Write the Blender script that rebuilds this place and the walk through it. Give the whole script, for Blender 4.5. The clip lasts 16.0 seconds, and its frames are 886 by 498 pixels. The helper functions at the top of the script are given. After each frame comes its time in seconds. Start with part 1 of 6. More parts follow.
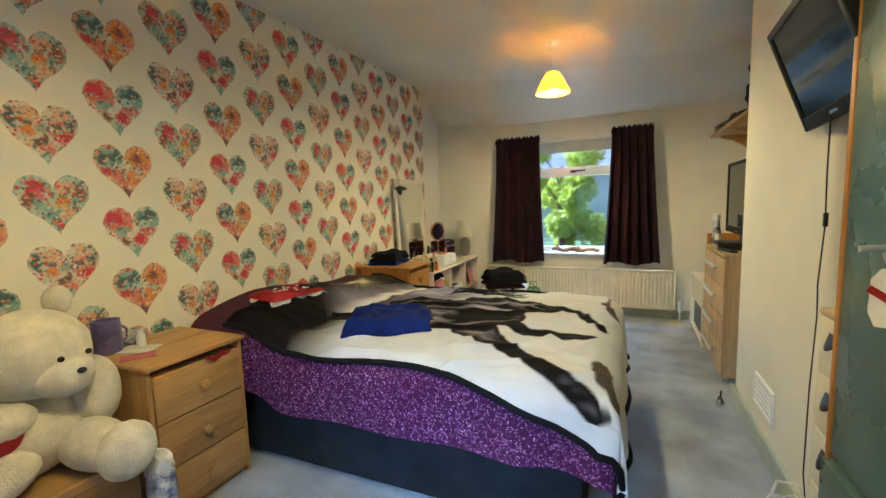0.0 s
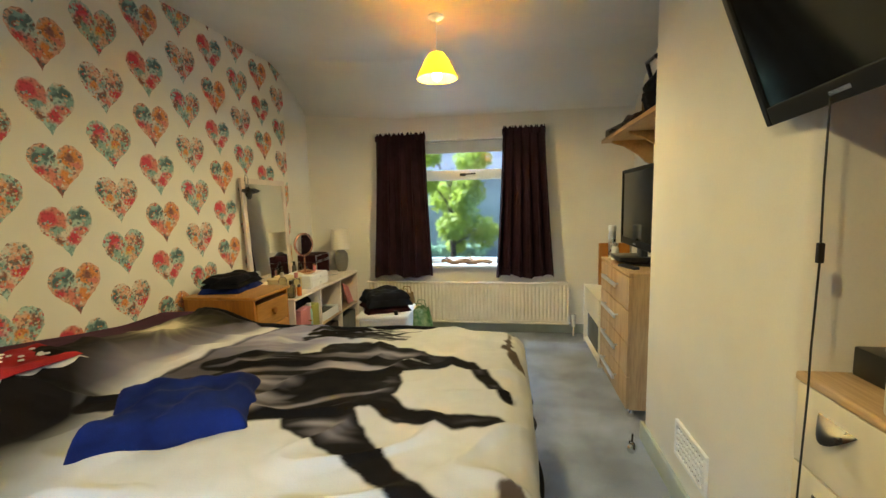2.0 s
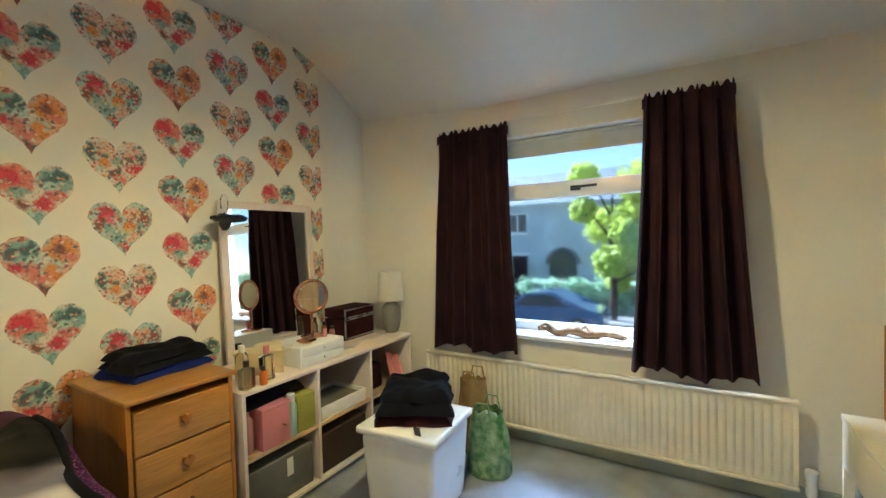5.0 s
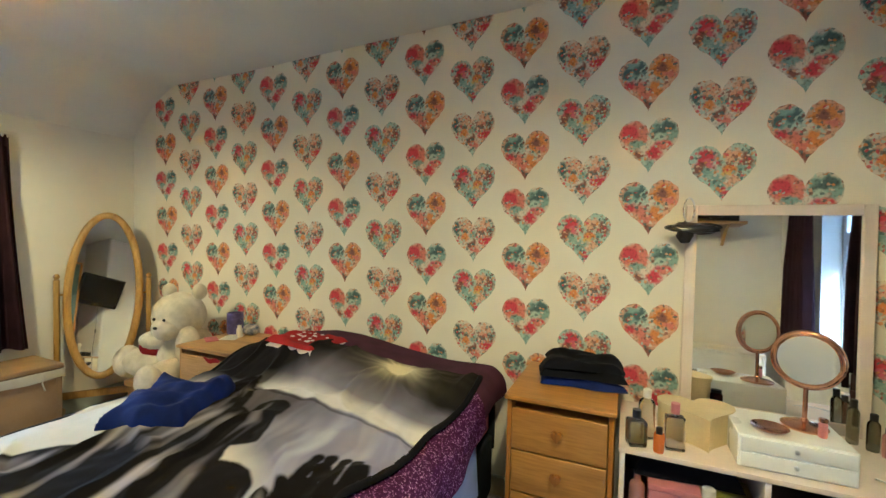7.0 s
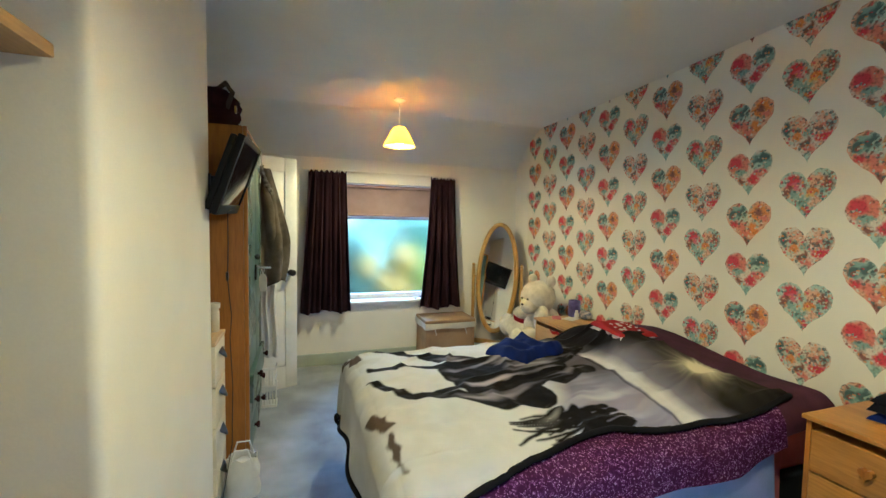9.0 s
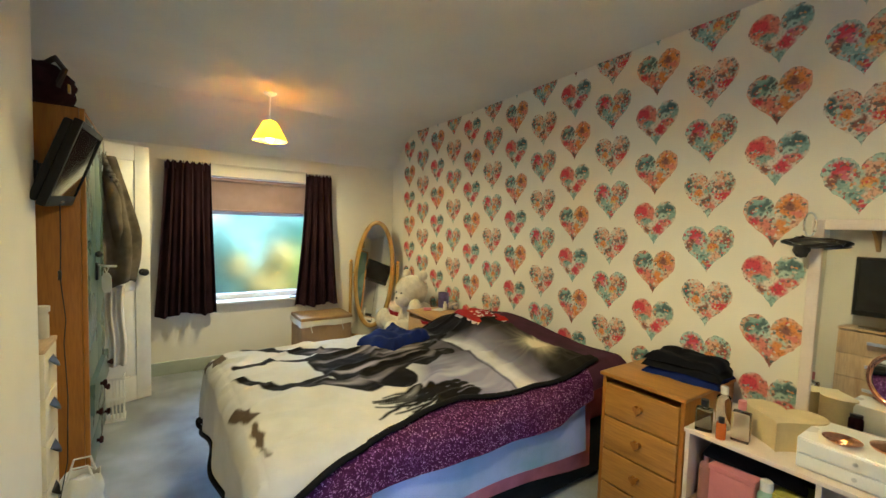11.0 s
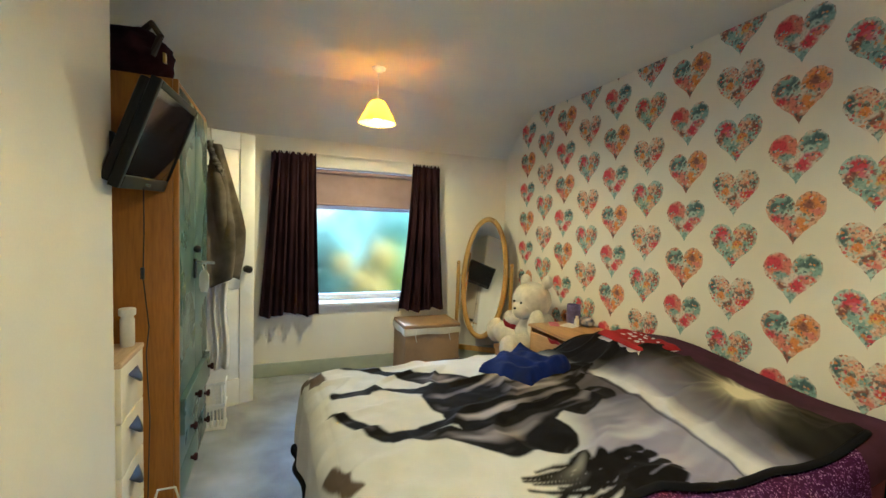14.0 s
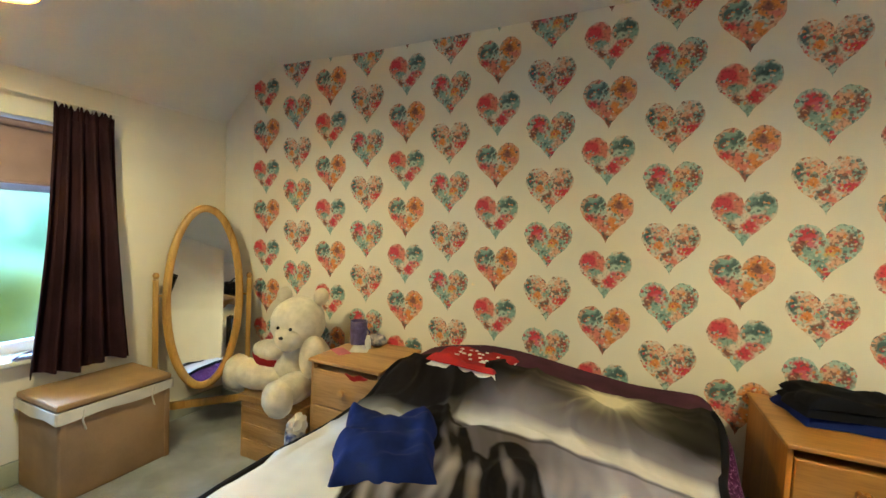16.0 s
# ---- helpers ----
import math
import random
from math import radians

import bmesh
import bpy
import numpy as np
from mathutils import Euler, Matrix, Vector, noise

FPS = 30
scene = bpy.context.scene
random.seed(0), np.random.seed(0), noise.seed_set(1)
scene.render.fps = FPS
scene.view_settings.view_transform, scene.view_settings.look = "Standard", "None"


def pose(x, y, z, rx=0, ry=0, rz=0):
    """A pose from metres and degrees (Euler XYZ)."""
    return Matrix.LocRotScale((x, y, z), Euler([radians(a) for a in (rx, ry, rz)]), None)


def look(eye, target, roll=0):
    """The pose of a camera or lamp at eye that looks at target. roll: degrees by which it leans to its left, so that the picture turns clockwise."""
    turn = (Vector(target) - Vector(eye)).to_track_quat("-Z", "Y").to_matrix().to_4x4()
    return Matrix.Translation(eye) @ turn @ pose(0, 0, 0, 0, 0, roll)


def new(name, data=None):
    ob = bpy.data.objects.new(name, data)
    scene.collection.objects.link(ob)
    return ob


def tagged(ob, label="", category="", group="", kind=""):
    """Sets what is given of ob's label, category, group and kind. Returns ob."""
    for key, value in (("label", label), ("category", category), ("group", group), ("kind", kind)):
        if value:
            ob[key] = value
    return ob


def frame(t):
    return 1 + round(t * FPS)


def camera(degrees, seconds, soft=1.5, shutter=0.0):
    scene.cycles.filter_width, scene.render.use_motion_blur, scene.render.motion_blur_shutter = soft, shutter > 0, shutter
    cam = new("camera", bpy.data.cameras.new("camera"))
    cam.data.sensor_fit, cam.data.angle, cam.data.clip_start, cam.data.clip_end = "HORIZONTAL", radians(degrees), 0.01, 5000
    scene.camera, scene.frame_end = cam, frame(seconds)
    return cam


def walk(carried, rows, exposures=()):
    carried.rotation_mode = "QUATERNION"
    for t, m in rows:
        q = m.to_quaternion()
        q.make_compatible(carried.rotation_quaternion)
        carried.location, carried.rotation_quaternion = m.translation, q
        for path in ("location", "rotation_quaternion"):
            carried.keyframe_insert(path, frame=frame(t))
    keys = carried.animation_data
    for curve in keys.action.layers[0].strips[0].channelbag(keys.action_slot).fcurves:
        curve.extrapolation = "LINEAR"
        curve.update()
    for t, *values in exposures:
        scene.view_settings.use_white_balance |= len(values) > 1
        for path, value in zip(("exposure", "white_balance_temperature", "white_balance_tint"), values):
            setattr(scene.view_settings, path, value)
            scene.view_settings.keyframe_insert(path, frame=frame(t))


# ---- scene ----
cam = camera(93.4, 16.0)
PATH = [
    (0, (0.13, -0.126, 1.242), (-0.667, 1.695, 1.026), -1.8),
    (0.5, (0.088, -0.033, 1.25), (-0.587, 1.829, 0.973), -2.3),
    (1, (0.041, 0.089, 1.263), (-0.736, 1.917, 1.023), -1.4),
    (1.5, (0.044, 0.301, 1.274), (-0.626, 2.169, 1.03), -1.3),
    (2, (0.055, 0.556, 1.279), (-0.26, 2.519, 1.058), -1.3),
    (2.5, (0.105, 0.845, 1.315), (-0.016, 2.832, 1.122), -1.5),
    (3, (0.18, 1.149, 1.31), (-0.142, 3.118, 1.171), -0.8),
    (3.2, (0.205, 1.276, 1.296), (-0.205, 3.23, 1.184), -0.1),
    (5.3, (0.216, 2.473, 1.268), (-1.115, 3.966, 1.248), -2.2),
    (5.5, (0.279, 2.707, 1.265), (-1.303, 3.931, 1.261), -2.1),
    (6, (0.235, 2.941, 1.311), (-1.677, 3.526, 1.259), -1.1),
    (6.5, (0.2, 3.134, 1.278), (-1.797, 3.02, 1.261), 0.5),
    (7, (0.12, 3.214, 1.346), (-1.709, 2.408, 1.281), 1.3),
    (7.5, (0.075, 3.336, 1.416), (-1.297, 1.885, 1.308), 1.3),
    (8, (0.167, 3.552, 1.425), (-0.658, 1.734, 1.313), 1.2),
    (8.2, (0.223, 3.63, 1.429), (-0.409, 1.736, 1.315), 1.0),
    (10.3, (0.404, 3.959, 1.428), (-0.443, 2.152, 1.302), 1.2),
    (10.5, (0.375, 3.981, 1.422), (-0.561, 2.217, 1.307), 1.4),
    (11, (0.349, 4.017, 1.425), (-0.781, 2.371, 1.313), 1.7),
    (11.5, (0.339, 4.037, 1.428), (-0.9, 2.471, 1.315), 2.0),
    (12, (0.319, 4.042, 1.43), (-0.935, 2.488, 1.311), 2.2),
    (12.5, (0.259, 4.006, 1.419), (-0.899, 2.38, 1.3), 2.3),
    (13, (0.234, 3.885, 1.395), (-0.766, 2.158, 1.277), 2.2),
    (13.5, (0.256, 3.623, 1.403), (-0.593, 1.817, 1.286), 2.2),
    (14, (0.25, 3.378, 1.38), (-0.494, 1.526, 1.257), 2.1),
    (14.5, (0.22, 3.089, 1.38), (-0.527, 1.238, 1.249), 2.3),
    (15, (0.258, 2.809, 1.363), (-0.752, 1.086, 1.247), 2.1),
    (15.5, (0.285, 2.527, 1.363), (-1.148, 1.136, 1.26), 2.1),
    (16, (0.215, 2.283, 1.379), (-1.615, 1.481, 1.277), 2.6),
]
# the film camera's own automatic exposure and white balance
LENS_TONE = ((0, 2.15, 5650, 10), (0.7, 2.18, 5650, 10), (1.2, 2.14, 5850, 10), (3.2, 2.1, 6000, 10), (5.5, 2.18, 5350, 10), (6.0, 2.25, 5850, 10), (6.5, 2.35, 5750, 10), (7.0, 2.32, 5150, 10),
             (7.5, 2.27, 4900, 10), (8.0, 2.2, 4650, 10), (10.5, 2.2, 5550, 10), (12.5, 2.27, 5600, 10), (13.5, 2.2, 5250, 10), (14.5, 2.25, 5150, 10), (15.5, 2.27, 5100, 10), (16, 2.29, 5550, 10))
walk(cam, [(t, look(eye, target, roll)) for t, eye, target, roll in PATH], exposures=LENS_TONE)

# ---- world, lamps, exposure ----
GROUND = -2.3
world = bpy.data.worlds.new("sky")
scene.world = world
world.use_nodes = True
wn = world.node_tree.nodes
sky = wn.new("ShaderNodeTexSky")
sky.sky_type, sky.sun_disc = "NISHITA", False
sky.sun_elevation, sky.sun_rotation = radians(44), radians(288)
sky.air_density, sky.dust_density, sky.ozone_density = 1.0, 0.1, 4.0
wn["Background"].inputs["Strength"].default_value = 0.052
world.node_tree.links.new(sky.outputs["Color"], wn["Background"].inputs["Color"])
sun_data = bpy.data.lights.new("sun", "SUN")
sun_data.energy, sun_data.angle, sun_data.color = 4.6, radians(20), (0.80, 0.92, 1.0)
sun = new("sun", sun_data)
sun.matrix_world = look((-9, 3, 9), (0, 0, 0))


def daylight_fill(name, x0, x1, y, z, toward, drop, watts):
    """Added area lamp outside, unseen well over a window's head, that boosts the daylight."""
    data = bpy.data.lights.new(name, "AREA")
    data.shape, data.size, data.size_y, data.energy = "RECTANGLE", x1 - x0 + 1.2, 2.0, watts
    data.color = (0.46, 0.71, 1.0)
    ob = new(name, data)
    ob.matrix_world = look(((x0 + x1) / 2, y, z), ((x0 + x1) / 2, y + toward * 3.0, z - drop))
    return ob


daylight_fill("front_window_daylight", -1.0, 0.24, 6.9, 4.0, -1, 2.2, 125)
daylight_fill("back_window_daylight", -1.1, 0.18, -3.0, 2.95, 1, 1.5, 128)


def bulb(name, x, y, z, watts):
    data = bpy.data.lights.new(name, "POINT")
    data.energy, data.shadow_soft_size, data.color = watts, 0.05, (1.0, 0.785, 0.33)
    ob = new(name, data)
    ob.location = (x, y, z)
    return ob


LAMPS = ((-0.39, 3.25), (-0.395, 0.465))
for lx, ly in LAMPS:
    bulb("pendant_bulb_light", lx, ly, 2.098, 18)


# ---- materials ----
def nodes_of(name):
    m = bpy.data.materials.new(name)
    m.use_nodes = True
    t = m.node_tree
    return m, t.nodes, t.links, t.nodes["Principled BSDF"]


def ramp(n, stops, mode="LINEAR"):
    r = n.new("ShaderNodeValToRGB")
    r.color_ramp.interpolation = mode
    e = r.color_ramp.elements
    while len(e) < len(stops):
        e.new(0.5)
    for el, (p, c) in zip(e, stops):
        el.position, el.color = p, (*c, 1)
    return r


def shade(c, k):
    return tuple(min(1.0, v * k) for v in c)


def mat(name, color, rough=0.6, metal=0.0, var=0.12, scale=6.0, grain=90.0, bump=0.15, second=None, sheen=0.0, depth=0.002, spread=0.0, coat=0.0, spec=None):
    """Plain surface with blotches at one scale and grain at another."""
    m, n, l, b = nodes_of(name)
    tc = n.new("ShaderNodeTexCoord")
    big, fine = n.new("ShaderNodeTexNoise"), n.new("ShaderNodeTexNoise")
    big.inputs["Scale"].default_value, big.inputs["Detail"].default_value = scale, 5
    fine.inputs["Scale"].default_value, fine.inputs["Detail"].default_value = grain, 3
    l.new(tc.outputs["Object"], big.inputs["Vector"]), l.new(tc.outputs["Object"], fine.inputs["Vector"])
    c2 = second or shade(color, 1 - var * 2)
    r = ramp(n, ((0.32, c2), (0.68, shade(color, 1 + var * 0.4))))
    l.new(big.outputs["Fac"], r.inputs["Fac"])
    mix = n.new("ShaderNodeMixRGB")
    mix.blend_type, mix.inputs["Fac"].default_value = "MULTIPLY", var
    fr = ramp(n, ((0.3, (0.35, 0.35, 0.35)), (0.7, (1, 1, 1))))
    l.new(fine.outputs["Fac"], fr.inputs["Fac"])
    l.new(r.outputs["Color"], mix.inputs["Color1"]), l.new(fr.outputs["Color"], mix.inputs["Color2"])
    out = mix.outputs["Color"]
    if spread:
        info, hsv, mr = n.new("ShaderNodeObjectInfo"), n.new("ShaderNodeHueSaturation"), n.new("ShaderNodeMapRange")
        mr.inputs["To Min"].default_value, mr.inputs["To Max"].default_value = 1 - spread, 1 + spread
        l.new(info.outputs["Random"], mr.inputs["Value"]), l.new(mr.outputs["Result"], hsv.inputs["Value"])
        l.new(out, hsv.inputs["Color"])
        out = hsv.outputs["Color"]
    l.new(out, b.inputs["Base Color"])
    rr = n.new("ShaderNodeMapRange")
    rr.inputs["To Min"].default_value, rr.inputs["To Max"].default_value = max(0.02, rough - 0.08), min(1, rough + 0.08)
    l.new(big.outputs["Fac"], rr.inputs["Value"]), l.new(rr.outputs["Result"], b.inputs["Roughness"])
    b.inputs["Metallic"].default_value = metal
    b.inputs["Sheen Weight"].default_value = sheen
    b.inputs["Coat Weight"].default_value = coat
    b.inputs["Specular IOR Level"].default_value = spec if spec is not None else (0.12 if rough >= 0.79 else 0.5)
    if bump:
        bp = n.new("ShaderNodeBump")
        bp.inputs["Strength"].default_value, bp.inputs["Distance"].default_value = bump, depth
        l.new(fine.outputs["Fac"], bp.inputs["Height"]), l.new(bp.outputs["Normal"], b.inputs["Normal"])
    return m


def wood(name, light, dark, rough=0.45, axis="X", scale=9.0, stretch=0.08, spread=0.06):
    """Grain that runs along one axis, with knots of darker tone."""
    m, n, l, b = nodes_of(name)
    tc, mp = n.new("ShaderNodeTexCoord"), n.new("ShaderNodeMapping")
    mp.inputs["Scale"].default_value = tuple(stretch if a == axis else 1.0 for a in "XYZ")
    l.new(tc.outputs["Object"], mp.inputs["Vector"])
    a, g = n.new("ShaderNodeTexNoise"), n.new("ShaderNodeTexNoise")
    a.inputs["Scale"].default_value, a.inputs["Detail"].default_value, a.inputs["Distortion"].default_value = scale, 6, 1.2
    g.inputs["Scale"].default_value, g.inputs["Detail"].default_value = scale * 14, 4
    l.new(mp.outputs["Vector"], a.inputs["Vector"]), l.new(mp.outputs["Vector"], g.inputs["Vector"])
    r = ramp(n, ((0.30, dark), (0.48, light), (0.60, shade(light, 1.08)), (0.75, shade(dark, 1.25))))
    l.new(a.outputs["Fac"], r.inputs["Fac"])
    mix = n.new("ShaderNodeMixRGB")
    mix.blend_type, mix.inputs["Fac"].default_value = "MULTIPLY", 0.35
    fr = ramp(n, ((0.35, (0.45, 0.4, 0.35)), (0.6, (1, 1, 1))))
    l.new(g.outputs["Fac"], fr.inputs["Fac"])
    l.new(r.outputs["Color"], mix.inputs["Color1"]), l.new(fr.outputs["Color"], mix.inputs["Color2"])
    info, hsv, mr = n.new("ShaderNodeObjectInfo"), n.new("ShaderNodeHueSaturation"), n.new("ShaderNodeMapRange")
    mr.inputs["To Min"].default_value, mr.inputs["To Max"].default_value = 1 - spread, 1 + spread
    l.new(info.outputs["Random"], mr.inputs["Value"]), l.new(mr.outputs["Result"], hsv.inputs["Value"])
    l.new(mix.outputs["Color"], hsv.inputs["Color"]), l.new(hsv.outputs["Color"], b.inputs["Base Color"])
    b.inputs["Roughness"].default_value = rough
    bp = n.new("ShaderNodeBump")
    bp.inputs["Strength"].default_value, bp.inputs["Distance"].default_value = 0.12, 0.001
    l.new(g.outputs["Fac"], bp.inputs["Height"]), l.new(bp.outputs["Normal"], b.inputs["Normal"])
    return m


def glass(name, color=(1, 1, 1), rough=0.0):
    m, n, l, b = nodes_of(name)
    b.inputs["Base Color"].default_value = (*color, 1)
    b.inputs["Transmission Weight"].default_value, b.inputs["Roughness"].default_value, b.inputs["IOR"].default_value = 1.0, rough, 1.45
    return m


def mirror_mat(name):
    m, n, l, b = nodes_of(name)
    b.inputs["Base Color"].default_value, b.inputs["Metallic"].default_value, b.inputs["Roughness"].default_value = (0.86, 0.88, 0.88, 1), 1.0, 0.02
    return m


def glow(name, color, power):
    m, n, l, b = nodes_of(name)
    b.inputs["Base Color"].default_value = (*color, 1)
    b.inputs["Emission Color"].default_value, b.inputs["Emission Strength"].default_value = (*color, 1), power
    return m


def printed(name, ground, zones, patches, mixed, seed):
    """Floral patchwork print of one heart motif: round flowers and washes laid over one another, broken up by small petals."""
    m, n, l, b = nodes_of(name)
    tc = n.new("ShaderNodeTexCoord")
    off = n.new("ShaderNodeVectorMath")
    off.operation = "ADD"
    off.inputs[1].default_value = (seed, seed * 2.3, seed * 0.7)
    l.new(tc.outputs["Object"], off.inputs[0])
    warp, vor, pet = n.new("ShaderNodeTexNoise"), n.new("ShaderNodeTexVoronoi"), n.new("ShaderNodeTexNoise")
    warp.inputs["Scale"].default_value, warp.inputs["Detail"].default_value = 24, 4
    vor.inputs["Scale"].default_value, pet.inputs["Scale"].default_value, pet.inputs["Detail"].default_value = 92, 85, 3
    for t in (warp, vor, pet):
        l.new(off.outputs[0], t.inputs["Vector"])
    shift = n.new("ShaderNodeVectorMath")
    shift.operation = "MULTIPLY_ADD"
    shift.inputs[1].default_value, shift.inputs[2].default_value = (0.07, 0.07, 0.07), (-0.035, -0.035, -0.035)
    l.new(warp.outputs["Color"], shift.inputs[0])
    place = n.new("ShaderNodeVectorMath")
    place.operation = "ADD"
    l.new(tc.outputs["Object"], place.inputs[0]), l.new(shift.outputs[0], place.inputs[1])
    scaled = n.new("ShaderNodeVectorMath")
    scaled.operation = "MULTIPLY"
    scaled.inputs[1].default_value = (0, 1 / 0.118, 1 / 0.11)
    l.new(place.outputs[0], scaled.inputs[0])
    last = n.new("ShaderNodeRGB")
    last.outputs[0].default_value = (*ground, 1)
    last = last.outputs[0]
    for u, v, radius, color in zones:
        far, near, mix = n.new("ShaderNodeVectorMath"), n.new("ShaderNodeMapRange"), n.new("ShaderNodeMixRGB")
        far.operation = "DISTANCE"
        far.inputs[1].default_value = (0, u, v)
        l.new(scaled.outputs[0], far.inputs[0]), l.new(far.outputs["Value"], near.inputs["Value"])
        near.inputs["From Min"].default_value, near.inputs["From Max"].default_value = radius - 0.07, radius + 0.07
        near.inputs["To Min"].default_value, near.inputs["To Max"].default_value = 1, 0
        l.new(near.outputs["Result"], mix.inputs["Fac"]), l.new(last, mix.inputs["Color1"])
        mix.inputs["Color2"].default_value = (*color, 1)
        last = mix.outputs["Color"]
    cell, keep, big = n.new("ShaderNodeSeparateColor"), n.new("ShaderNodeMath"), n.new("ShaderNodeMath")
    l.new(vor.outputs["Color"], cell.inputs[0])
    petals = ramp(n, patches, "CONSTANT")
    l.new(cell.outputs[0], petals.inputs["Fac"])
    keep.operation, big.operation = "LESS_THAN", "MULTIPLY"
    keep.inputs[1].default_value, big.inputs[1].default_value = mixed, 0.8
    l.new(cell.outputs[1], keep.inputs[0]), l.new(keep.outputs[0], big.inputs[0])
    mix = n.new("ShaderNodeMixRGB")
    l.new(big.outputs[0], mix.inputs["Fac"]), l.new(last, mix.inputs["Color1"]), l.new(petals.outputs["Color"], mix.inputs["Color2"])
    fine = ramp(n, ((0.34, (0.22, 0.20, 0.20)), (0.46, (0.88, 0.87, 0.86)), (0.62, (1, 1, 1))))
    l.new(pet.outputs["Fac"], fine.inputs["Fac"])
    mul = n.new("ShaderNodeMixRGB")
    mul.blend_type, mul.inputs["Fac"].default_value = "MULTIPLY", 0.6
    l.new(mix.outputs["Color"], mul.inputs["Color1"]), l.new(fine.outputs["Color"], mul.inputs["Color2"])
    l.new(mul.outputs["Color"], b.inputs["Base Color"])
    b.inputs["Roughness"].default_value = 0.6
    return m


def painted(name, rough=0.85, bump=0.3, grain=260.0, sheen=0.04):
    """Cloth whose print is stored with the mesh."""
    m, n, l, b = nodes_of(name)
    at = n.new("ShaderNodeVertexColor")
    at.layer_name = "print"
    tc, fine, big = n.new("ShaderNodeTexCoord"), n.new("ShaderNodeTexNoise"), n.new("ShaderNodeTexNoise")
    fine.inputs["Scale"].default_value, fine.inputs["Detail"].default_value = grain, 3
    big.inputs["Scale"].default_value, big.inputs["Detail"].default_value = 9, 5
    l.new(tc.outputs["Object"], fine.inputs["Vector"]), l.new(tc.outputs["Object"], big.inputs["Vector"])
    mul = n.new("ShaderNodeMixRGB")
    mul.blend_type, mul.inputs["Fac"].default_value = "MULTIPLY", 0.22
    l.new(at.outputs["Color"], mul.inputs["Color1"]), l.new(big.outputs["Fac"], mul.inputs["Color2"])
    l.new(mul.outputs["Color"], b.inputs["Base Color"])
    b.inputs["Roughness"].default_value, b.inputs["Sheen Weight"].default_value, b.inputs["Specular IOR Level"].default_value = rough, sheen, 0.08
    bp = n.new("ShaderNodeBump")
    bp.inputs["Strength"].default_value, bp.inputs["Distance"].default_value = bump, 0.002
    l.new(fine.outputs["Fac"], bp.inputs["Height"]), l.new(bp.outputs["Normal"], b.inputs["Normal"])
    return m


def leopard(name):
    """Purple cotton with a fine pale animal-spot print."""
    m, n, l, b = nodes_of(name)
    tc = n.new("ShaderNodeTexCoord")
    v, w, big = n.new("ShaderNodeTexVoronoi"), n.new("ShaderNodeTexNoise"), n.new("ShaderNodeTexNoise")
    v.inputs["Scale"].default_value = 105
    w.inputs["Scale"].default_value, w.inputs["Detail"].default_value = 30, 3
    big.inputs["Scale"].default_value, big.inputs["Detail"].default_value = 4, 4
    add = n.new("ShaderNodeMixRGB")
    add.inputs["Fac"].default_value = 0.06
    l.new(tc.outputs["Object"], add.inputs["Color1"]), l.new(w.outputs["Color"], add.inputs["Color2"])
    l.new(tc.outputs["Object"], w.inputs["Vector"]), l.new(tc.outputs["Object"], big.inputs["Vector"])
    l.new(add.outputs["Color"], v.inputs["Vector"])
    r = ramp(n, ((0.10, (0.56, 0.42, 0.56)), (0.26, (0.24, 0.10, 0.24)), (0.40, (0.095, 0.025, 0.092)), (0.60, (0.055, 0.012, 0.052))))
    l.new(v.outputs["Distance"], r.inputs["Fac"])
    tone = ramp(n, ((0.35, (0.75, 0.55, 0.75)), (0.65, (1, 1, 1))))
    l.new(big.outputs["Fac"], tone.inputs["Fac"])
    mul = n.new("ShaderNodeMixRGB")
    mul.blend_type, mul.inputs["Fac"].default_value = "MULTIPLY", 1.0
    l.new(r.outputs["Color"], mul.inputs["Color1"]), l.new(tone.outputs["Color"], mul.inputs["Color2"])
    l.new(mul.outputs["Color"], b.inputs["Base Color"])
    b.inputs["Roughness"].default_value, b.inputs["Specular IOR Level"].default_value = 0.8, 0.1
    return m


M_WALL = mat("cream_wall_paint", (0.80, 0.77, 0.70), 0.7, var=0.05, scale=1.6, grain=160, bump=0.12)
M_PAPER = mat("ivory_wallpaper", (0.82, 0.78, 0.68), 0.62, var=0.05, scale=2.2, grain=220, bump=0.15)
M_CEIL = mat("white_ceiling_paint", (0.77, 0.755, 0.69), 0.8, var=0.05, scale=1.2, grain=120, bump=0.12)
M_CARPET = mat("grey_blue_carpet", (0.40, 0.445, 0.54), 0.97, var=0.26, scale=3.0, grain=420, bump=0.9, sheen=0.3, depth=0.006)
M_SKIRT = mat("sage_skirting_paint", (0.42, 0.47, 0.42), 0.45, var=0.08)
M_WHITE = mat("white_gloss_paint", (0.80, 0.80, 0.78), 0.35, var=0.05, grain=40, bump=0.06)
M_UPVC = mat("white_plastic_frame", (0.82, 0.83, 0.84), 0.3, var=0.03, bump=0.03)
M_CREAM = mat("cream_enamel", (0.78, 0.72, 0.58), 0.4, var=0.05, grain=30, bump=0.05)
M_CURT = mat("aubergine_curtain_cloth", (0.030, 0.012, 0.018), 0.85, var=0.25, scale=5, grain=420, bump=0.4)
M_BLIND = mat("mauve_blind_cloth", (0.34, 0.24, 0.25), 0.8, var=0.08, grain=300)
M_BLIND2 = mat("pale_blind_cloth", (0.55, 0.56, 0.58), 0.8, var=0.08, grain=300)
M_PINE = wood("honey_pine", (0.45, 0.262, 0.095), (0.30, 0.16, 0.05), axis="Y")
M_PINE_V = wood("honey_pine_upright", (0.45, 0.262, 0.095), (0.30, 0.16, 0.05), axis="Z")
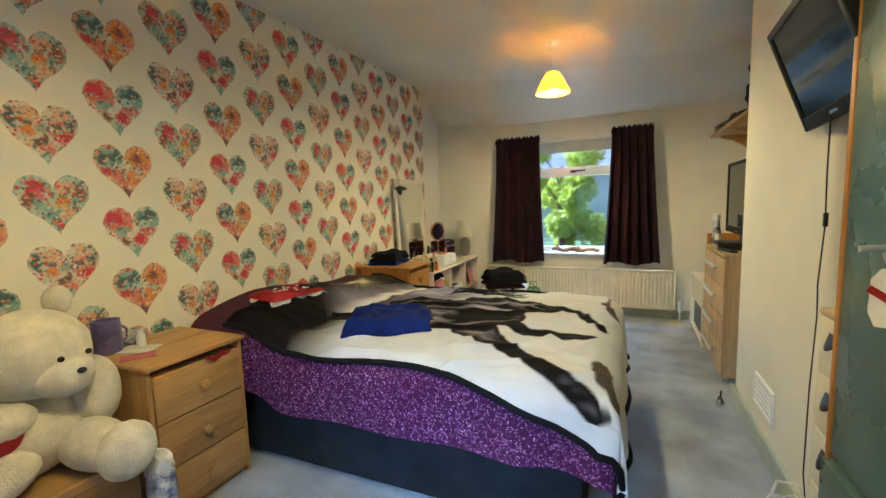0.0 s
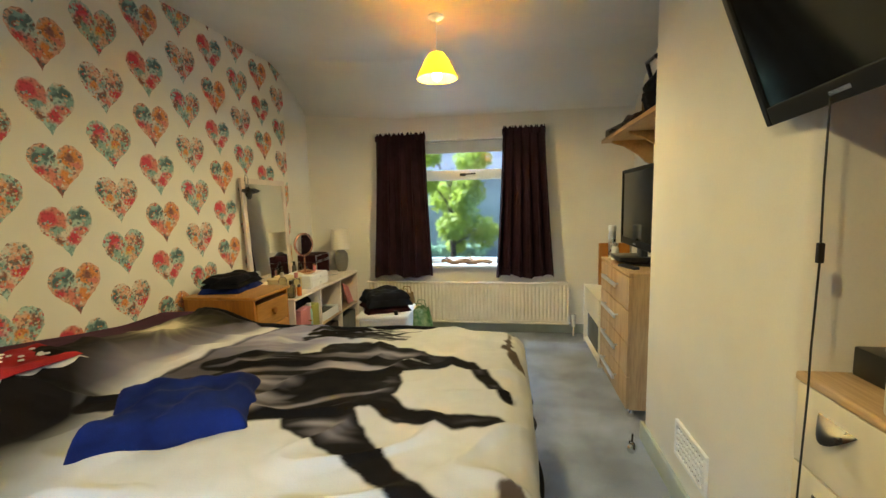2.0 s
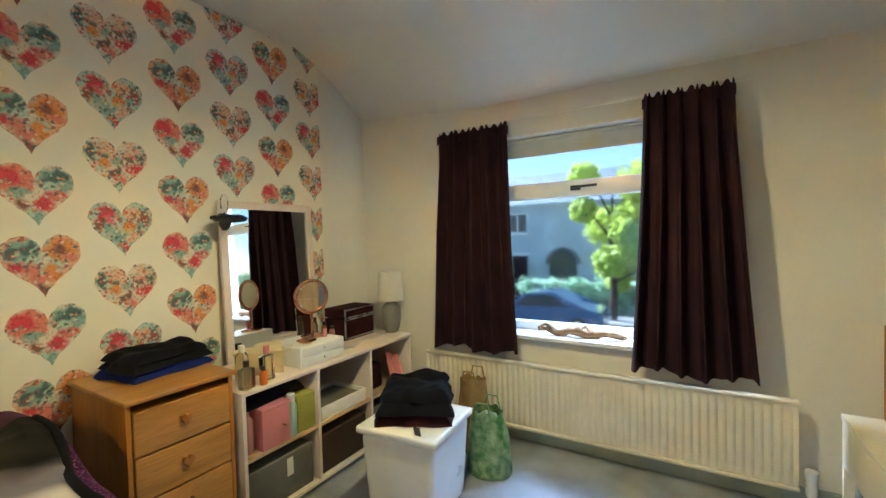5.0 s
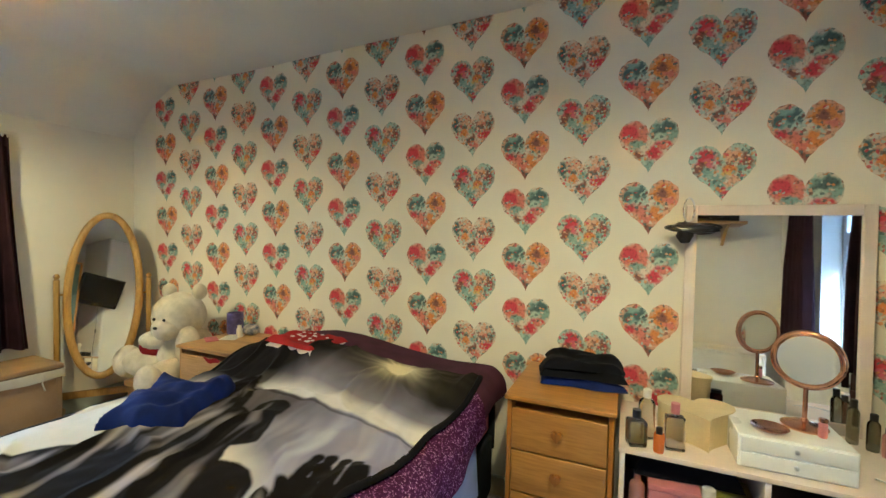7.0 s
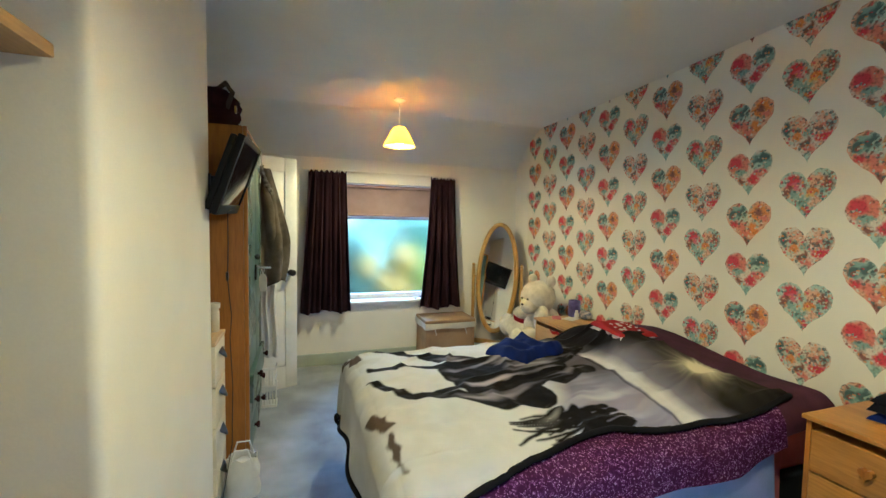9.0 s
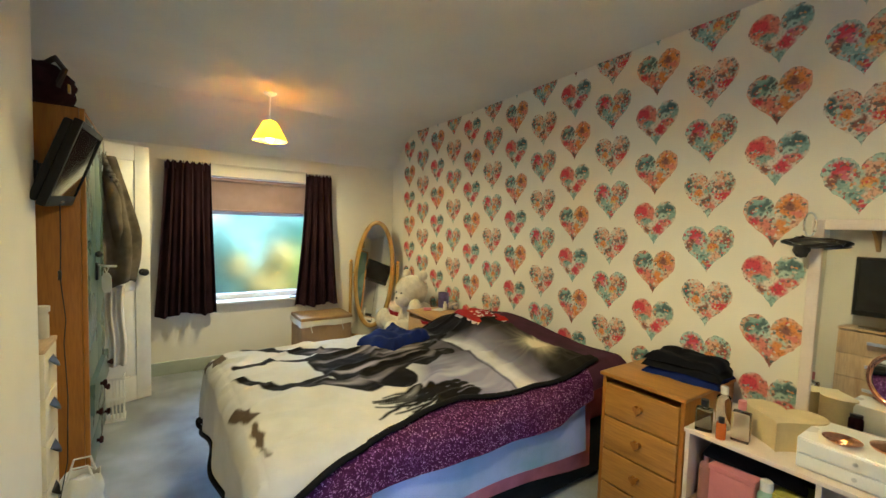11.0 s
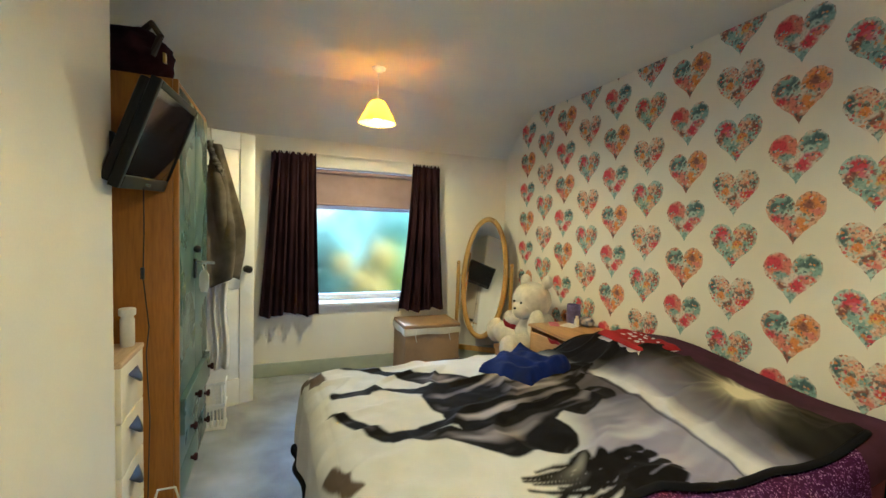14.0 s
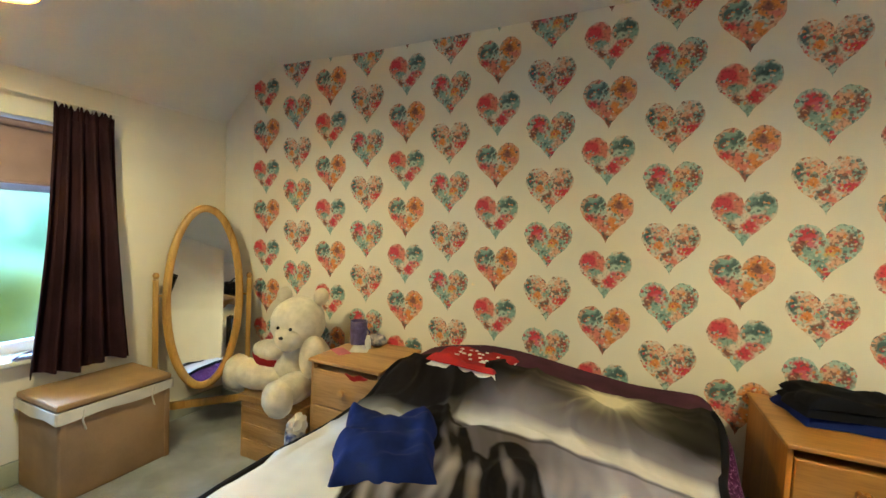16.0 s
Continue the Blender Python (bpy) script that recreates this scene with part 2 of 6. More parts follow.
M_OAK = wood("light_oak_board", (0.52, 0.36, 0.19), (0.40, 0.25, 0.12), axis="Z", rough=0.5)
M_AMBER = wood("amber_veneer", (0.37, 0.148, 0.014), (0.27, 0.098, 0.009), axis="Z", rough=0.4)
M_AMBER_Y = wood("amber_veneer_level", (0.45, 0.215, 0.036), (0.33, 0.145, 0.022), axis="Y", rough=0.35)
M_BEECH = wood("pale_beech_board", (0.52, 0.37, 0.22), (0.42, 0.28, 0.16), axis="Y", rough=0.5)
M_PINKWOOD = mat("pale_pink_white_board", (0.76, 0.66, 0.60), 0.45, var=0.06, bump=0.05)
M_BLACK = mat("black_plastic", (0.012, 0.012, 0.014), 0.3, var=0.1, bump=0.04)
M_TVCASE = mat("matt_black_casing", (0.006, 0.006, 0.007), 0.5, var=0.1, bump=0.03, spec=0.2)
M_SCREEN = mat("dark_screen_glass", (0.008, 0.010, 0.012), 0.08, var=0.0, bump=0.0)
M_DIVAN = mat("black_divan_cloth", (0.016, 0.020, 0.026), 0.85, var=0.2, grain=300, bump=0.4)
M_TEAL = mat("teal_wardrobe_paint", (0.085, 0.145, 0.135), 0.28, var=0.12, scale=3, grain=60, bump=0.06)
M_CHROME = mat("chrome", (0.75, 0.75, 0.76), 0.12, 1.0, var=0.03, bump=0.0)
M_STEEL = mat("brushed_steel", (0.68, 0.70, 0.74), 0.28, 1.0, var=0.05, bump=0.05)
M_SATIN = mat("satin_steel", (0.86, 0.87, 0.90), 0.42, 1.0, var=0.04, bump=0.03)
M_COPPER = mat("rose_gold", (0.72, 0.38, 0.24), 0.18, 1.0, var=0.05, bump=0.0)
M_BRASS = mat("brass_gold", (0.58, 0.36, 0.10), 0.3, 1.0, var=0.12, scale=14, bump=0.04)
M_PANE = glass("window_pane_glass", rough=0.06)
M_MISTED = glass("misted_window_glass", rough=0.21)
M_GOLDWOOD = wood("golden_varnished_wood", (0.44, 0.26, 0.065), (0.27, 0.14, 0.03), axis="Z", rough=0.3)
M_MIRROR = mirror_mat("silvered_mirror")
M_LEOPARD = leopard("purple_spot_print")
M_PLUM = mat("dark_plum_cotton", (0.085, 0.030, 0.060), 0.85, var=0.2, scale=6, grain=300, bump=0.3)
M_THROW = painted("fleece_throw_print", sheen=0.0)
M_EDGE = mat("black_fleece_edge", (0.010, 0.010, 0.013), 0.9, var=0.2, grain=300, bump=0.4)
M_BLUECLOTH = mat("royal_blue_cloth", (0.010, 0.022, 0.145), 0.85, var=0.25, scale=8, grain=400, bump=0.4)
M_NAVY = mat("navy_black_cloth", (0.007, 0.008, 0.014), 0.85, var=0.3, scale=9, grain=300, bump=0.4)
M_PLUMCLOTH = mat("dark_plum_cloth", (0.045, 0.012, 0.016), 0.85, var=0.3, scale=9, grain=300, bump=0.4)
M_PINK = mat("pink_sheet_cloth", (0.62, 0.20, 0.24), 0.8, var=0.15, grain=300, bump=0.3)
M_LILAC = mat("lilac_blue_sheet_cloth", (0.36, 0.40, 0.66), 0.8, var=0.2, scale=3, grain=300, bump=0.3, second=(0.20, 0.32, 0.46))
M_WHITECLOTH = mat("white_cloth", (0.74, 0.73, 0.72), 0.85, var=0.1, grain=250, bump=0.3)
M_PLUSH = mat("cream_plush_fur", (0.72, 0.66, 0.54), 0.98, var=0.1, scale=20, grain=180, bump=0.6, sheen=0.3, depth=0.006)
M_RED = mat("red_cloth", (0.36, 0.025, 0.03), 0.85, var=0.2, grain=250, bump=0.3)
M_GREYCOAT = mat("grey_brown_coat_cloth", (0.15, 0.125, 0.095), 0.9, var=0.3, scale=7, grain=260, bump=0.5)
M_WICKER = mat("tan_hamper_weave", (0.36, 0.23, 0.125), 0.75, var=0.14, scale=5, grain=260, bump=0.35, depth=0.002)
M_LINEN = mat("cream_linen", (0.72, 0.68, 0.60), 0.85, var=0.1, grain=260, bump=0.3)
M_GREENBAG = mat("green_leaf_print_bag", (0.03, 0.13, 0.03), 0.4, var=0.45, scale=22, grain=60, bump=0.3, second=(0.32, 0.42, 0.22))
M_BROWNBAG = mat("brown_paper", (0.33, 0.22, 0.10), 0.8, var=0.2, scale=9)
M_GREYBOX = mat("grey_cloth_box", (0.16, 0.16, 0.15), 0.85, var=0.15, grain=300)
M_DARK = mat("dark_brown_and_recess_shade", (0.05, 0.028, 0.018), 0.7, var=0.2)


def translucent(name, color, amount=0.6):
    m, n, l, b = nodes_of(name)
    t, mx = n.new("ShaderNodeBsdfTranslucent"), n.new("ShaderNodeMixShader")
    t.inputs["Color"].default_value = (*color, 1)
    b.inputs["Base Color"].default_value, b.inputs["Roughness"].default_value = (*color, 1), 0.6
    mx.inputs["Fac"].default_value = amount
    l.new(b.outputs[0], mx.inputs[1]), l.new(t.outputs[0], mx.inputs[2])
    l.new(mx.outputs[0], n["Material Output"].inputs["Surface"])
    return m


M_SHADE = translucent("amber_lampshade_cloth", (0.97, 0.66, 0.045), 0.68)


# ---- mesh helpers ----
def smooth(me, angle=40):
    for p in me.polygons:
        p.use_smooth = True
    me.set_sharp_from_angle(angle=radians(angle))


def finish(name, bm, material, angle=40):
    bmesh.ops.recalc_face_normals(bm, faces=bm.faces[:])
    me = bpy.data.meshes.new(name)
    bm.to_mesh(me)
    bm.free()
    for m in material if isinstance(material, (list, tuple)) else (material,):
        me.materials.append(m)
    smooth(me, angle)
    return me


def part(name, bm, material, parent=None, label="", angle=40):
    """Links a bmesh as one mesh object under a thing or a part."""
    ob = new(name, finish(name, bm, material, angle))
    ob.parent = parent
    return tagged(ob, label)


def thing(name, label, category, loc=(0, 0, 0), rz=0, group="", kind=""):
    ob = new(name)
    ob.empty_display_size = 0.05
    ob.matrix_world = pose(*loc, 0, 0, rz)
    return tagged(ob, label, category, group, kind)


def single(name, bm, material, label, category, loc=(0, 0, 0), rz=0, group="", kind="", angle=40):
    ob = new(name, finish(name, bm, material, angle))
    ob.matrix_world = pose(*loc, 0, 0, rz)
    return tagged(ob, label, category, group, kind)


def box(x0, x1, y0, y1, z0, z1, bevel=0.004, seg=2, bm=None, m=None):
    own = bmesh.new()
    bmesh.ops.create_cube(own, size=1)
    for v in own.verts:
        v.co = Vector(((x0 + x1) / 2 + v.co.x * (x1 - x0), (y0 + y1) / 2 + v.co.y * (y1 - y0), (z0 + z1) / 2 + v.co.z * (z1 - z0)))
    if bevel:
        lim = min(abs(x1 - x0), abs(y1 - y0), abs(z1 - z0)) * 0.45
        bmesh.ops.bevel(own, geom=own.edges[:], offset=min(bevel, lim), segments=seg, profile=0.6, affect="EDGES")
    if m is not None:
        own.transform(m)
    return merge(bm, own)


def merge(bm, own):
    if bm is None:
        return own
    me = bpy.data.meshes.new("tmp")
    own.to_mesh(me)
    own.free()
    bm.from_mesh(me)
    bpy.data.meshes.remove(me)
    return bm


def lathe(profile, seg=28, bm=None, m=None, close=True):
    """Turns (radius, height) pairs round the z axis."""
    own = bmesh.new()
    rings = []
    for r, z in profile:
        rings.append([own.verts.new((r * math.cos(2 * math.pi * i / seg), r * math.sin(2 * math.pi * i / seg), z)) for i in range(seg)])
    for a, b in zip(rings, rings[1:]):
        for i in range(seg):
            own.faces.new((a[i], a[(i + 1) % seg], b[(i + 1) % seg], b[i]))
    if close:
        for ring in (rings[0], rings[-1]):
            try:
                own.faces.new(ring)
            except ValueError:
                pass
    if m is not None:
        own.transform(m)
    return merge(bm, own)


def tube(points, radius, seg=8, bm=None, closed=False):
    own = bmesh.new()
    pts = [Vector(p) for p in points]
    rings = []
    for i, p in enumerate(pts):
        a = pts[i - 1] if (i or closed) else p
        b = pts[(i + 1) % len(pts)] if (i < len(pts) - 1 or closed) else p
        d = (b - a).normalized()
        u = d.cross(Vector((0.13, 0.29, 0.95))).normalized()
        w = d.cross(u)
        r = radius[i] if isinstance(radius, (list, tuple)) else radius
        rings.append([own.verts.new(p + r * (math.cos(2 * math.pi * k / seg) * u + math.sin(2 * math.pi * k / seg) * w)) for k in range(seg)])
    pairs = list(zip(rings, rings[1:])) + ([(rings[-1], rings[0])] if closed else [])
    for a, b in pairs:
        for k in range(seg):
            own.faces.new((a[k], a[(k + 1) % seg], b[(k + 1) % seg], b[k]))
    if not closed:
        own.faces.new(rings[0]), own.faces.new(rings[-1])
    return merge(bm, own)


def blob(cx, cy, cz, rx, ry, rz, sub=3, rough=0.0, freq=3.0, seed=0.0, bm=None):
    own = bmesh.new()
    bmesh.ops.create_icosphere(own, subdivisions=sub, radius=1)
    for v in own.verts:
        k = 1 + rough * noise.noise(v.co * freq + Vector((seed, seed * 1.7, seed * 0.6)))
        v.co = Vector((cx + v.co.x * rx * k, cy + v.co.y * ry * k, cz + v.co.z * rz * k))
    return merge(bm, own)


def sheet(fn, nu, nv, thick=0.0):
    """A cloth sheet from fn(u, v), u and v from 0 to 1, with a second skin behind it."""
    p = [[Vector(fn(i / nu, j / nv)) for j in range(nv + 1)] for i in range(nu + 1)]
    bm = bmesh.new()
    g = [[bm.verts.new(c) for c in row] for row in p]
    for i in range(nu):
        for j in range(nv):
            bm.faces.new((g[i][j], g[i + 1][j], g[i + 1][j + 1], g[i][j + 1]))
    if thick:
        h = []
        for i in range(nu + 1):
            h.append([])
            for j in range(nv + 1):
                du = p[min(i + 1, nu)][j] - p[max(i - 1, 0)][j]
                dv = p[i][min(j + 1, nv)] - p[i][max(j - 1, 0)]
                h[-1].append(bm.verts.new(p[i][j] - du.cross(dv).normalized() * thick))
        for i in range(nu):
            for j in range(nv):
                bm.faces.new((h[i][j], h[i][j + 1], h[i + 1][j + 1], h[i + 1][j]))
        for i in range(nu):
            bm.faces.new((g[i][0], h[i][0], h[i + 1][0], g[i + 1][0]))
            bm.faces.new((g[i][nv], g[i + 1][nv], h[i + 1][nv], h[i][nv]))
        for j in range(nv):
            bm.faces.new((g[0][j], g[0][j + 1], h[0][j + 1], h[0][j]))
            bm.faces.new((g[nu][j], h[nu][j], h[nu][j + 1], g[nu][j + 1]))
    return bm


def outline(points, depth, axis="x", at=0.0):
    """A flat shape with thickness; points are pairs in the plane across the axis."""
    bm = bmesh.new()
    put = {"x": lambda a, b, d: (at + d, a, b), "y": lambda a, b, d: (a, at + d, b), "z": lambda a, b, d: (a, b, at + d)}[axis]
    back = [bm.verts.new(put(a, b, 0)) for a, b in points]
    front = [bm.verts.new(put(a, b, depth)) for a, b in points]
    bm.faces.new(back), bm.faces.new(front)
    for i in range(len(points)):
        j = (i + 1) % len(points)
        bm.faces.new((back[i], back[j], front[j], front[i]))
    return bm


# ---- the shell of the room ----
XW, XE, YN, YS, ZC = -1.97, 1.17, 4.62, -0.45, 2.43
WALL_T = 0.28


def wall_with_hole(name, y_in, outward, hole, label):
    x0, x1, z0, z1 = hole
    bm = None
    ya, yb = sorted((y_in, y_in + outward * WALL_T))
    a, b = XW - WALL_T, XE + WALL_T
    bm = box(a, x0, ya, yb, GROUND, 2.75, 0)
    box(x1, b, ya, yb, GROUND, 2.75, 0, bm=bm)
    box(x0, x1, ya, yb, GROUND, z0, 0, bm=bm)
    box(x0, x1, ya, yb, z1, 2.75, 0, bm=bm)
    return single(name, bm, M_WALL, label, "wall", kind="structure")


FW = (-1.02, 0.24, 0.66, 1.88)
BW = (-1.10, 0.18, 0.63, 1.83)
wall_with_hole("wall_north", YN, 1, FW, "cream painted plaster wall with a wide window opening")
wall_with_hole("wall_south", YS, -1, BW, "cream painted plaster wall with a window opening and blind")
single("wall_west", box(XW - WALL_T, XW, YS, YN, GROUND, 2.75, 0), M_WALL, "plaster wall behind the heart wallpaper", "wall", kind="structure")
DOOR = (-0.43, 0.30, 1.99)
bm = box(XE, XE + WALL_T, DOOR[1], YN, GROUND, 2.75, 0)
box(XE, XE + WALL_T, DOOR[0], DOOR[1], DOOR[2], 2.75, 0, bm=bm)
box(XE, XE + WALL_T, DOOR[0], DOOR[1], GROUND, 0, 0, bm=bm)
box(XE, XE + WALL_T, YS, DOOR[0], GROUND, 2.75, 0, bm=bm)
single("wall_east", bm, M_WALL, "cream painted plaster wall with a doorway", "wall", kind="structure")
CH = (0.755, 1.66, 2.79)
single("chimney_breast", box(CH[0], XE, CH[1], CH[2], 0, ZC, 0.03, 4), M_WALL, "cream painted chimney breast with rounded corners", "chimney breast", kind="structure")
# landing beyond the doorway
bm = box(XE + WALL_T, XE + 1.3, YS - 0.1, YS, 0, 2.5, 0)
box(XE + WALL_T, XE + 1.3, DOOR[1] + 0.5, DOOR[1] + 0.6, 0, 2.5, 0, bm=bm)
box(XE + 1.3, XE + 1.4, YS - 0.1, DOOR[1] + 0.6, 0, 2.5, 0, bm=bm)
box(XE + WALL_T, XE + 1.4, YS - 0.1, DOOR[1] + 0.6, 2.5, 2.6, 0, bm=bm)
single("landing_wall", bm, M_WALL, "plain painted walls of the landing", "wall", kind="structure")
single("landing_floor", box(XE + WALL_T, XE + 1.4, YS - 0.1, DOOR[1] + 0.6, -0.1, 0, 0), M_CARPET, "grey carpet of the landing", "floor", kind="structure")
single("floor", box(XW, XE + WALL_T, YS, YN, -0.12, 0, 0), M_CARPET, "worn grey-blue fitted carpet", "floor", kind="structure")
single("door_threshold", box(XE, XE + WALL_T, DOOR[0], DOOR[1], 0, 0.006, 0.002), M_BRASS, "thin metal threshold strip in the doorway", "threshold", kind="structure")


def ceiling_section(y):
    """Flat ceiling that curves down to the two window walls."""
    for edge, s, low, run in ((YN, 1, 2.10, 0.62), (YS, -1, 2.06, 0.50)):
        d = s * (edge - y)
        if d < run:
            k = 1 - max(0, d) / run
            return ZC - (ZC - low) * (0.55 * k * k + 0.45 * k)
    return ZC


def ceiling_at_paper(y):
    """The old ceiling is out of level: it rises northward along the papered wall."""
    return ceiling_section(y) + 0.075 * max(0.0, min(1.0, (y - 0.8) / 2.4))


ys = [YS + (YN - YS) * i / 90 for i in range(91)]
bm = bmesh.new()
low = [[bm.verts.new((x, y, fn(y))) for y in ys] for x, fn in ((XW, ceiling_at_paper), (XE, ceiling_section), (-1.0, ceiling_section))]
top = [[bm.verts.new((x, y, 2.74)) for y in (YS, YN)] for x in (XW, XE)]
for i in range(90):
    bm.faces.new((low[0][i], low[2][i], low[2][i + 1], low[0][i + 1]))
    bm.faces.new((low[2][i], low[1][i], low[1][i + 1], low[2][i + 1]))
bm.faces.new((top[0][0], top[1][0], top[1][1], top[0][1]))
bm.faces.new((*low[0], top[0][1], top[0][0])), bm.faces.new((*low[1], top[1][1], top[1][0]))
bm.faces.new((low[0][0], low[2][0], low[1][0], top[1][0], top[0][0])), bm.faces.new((low[0][-1], low[2][-1], low[1][-1], top[1][1], top[0][1]))
single("ceiling", bm, M_CEIL, "off-white plaster ceiling coved down to the window walls", "ceiling", kind="structure", angle=30)


def skirting(name, x0, x1, y0, y1, h=0.10):
    bm = box(x0, x1, y0, y1, 0, h, 0.006, 3)
    return single(name, bm, M_SKIRT, "sage green painted skirting board", "skirting", kind="structure")


skirting("baseboard_north", XW, XE, YN - 0.018, YN, 0.09)
skirting("baseboard_south", XW, XE - 0.02, YS, YS + 0.018, 0.12)
skirting("baseboard_chimney", CH[0] - 0.018, CH[0], CH[1] - 0.018, CH[2] + 0.018, 0.10)
skirting("baseboard_chimney_side", CH[0], XE, CH[2], CH[2] + 0.018, 0.10)
skirting("baseboard_west", XW, XW + 0.018, YS + 0.018, YN - 0.018, 0.10)
skirting("baseboard_east", XE - 0.018, XE, CH[2] + 0.018, YN - 0.018, 0.10)


# ---- windows ----
def window(name, hole, y_in, s, transom, label, pane):
    """A white frame set back in the wall, one fixed pane and one top light; s is +1 for north."""
    x0, x1, z0, z1 = hole
    w = thing(name, label, "window", kind="structure")
    y = y_in + s * 0.13
    ya, yb = sorted((y, y + s * 0.06))
    f = 0.055
    for nm, b in (("frame_stile", (x0, x0 + f, ya, yb, z0, z1)), ("frame_stile", (x1 - f, x1, ya, yb, z0, z1)),
                  ("frame_rail", (x0 + f, x1 - f, ya, yb, z0, z0 + f)), ("frame_rail", (x0 + f, x1 - f, ya, yb, z1 - f, z1)),
                  ("transom", (x0 + f, x1 - f, ya - 0.004, yb + 0.004, transom, transom + 0.10))):
        part(nm, box(*b, 0.006), M_UPVC, w)
    for a, b in ((z0 + f, transom), (transom + 0.10, z1 - f)):
        p = part("pane", box(x0 + f, x1 - f, y + s * 0.026, y + s * 0.032, a, b, 0), pane, w)
        p.visible_shadow = False
    yc, yd = sorted((y_in - s * 0.05, y))
    part("sill", box(x0 - 0.03, x1 + 0.03, yc, yd - (0 if s < 0 else 0.001), z0 - 0.022, z0 + 0.004, 0.008, 3), M_WHITE, w, "white painted window sill")
    return w, y


w1, yg = window("window_1", FW, YN, 1, 1.50, "white framed window with a narrow top light above a wide pane", M_PANE)
hx = -0.40
bm = box(hx - 0.03, hx + 0.03, yg - 0.018, yg - 0.004, 1.535, 1.565, 0.004)
tube([(hx - 0.01, yg - 0.02, 1.55), (hx - 0.01, yg - 0.045, 1.55), (hx + 0.06, yg - 0.05, 1.553), (hx + 0.13, yg - 0.045, 1.556)], 0.008, bm=bm)
part("window_handle", bm, M_BLACK, w1, "black metal window handle")
w2, yg2 = window("window_2", BW, YS, -1, 1.47, "white framed window under a half-drawn mauve blind", M_MISTED)
part("window_handle", box(-0.42, -0.32, yg2 + 0.004, yg2 + 0.02, 1.505, 1.525, 0.004), M_BLACK, w2, "small dark window handle")


def blind(name, x0, x1, y, z0, z1, material, label):
    b = thing(name, label, "blind")
    part("roller", tube([(x0, y, z1), (x1, y, z1)], 0.018, 14), material, b)
    part("fabric", sheet(lambda u, v: (x0 + 0.01 + (x1 - x0 - 0.02) * u, y - 0.012 + 0.002 * math.sin(9 * u), z1 - (z1 - z0) * v), 20, 6, 0.0015), material, b)
    part("bottom_bar", box(x0 + 0.01, x1 - 0.01, y - 0.018, y - 0.006, z0 - 0.018, z0, 0.004), material, b)
    return b


blind("roller_blind", BW[0] + 0.01, BW[1] - 0.01, YS - 0.06, 1.52, 1.80, M_BLIND, "mauve fabric roller blind drawn down a third of the window")
blind("pale_roller_blind", FW[0] + 0.01, FW[1] - 0.01, YN + 0.08, 1.775, 1.86, M_BLIND2, "pale grey roller blind rolled up at the window head")


def curtain(name, y, s, top, bottom, z0, z1, seed, label):
    """Pleated cloth that hangs from gathered heading tape; s points into the room."""
    rnd = random.Random(seed)
    folds = 4.5 + rnd.random()
    ph = rnd.random() * 6

    def fn(u, v):
        z = z1 - (z1 - z0) * v
        a = top[0] + (top[1] - top[0]) * u
        b = bottom[0] + (bottom[1] - bottom[0]) * u
        k = v ** 1.3
        x = a + (b - a) * k
        amp = 0.010 + 0.026 * min(1, v * 2.2)
        w = math.sin(2 * math.pi * folds * u + ph + 1.2 * math.sin(3 * u + v)) + 0.4 * math.sin(2 * math.pi * folds * 1.9 * u + 2 * ph)
        frill = 0.012 * math.sin(2 * math.pi * folds * 2.5 * u + ph) * max(0, 1 - v * 12)
        hem = 0.016 * math.sin(2 * math.pi * 1.5 * u + ph) * max(0, v * 4 - 3)
        return (x + 0.008 * math.sin(2 * math.pi * folds * u + 1), y + s * (amp * w + 0.03), z + frill + hem)

    c = thing(name, label, "curtain", group="dark curtains")
    part("cloth", sheet(fn, 150, 40, 0.003), M_CURT, c, angle=80)
    part("heading_tape", sheet(lambda u, v: (top[0] + (top[1] - top[0]) * u, y + s * (0.022 + 0.012 * math.sin(40 * u)), z1 - 0.015 - 0.05 * v), 60, 2, 0.004), M_CURT, c, angle=80)
    for i in range(5):
        x = top[0] + (top[1] - top[0]) * (0.08 + 0.21 * i)
        ring = [(x, y + s * 0.006 + 0.009 * math.cos(a * math.pi / 4), z1 + 0.006 + 0.011 * math.sin(a * math.pi / 4)) for a in range(8)]
        part("hook", tube(ring, 0.0022, 6, closed=True), M_UPVC, c)
    return c


curtain("curtain", 4.50, -1, (-1.205, -0.715), (-1.27, -0.66), 0.57, 1.93, 1, "short dark aubergine curtain drawn open at the front window")
curtain("curtain", 4.50, -1, (-0.005, 0.375), (-0.075, 0.46), 0.575, 1.945, 2, "short dark aubergine curtain hanging slightly flared at the front window")
curtain("curtain", -0.385, 1, (0.285, -0.055), (0.365, -0.10), 0.555, 1.92, 3, "short dark aubergine curtain beside the blind")
curtain("curtain", -0.385, 1, (-0.925, -1.185), (-0.81, -1.275), 0.545, 1.905, 4, "short narrow dark aubergine curtain pulled to a corner")


def rail(name, x0, x1, y, z, label):
    r = thing(name, label, "curtain rail")
    part("track", box(x0, x1, y - 0.004, y + 0.004, z - 0.007, z + 0.007, 0.002), M_WALL, r)
    for x in (x0 + 0.1, x1 - 0.1):
        ya, yb = sorted((y + (0.004 if y > 2 else -0.004), YN if y > 2 else YS))
        part("bracket", box(x - 0.012, x + 0.012, ya, yb, z - 0.006, z + 0.006, 0.002), M_WALL, r)


rail("curtain_rail", -1.24, 0.44, 4.50, 1.955, "thin cream-painted curtain track above the front window")
rail("curtain_rail", -1.24, 0.34, -0.39, 1.935, "thin cream-painted curtain track above the back window")


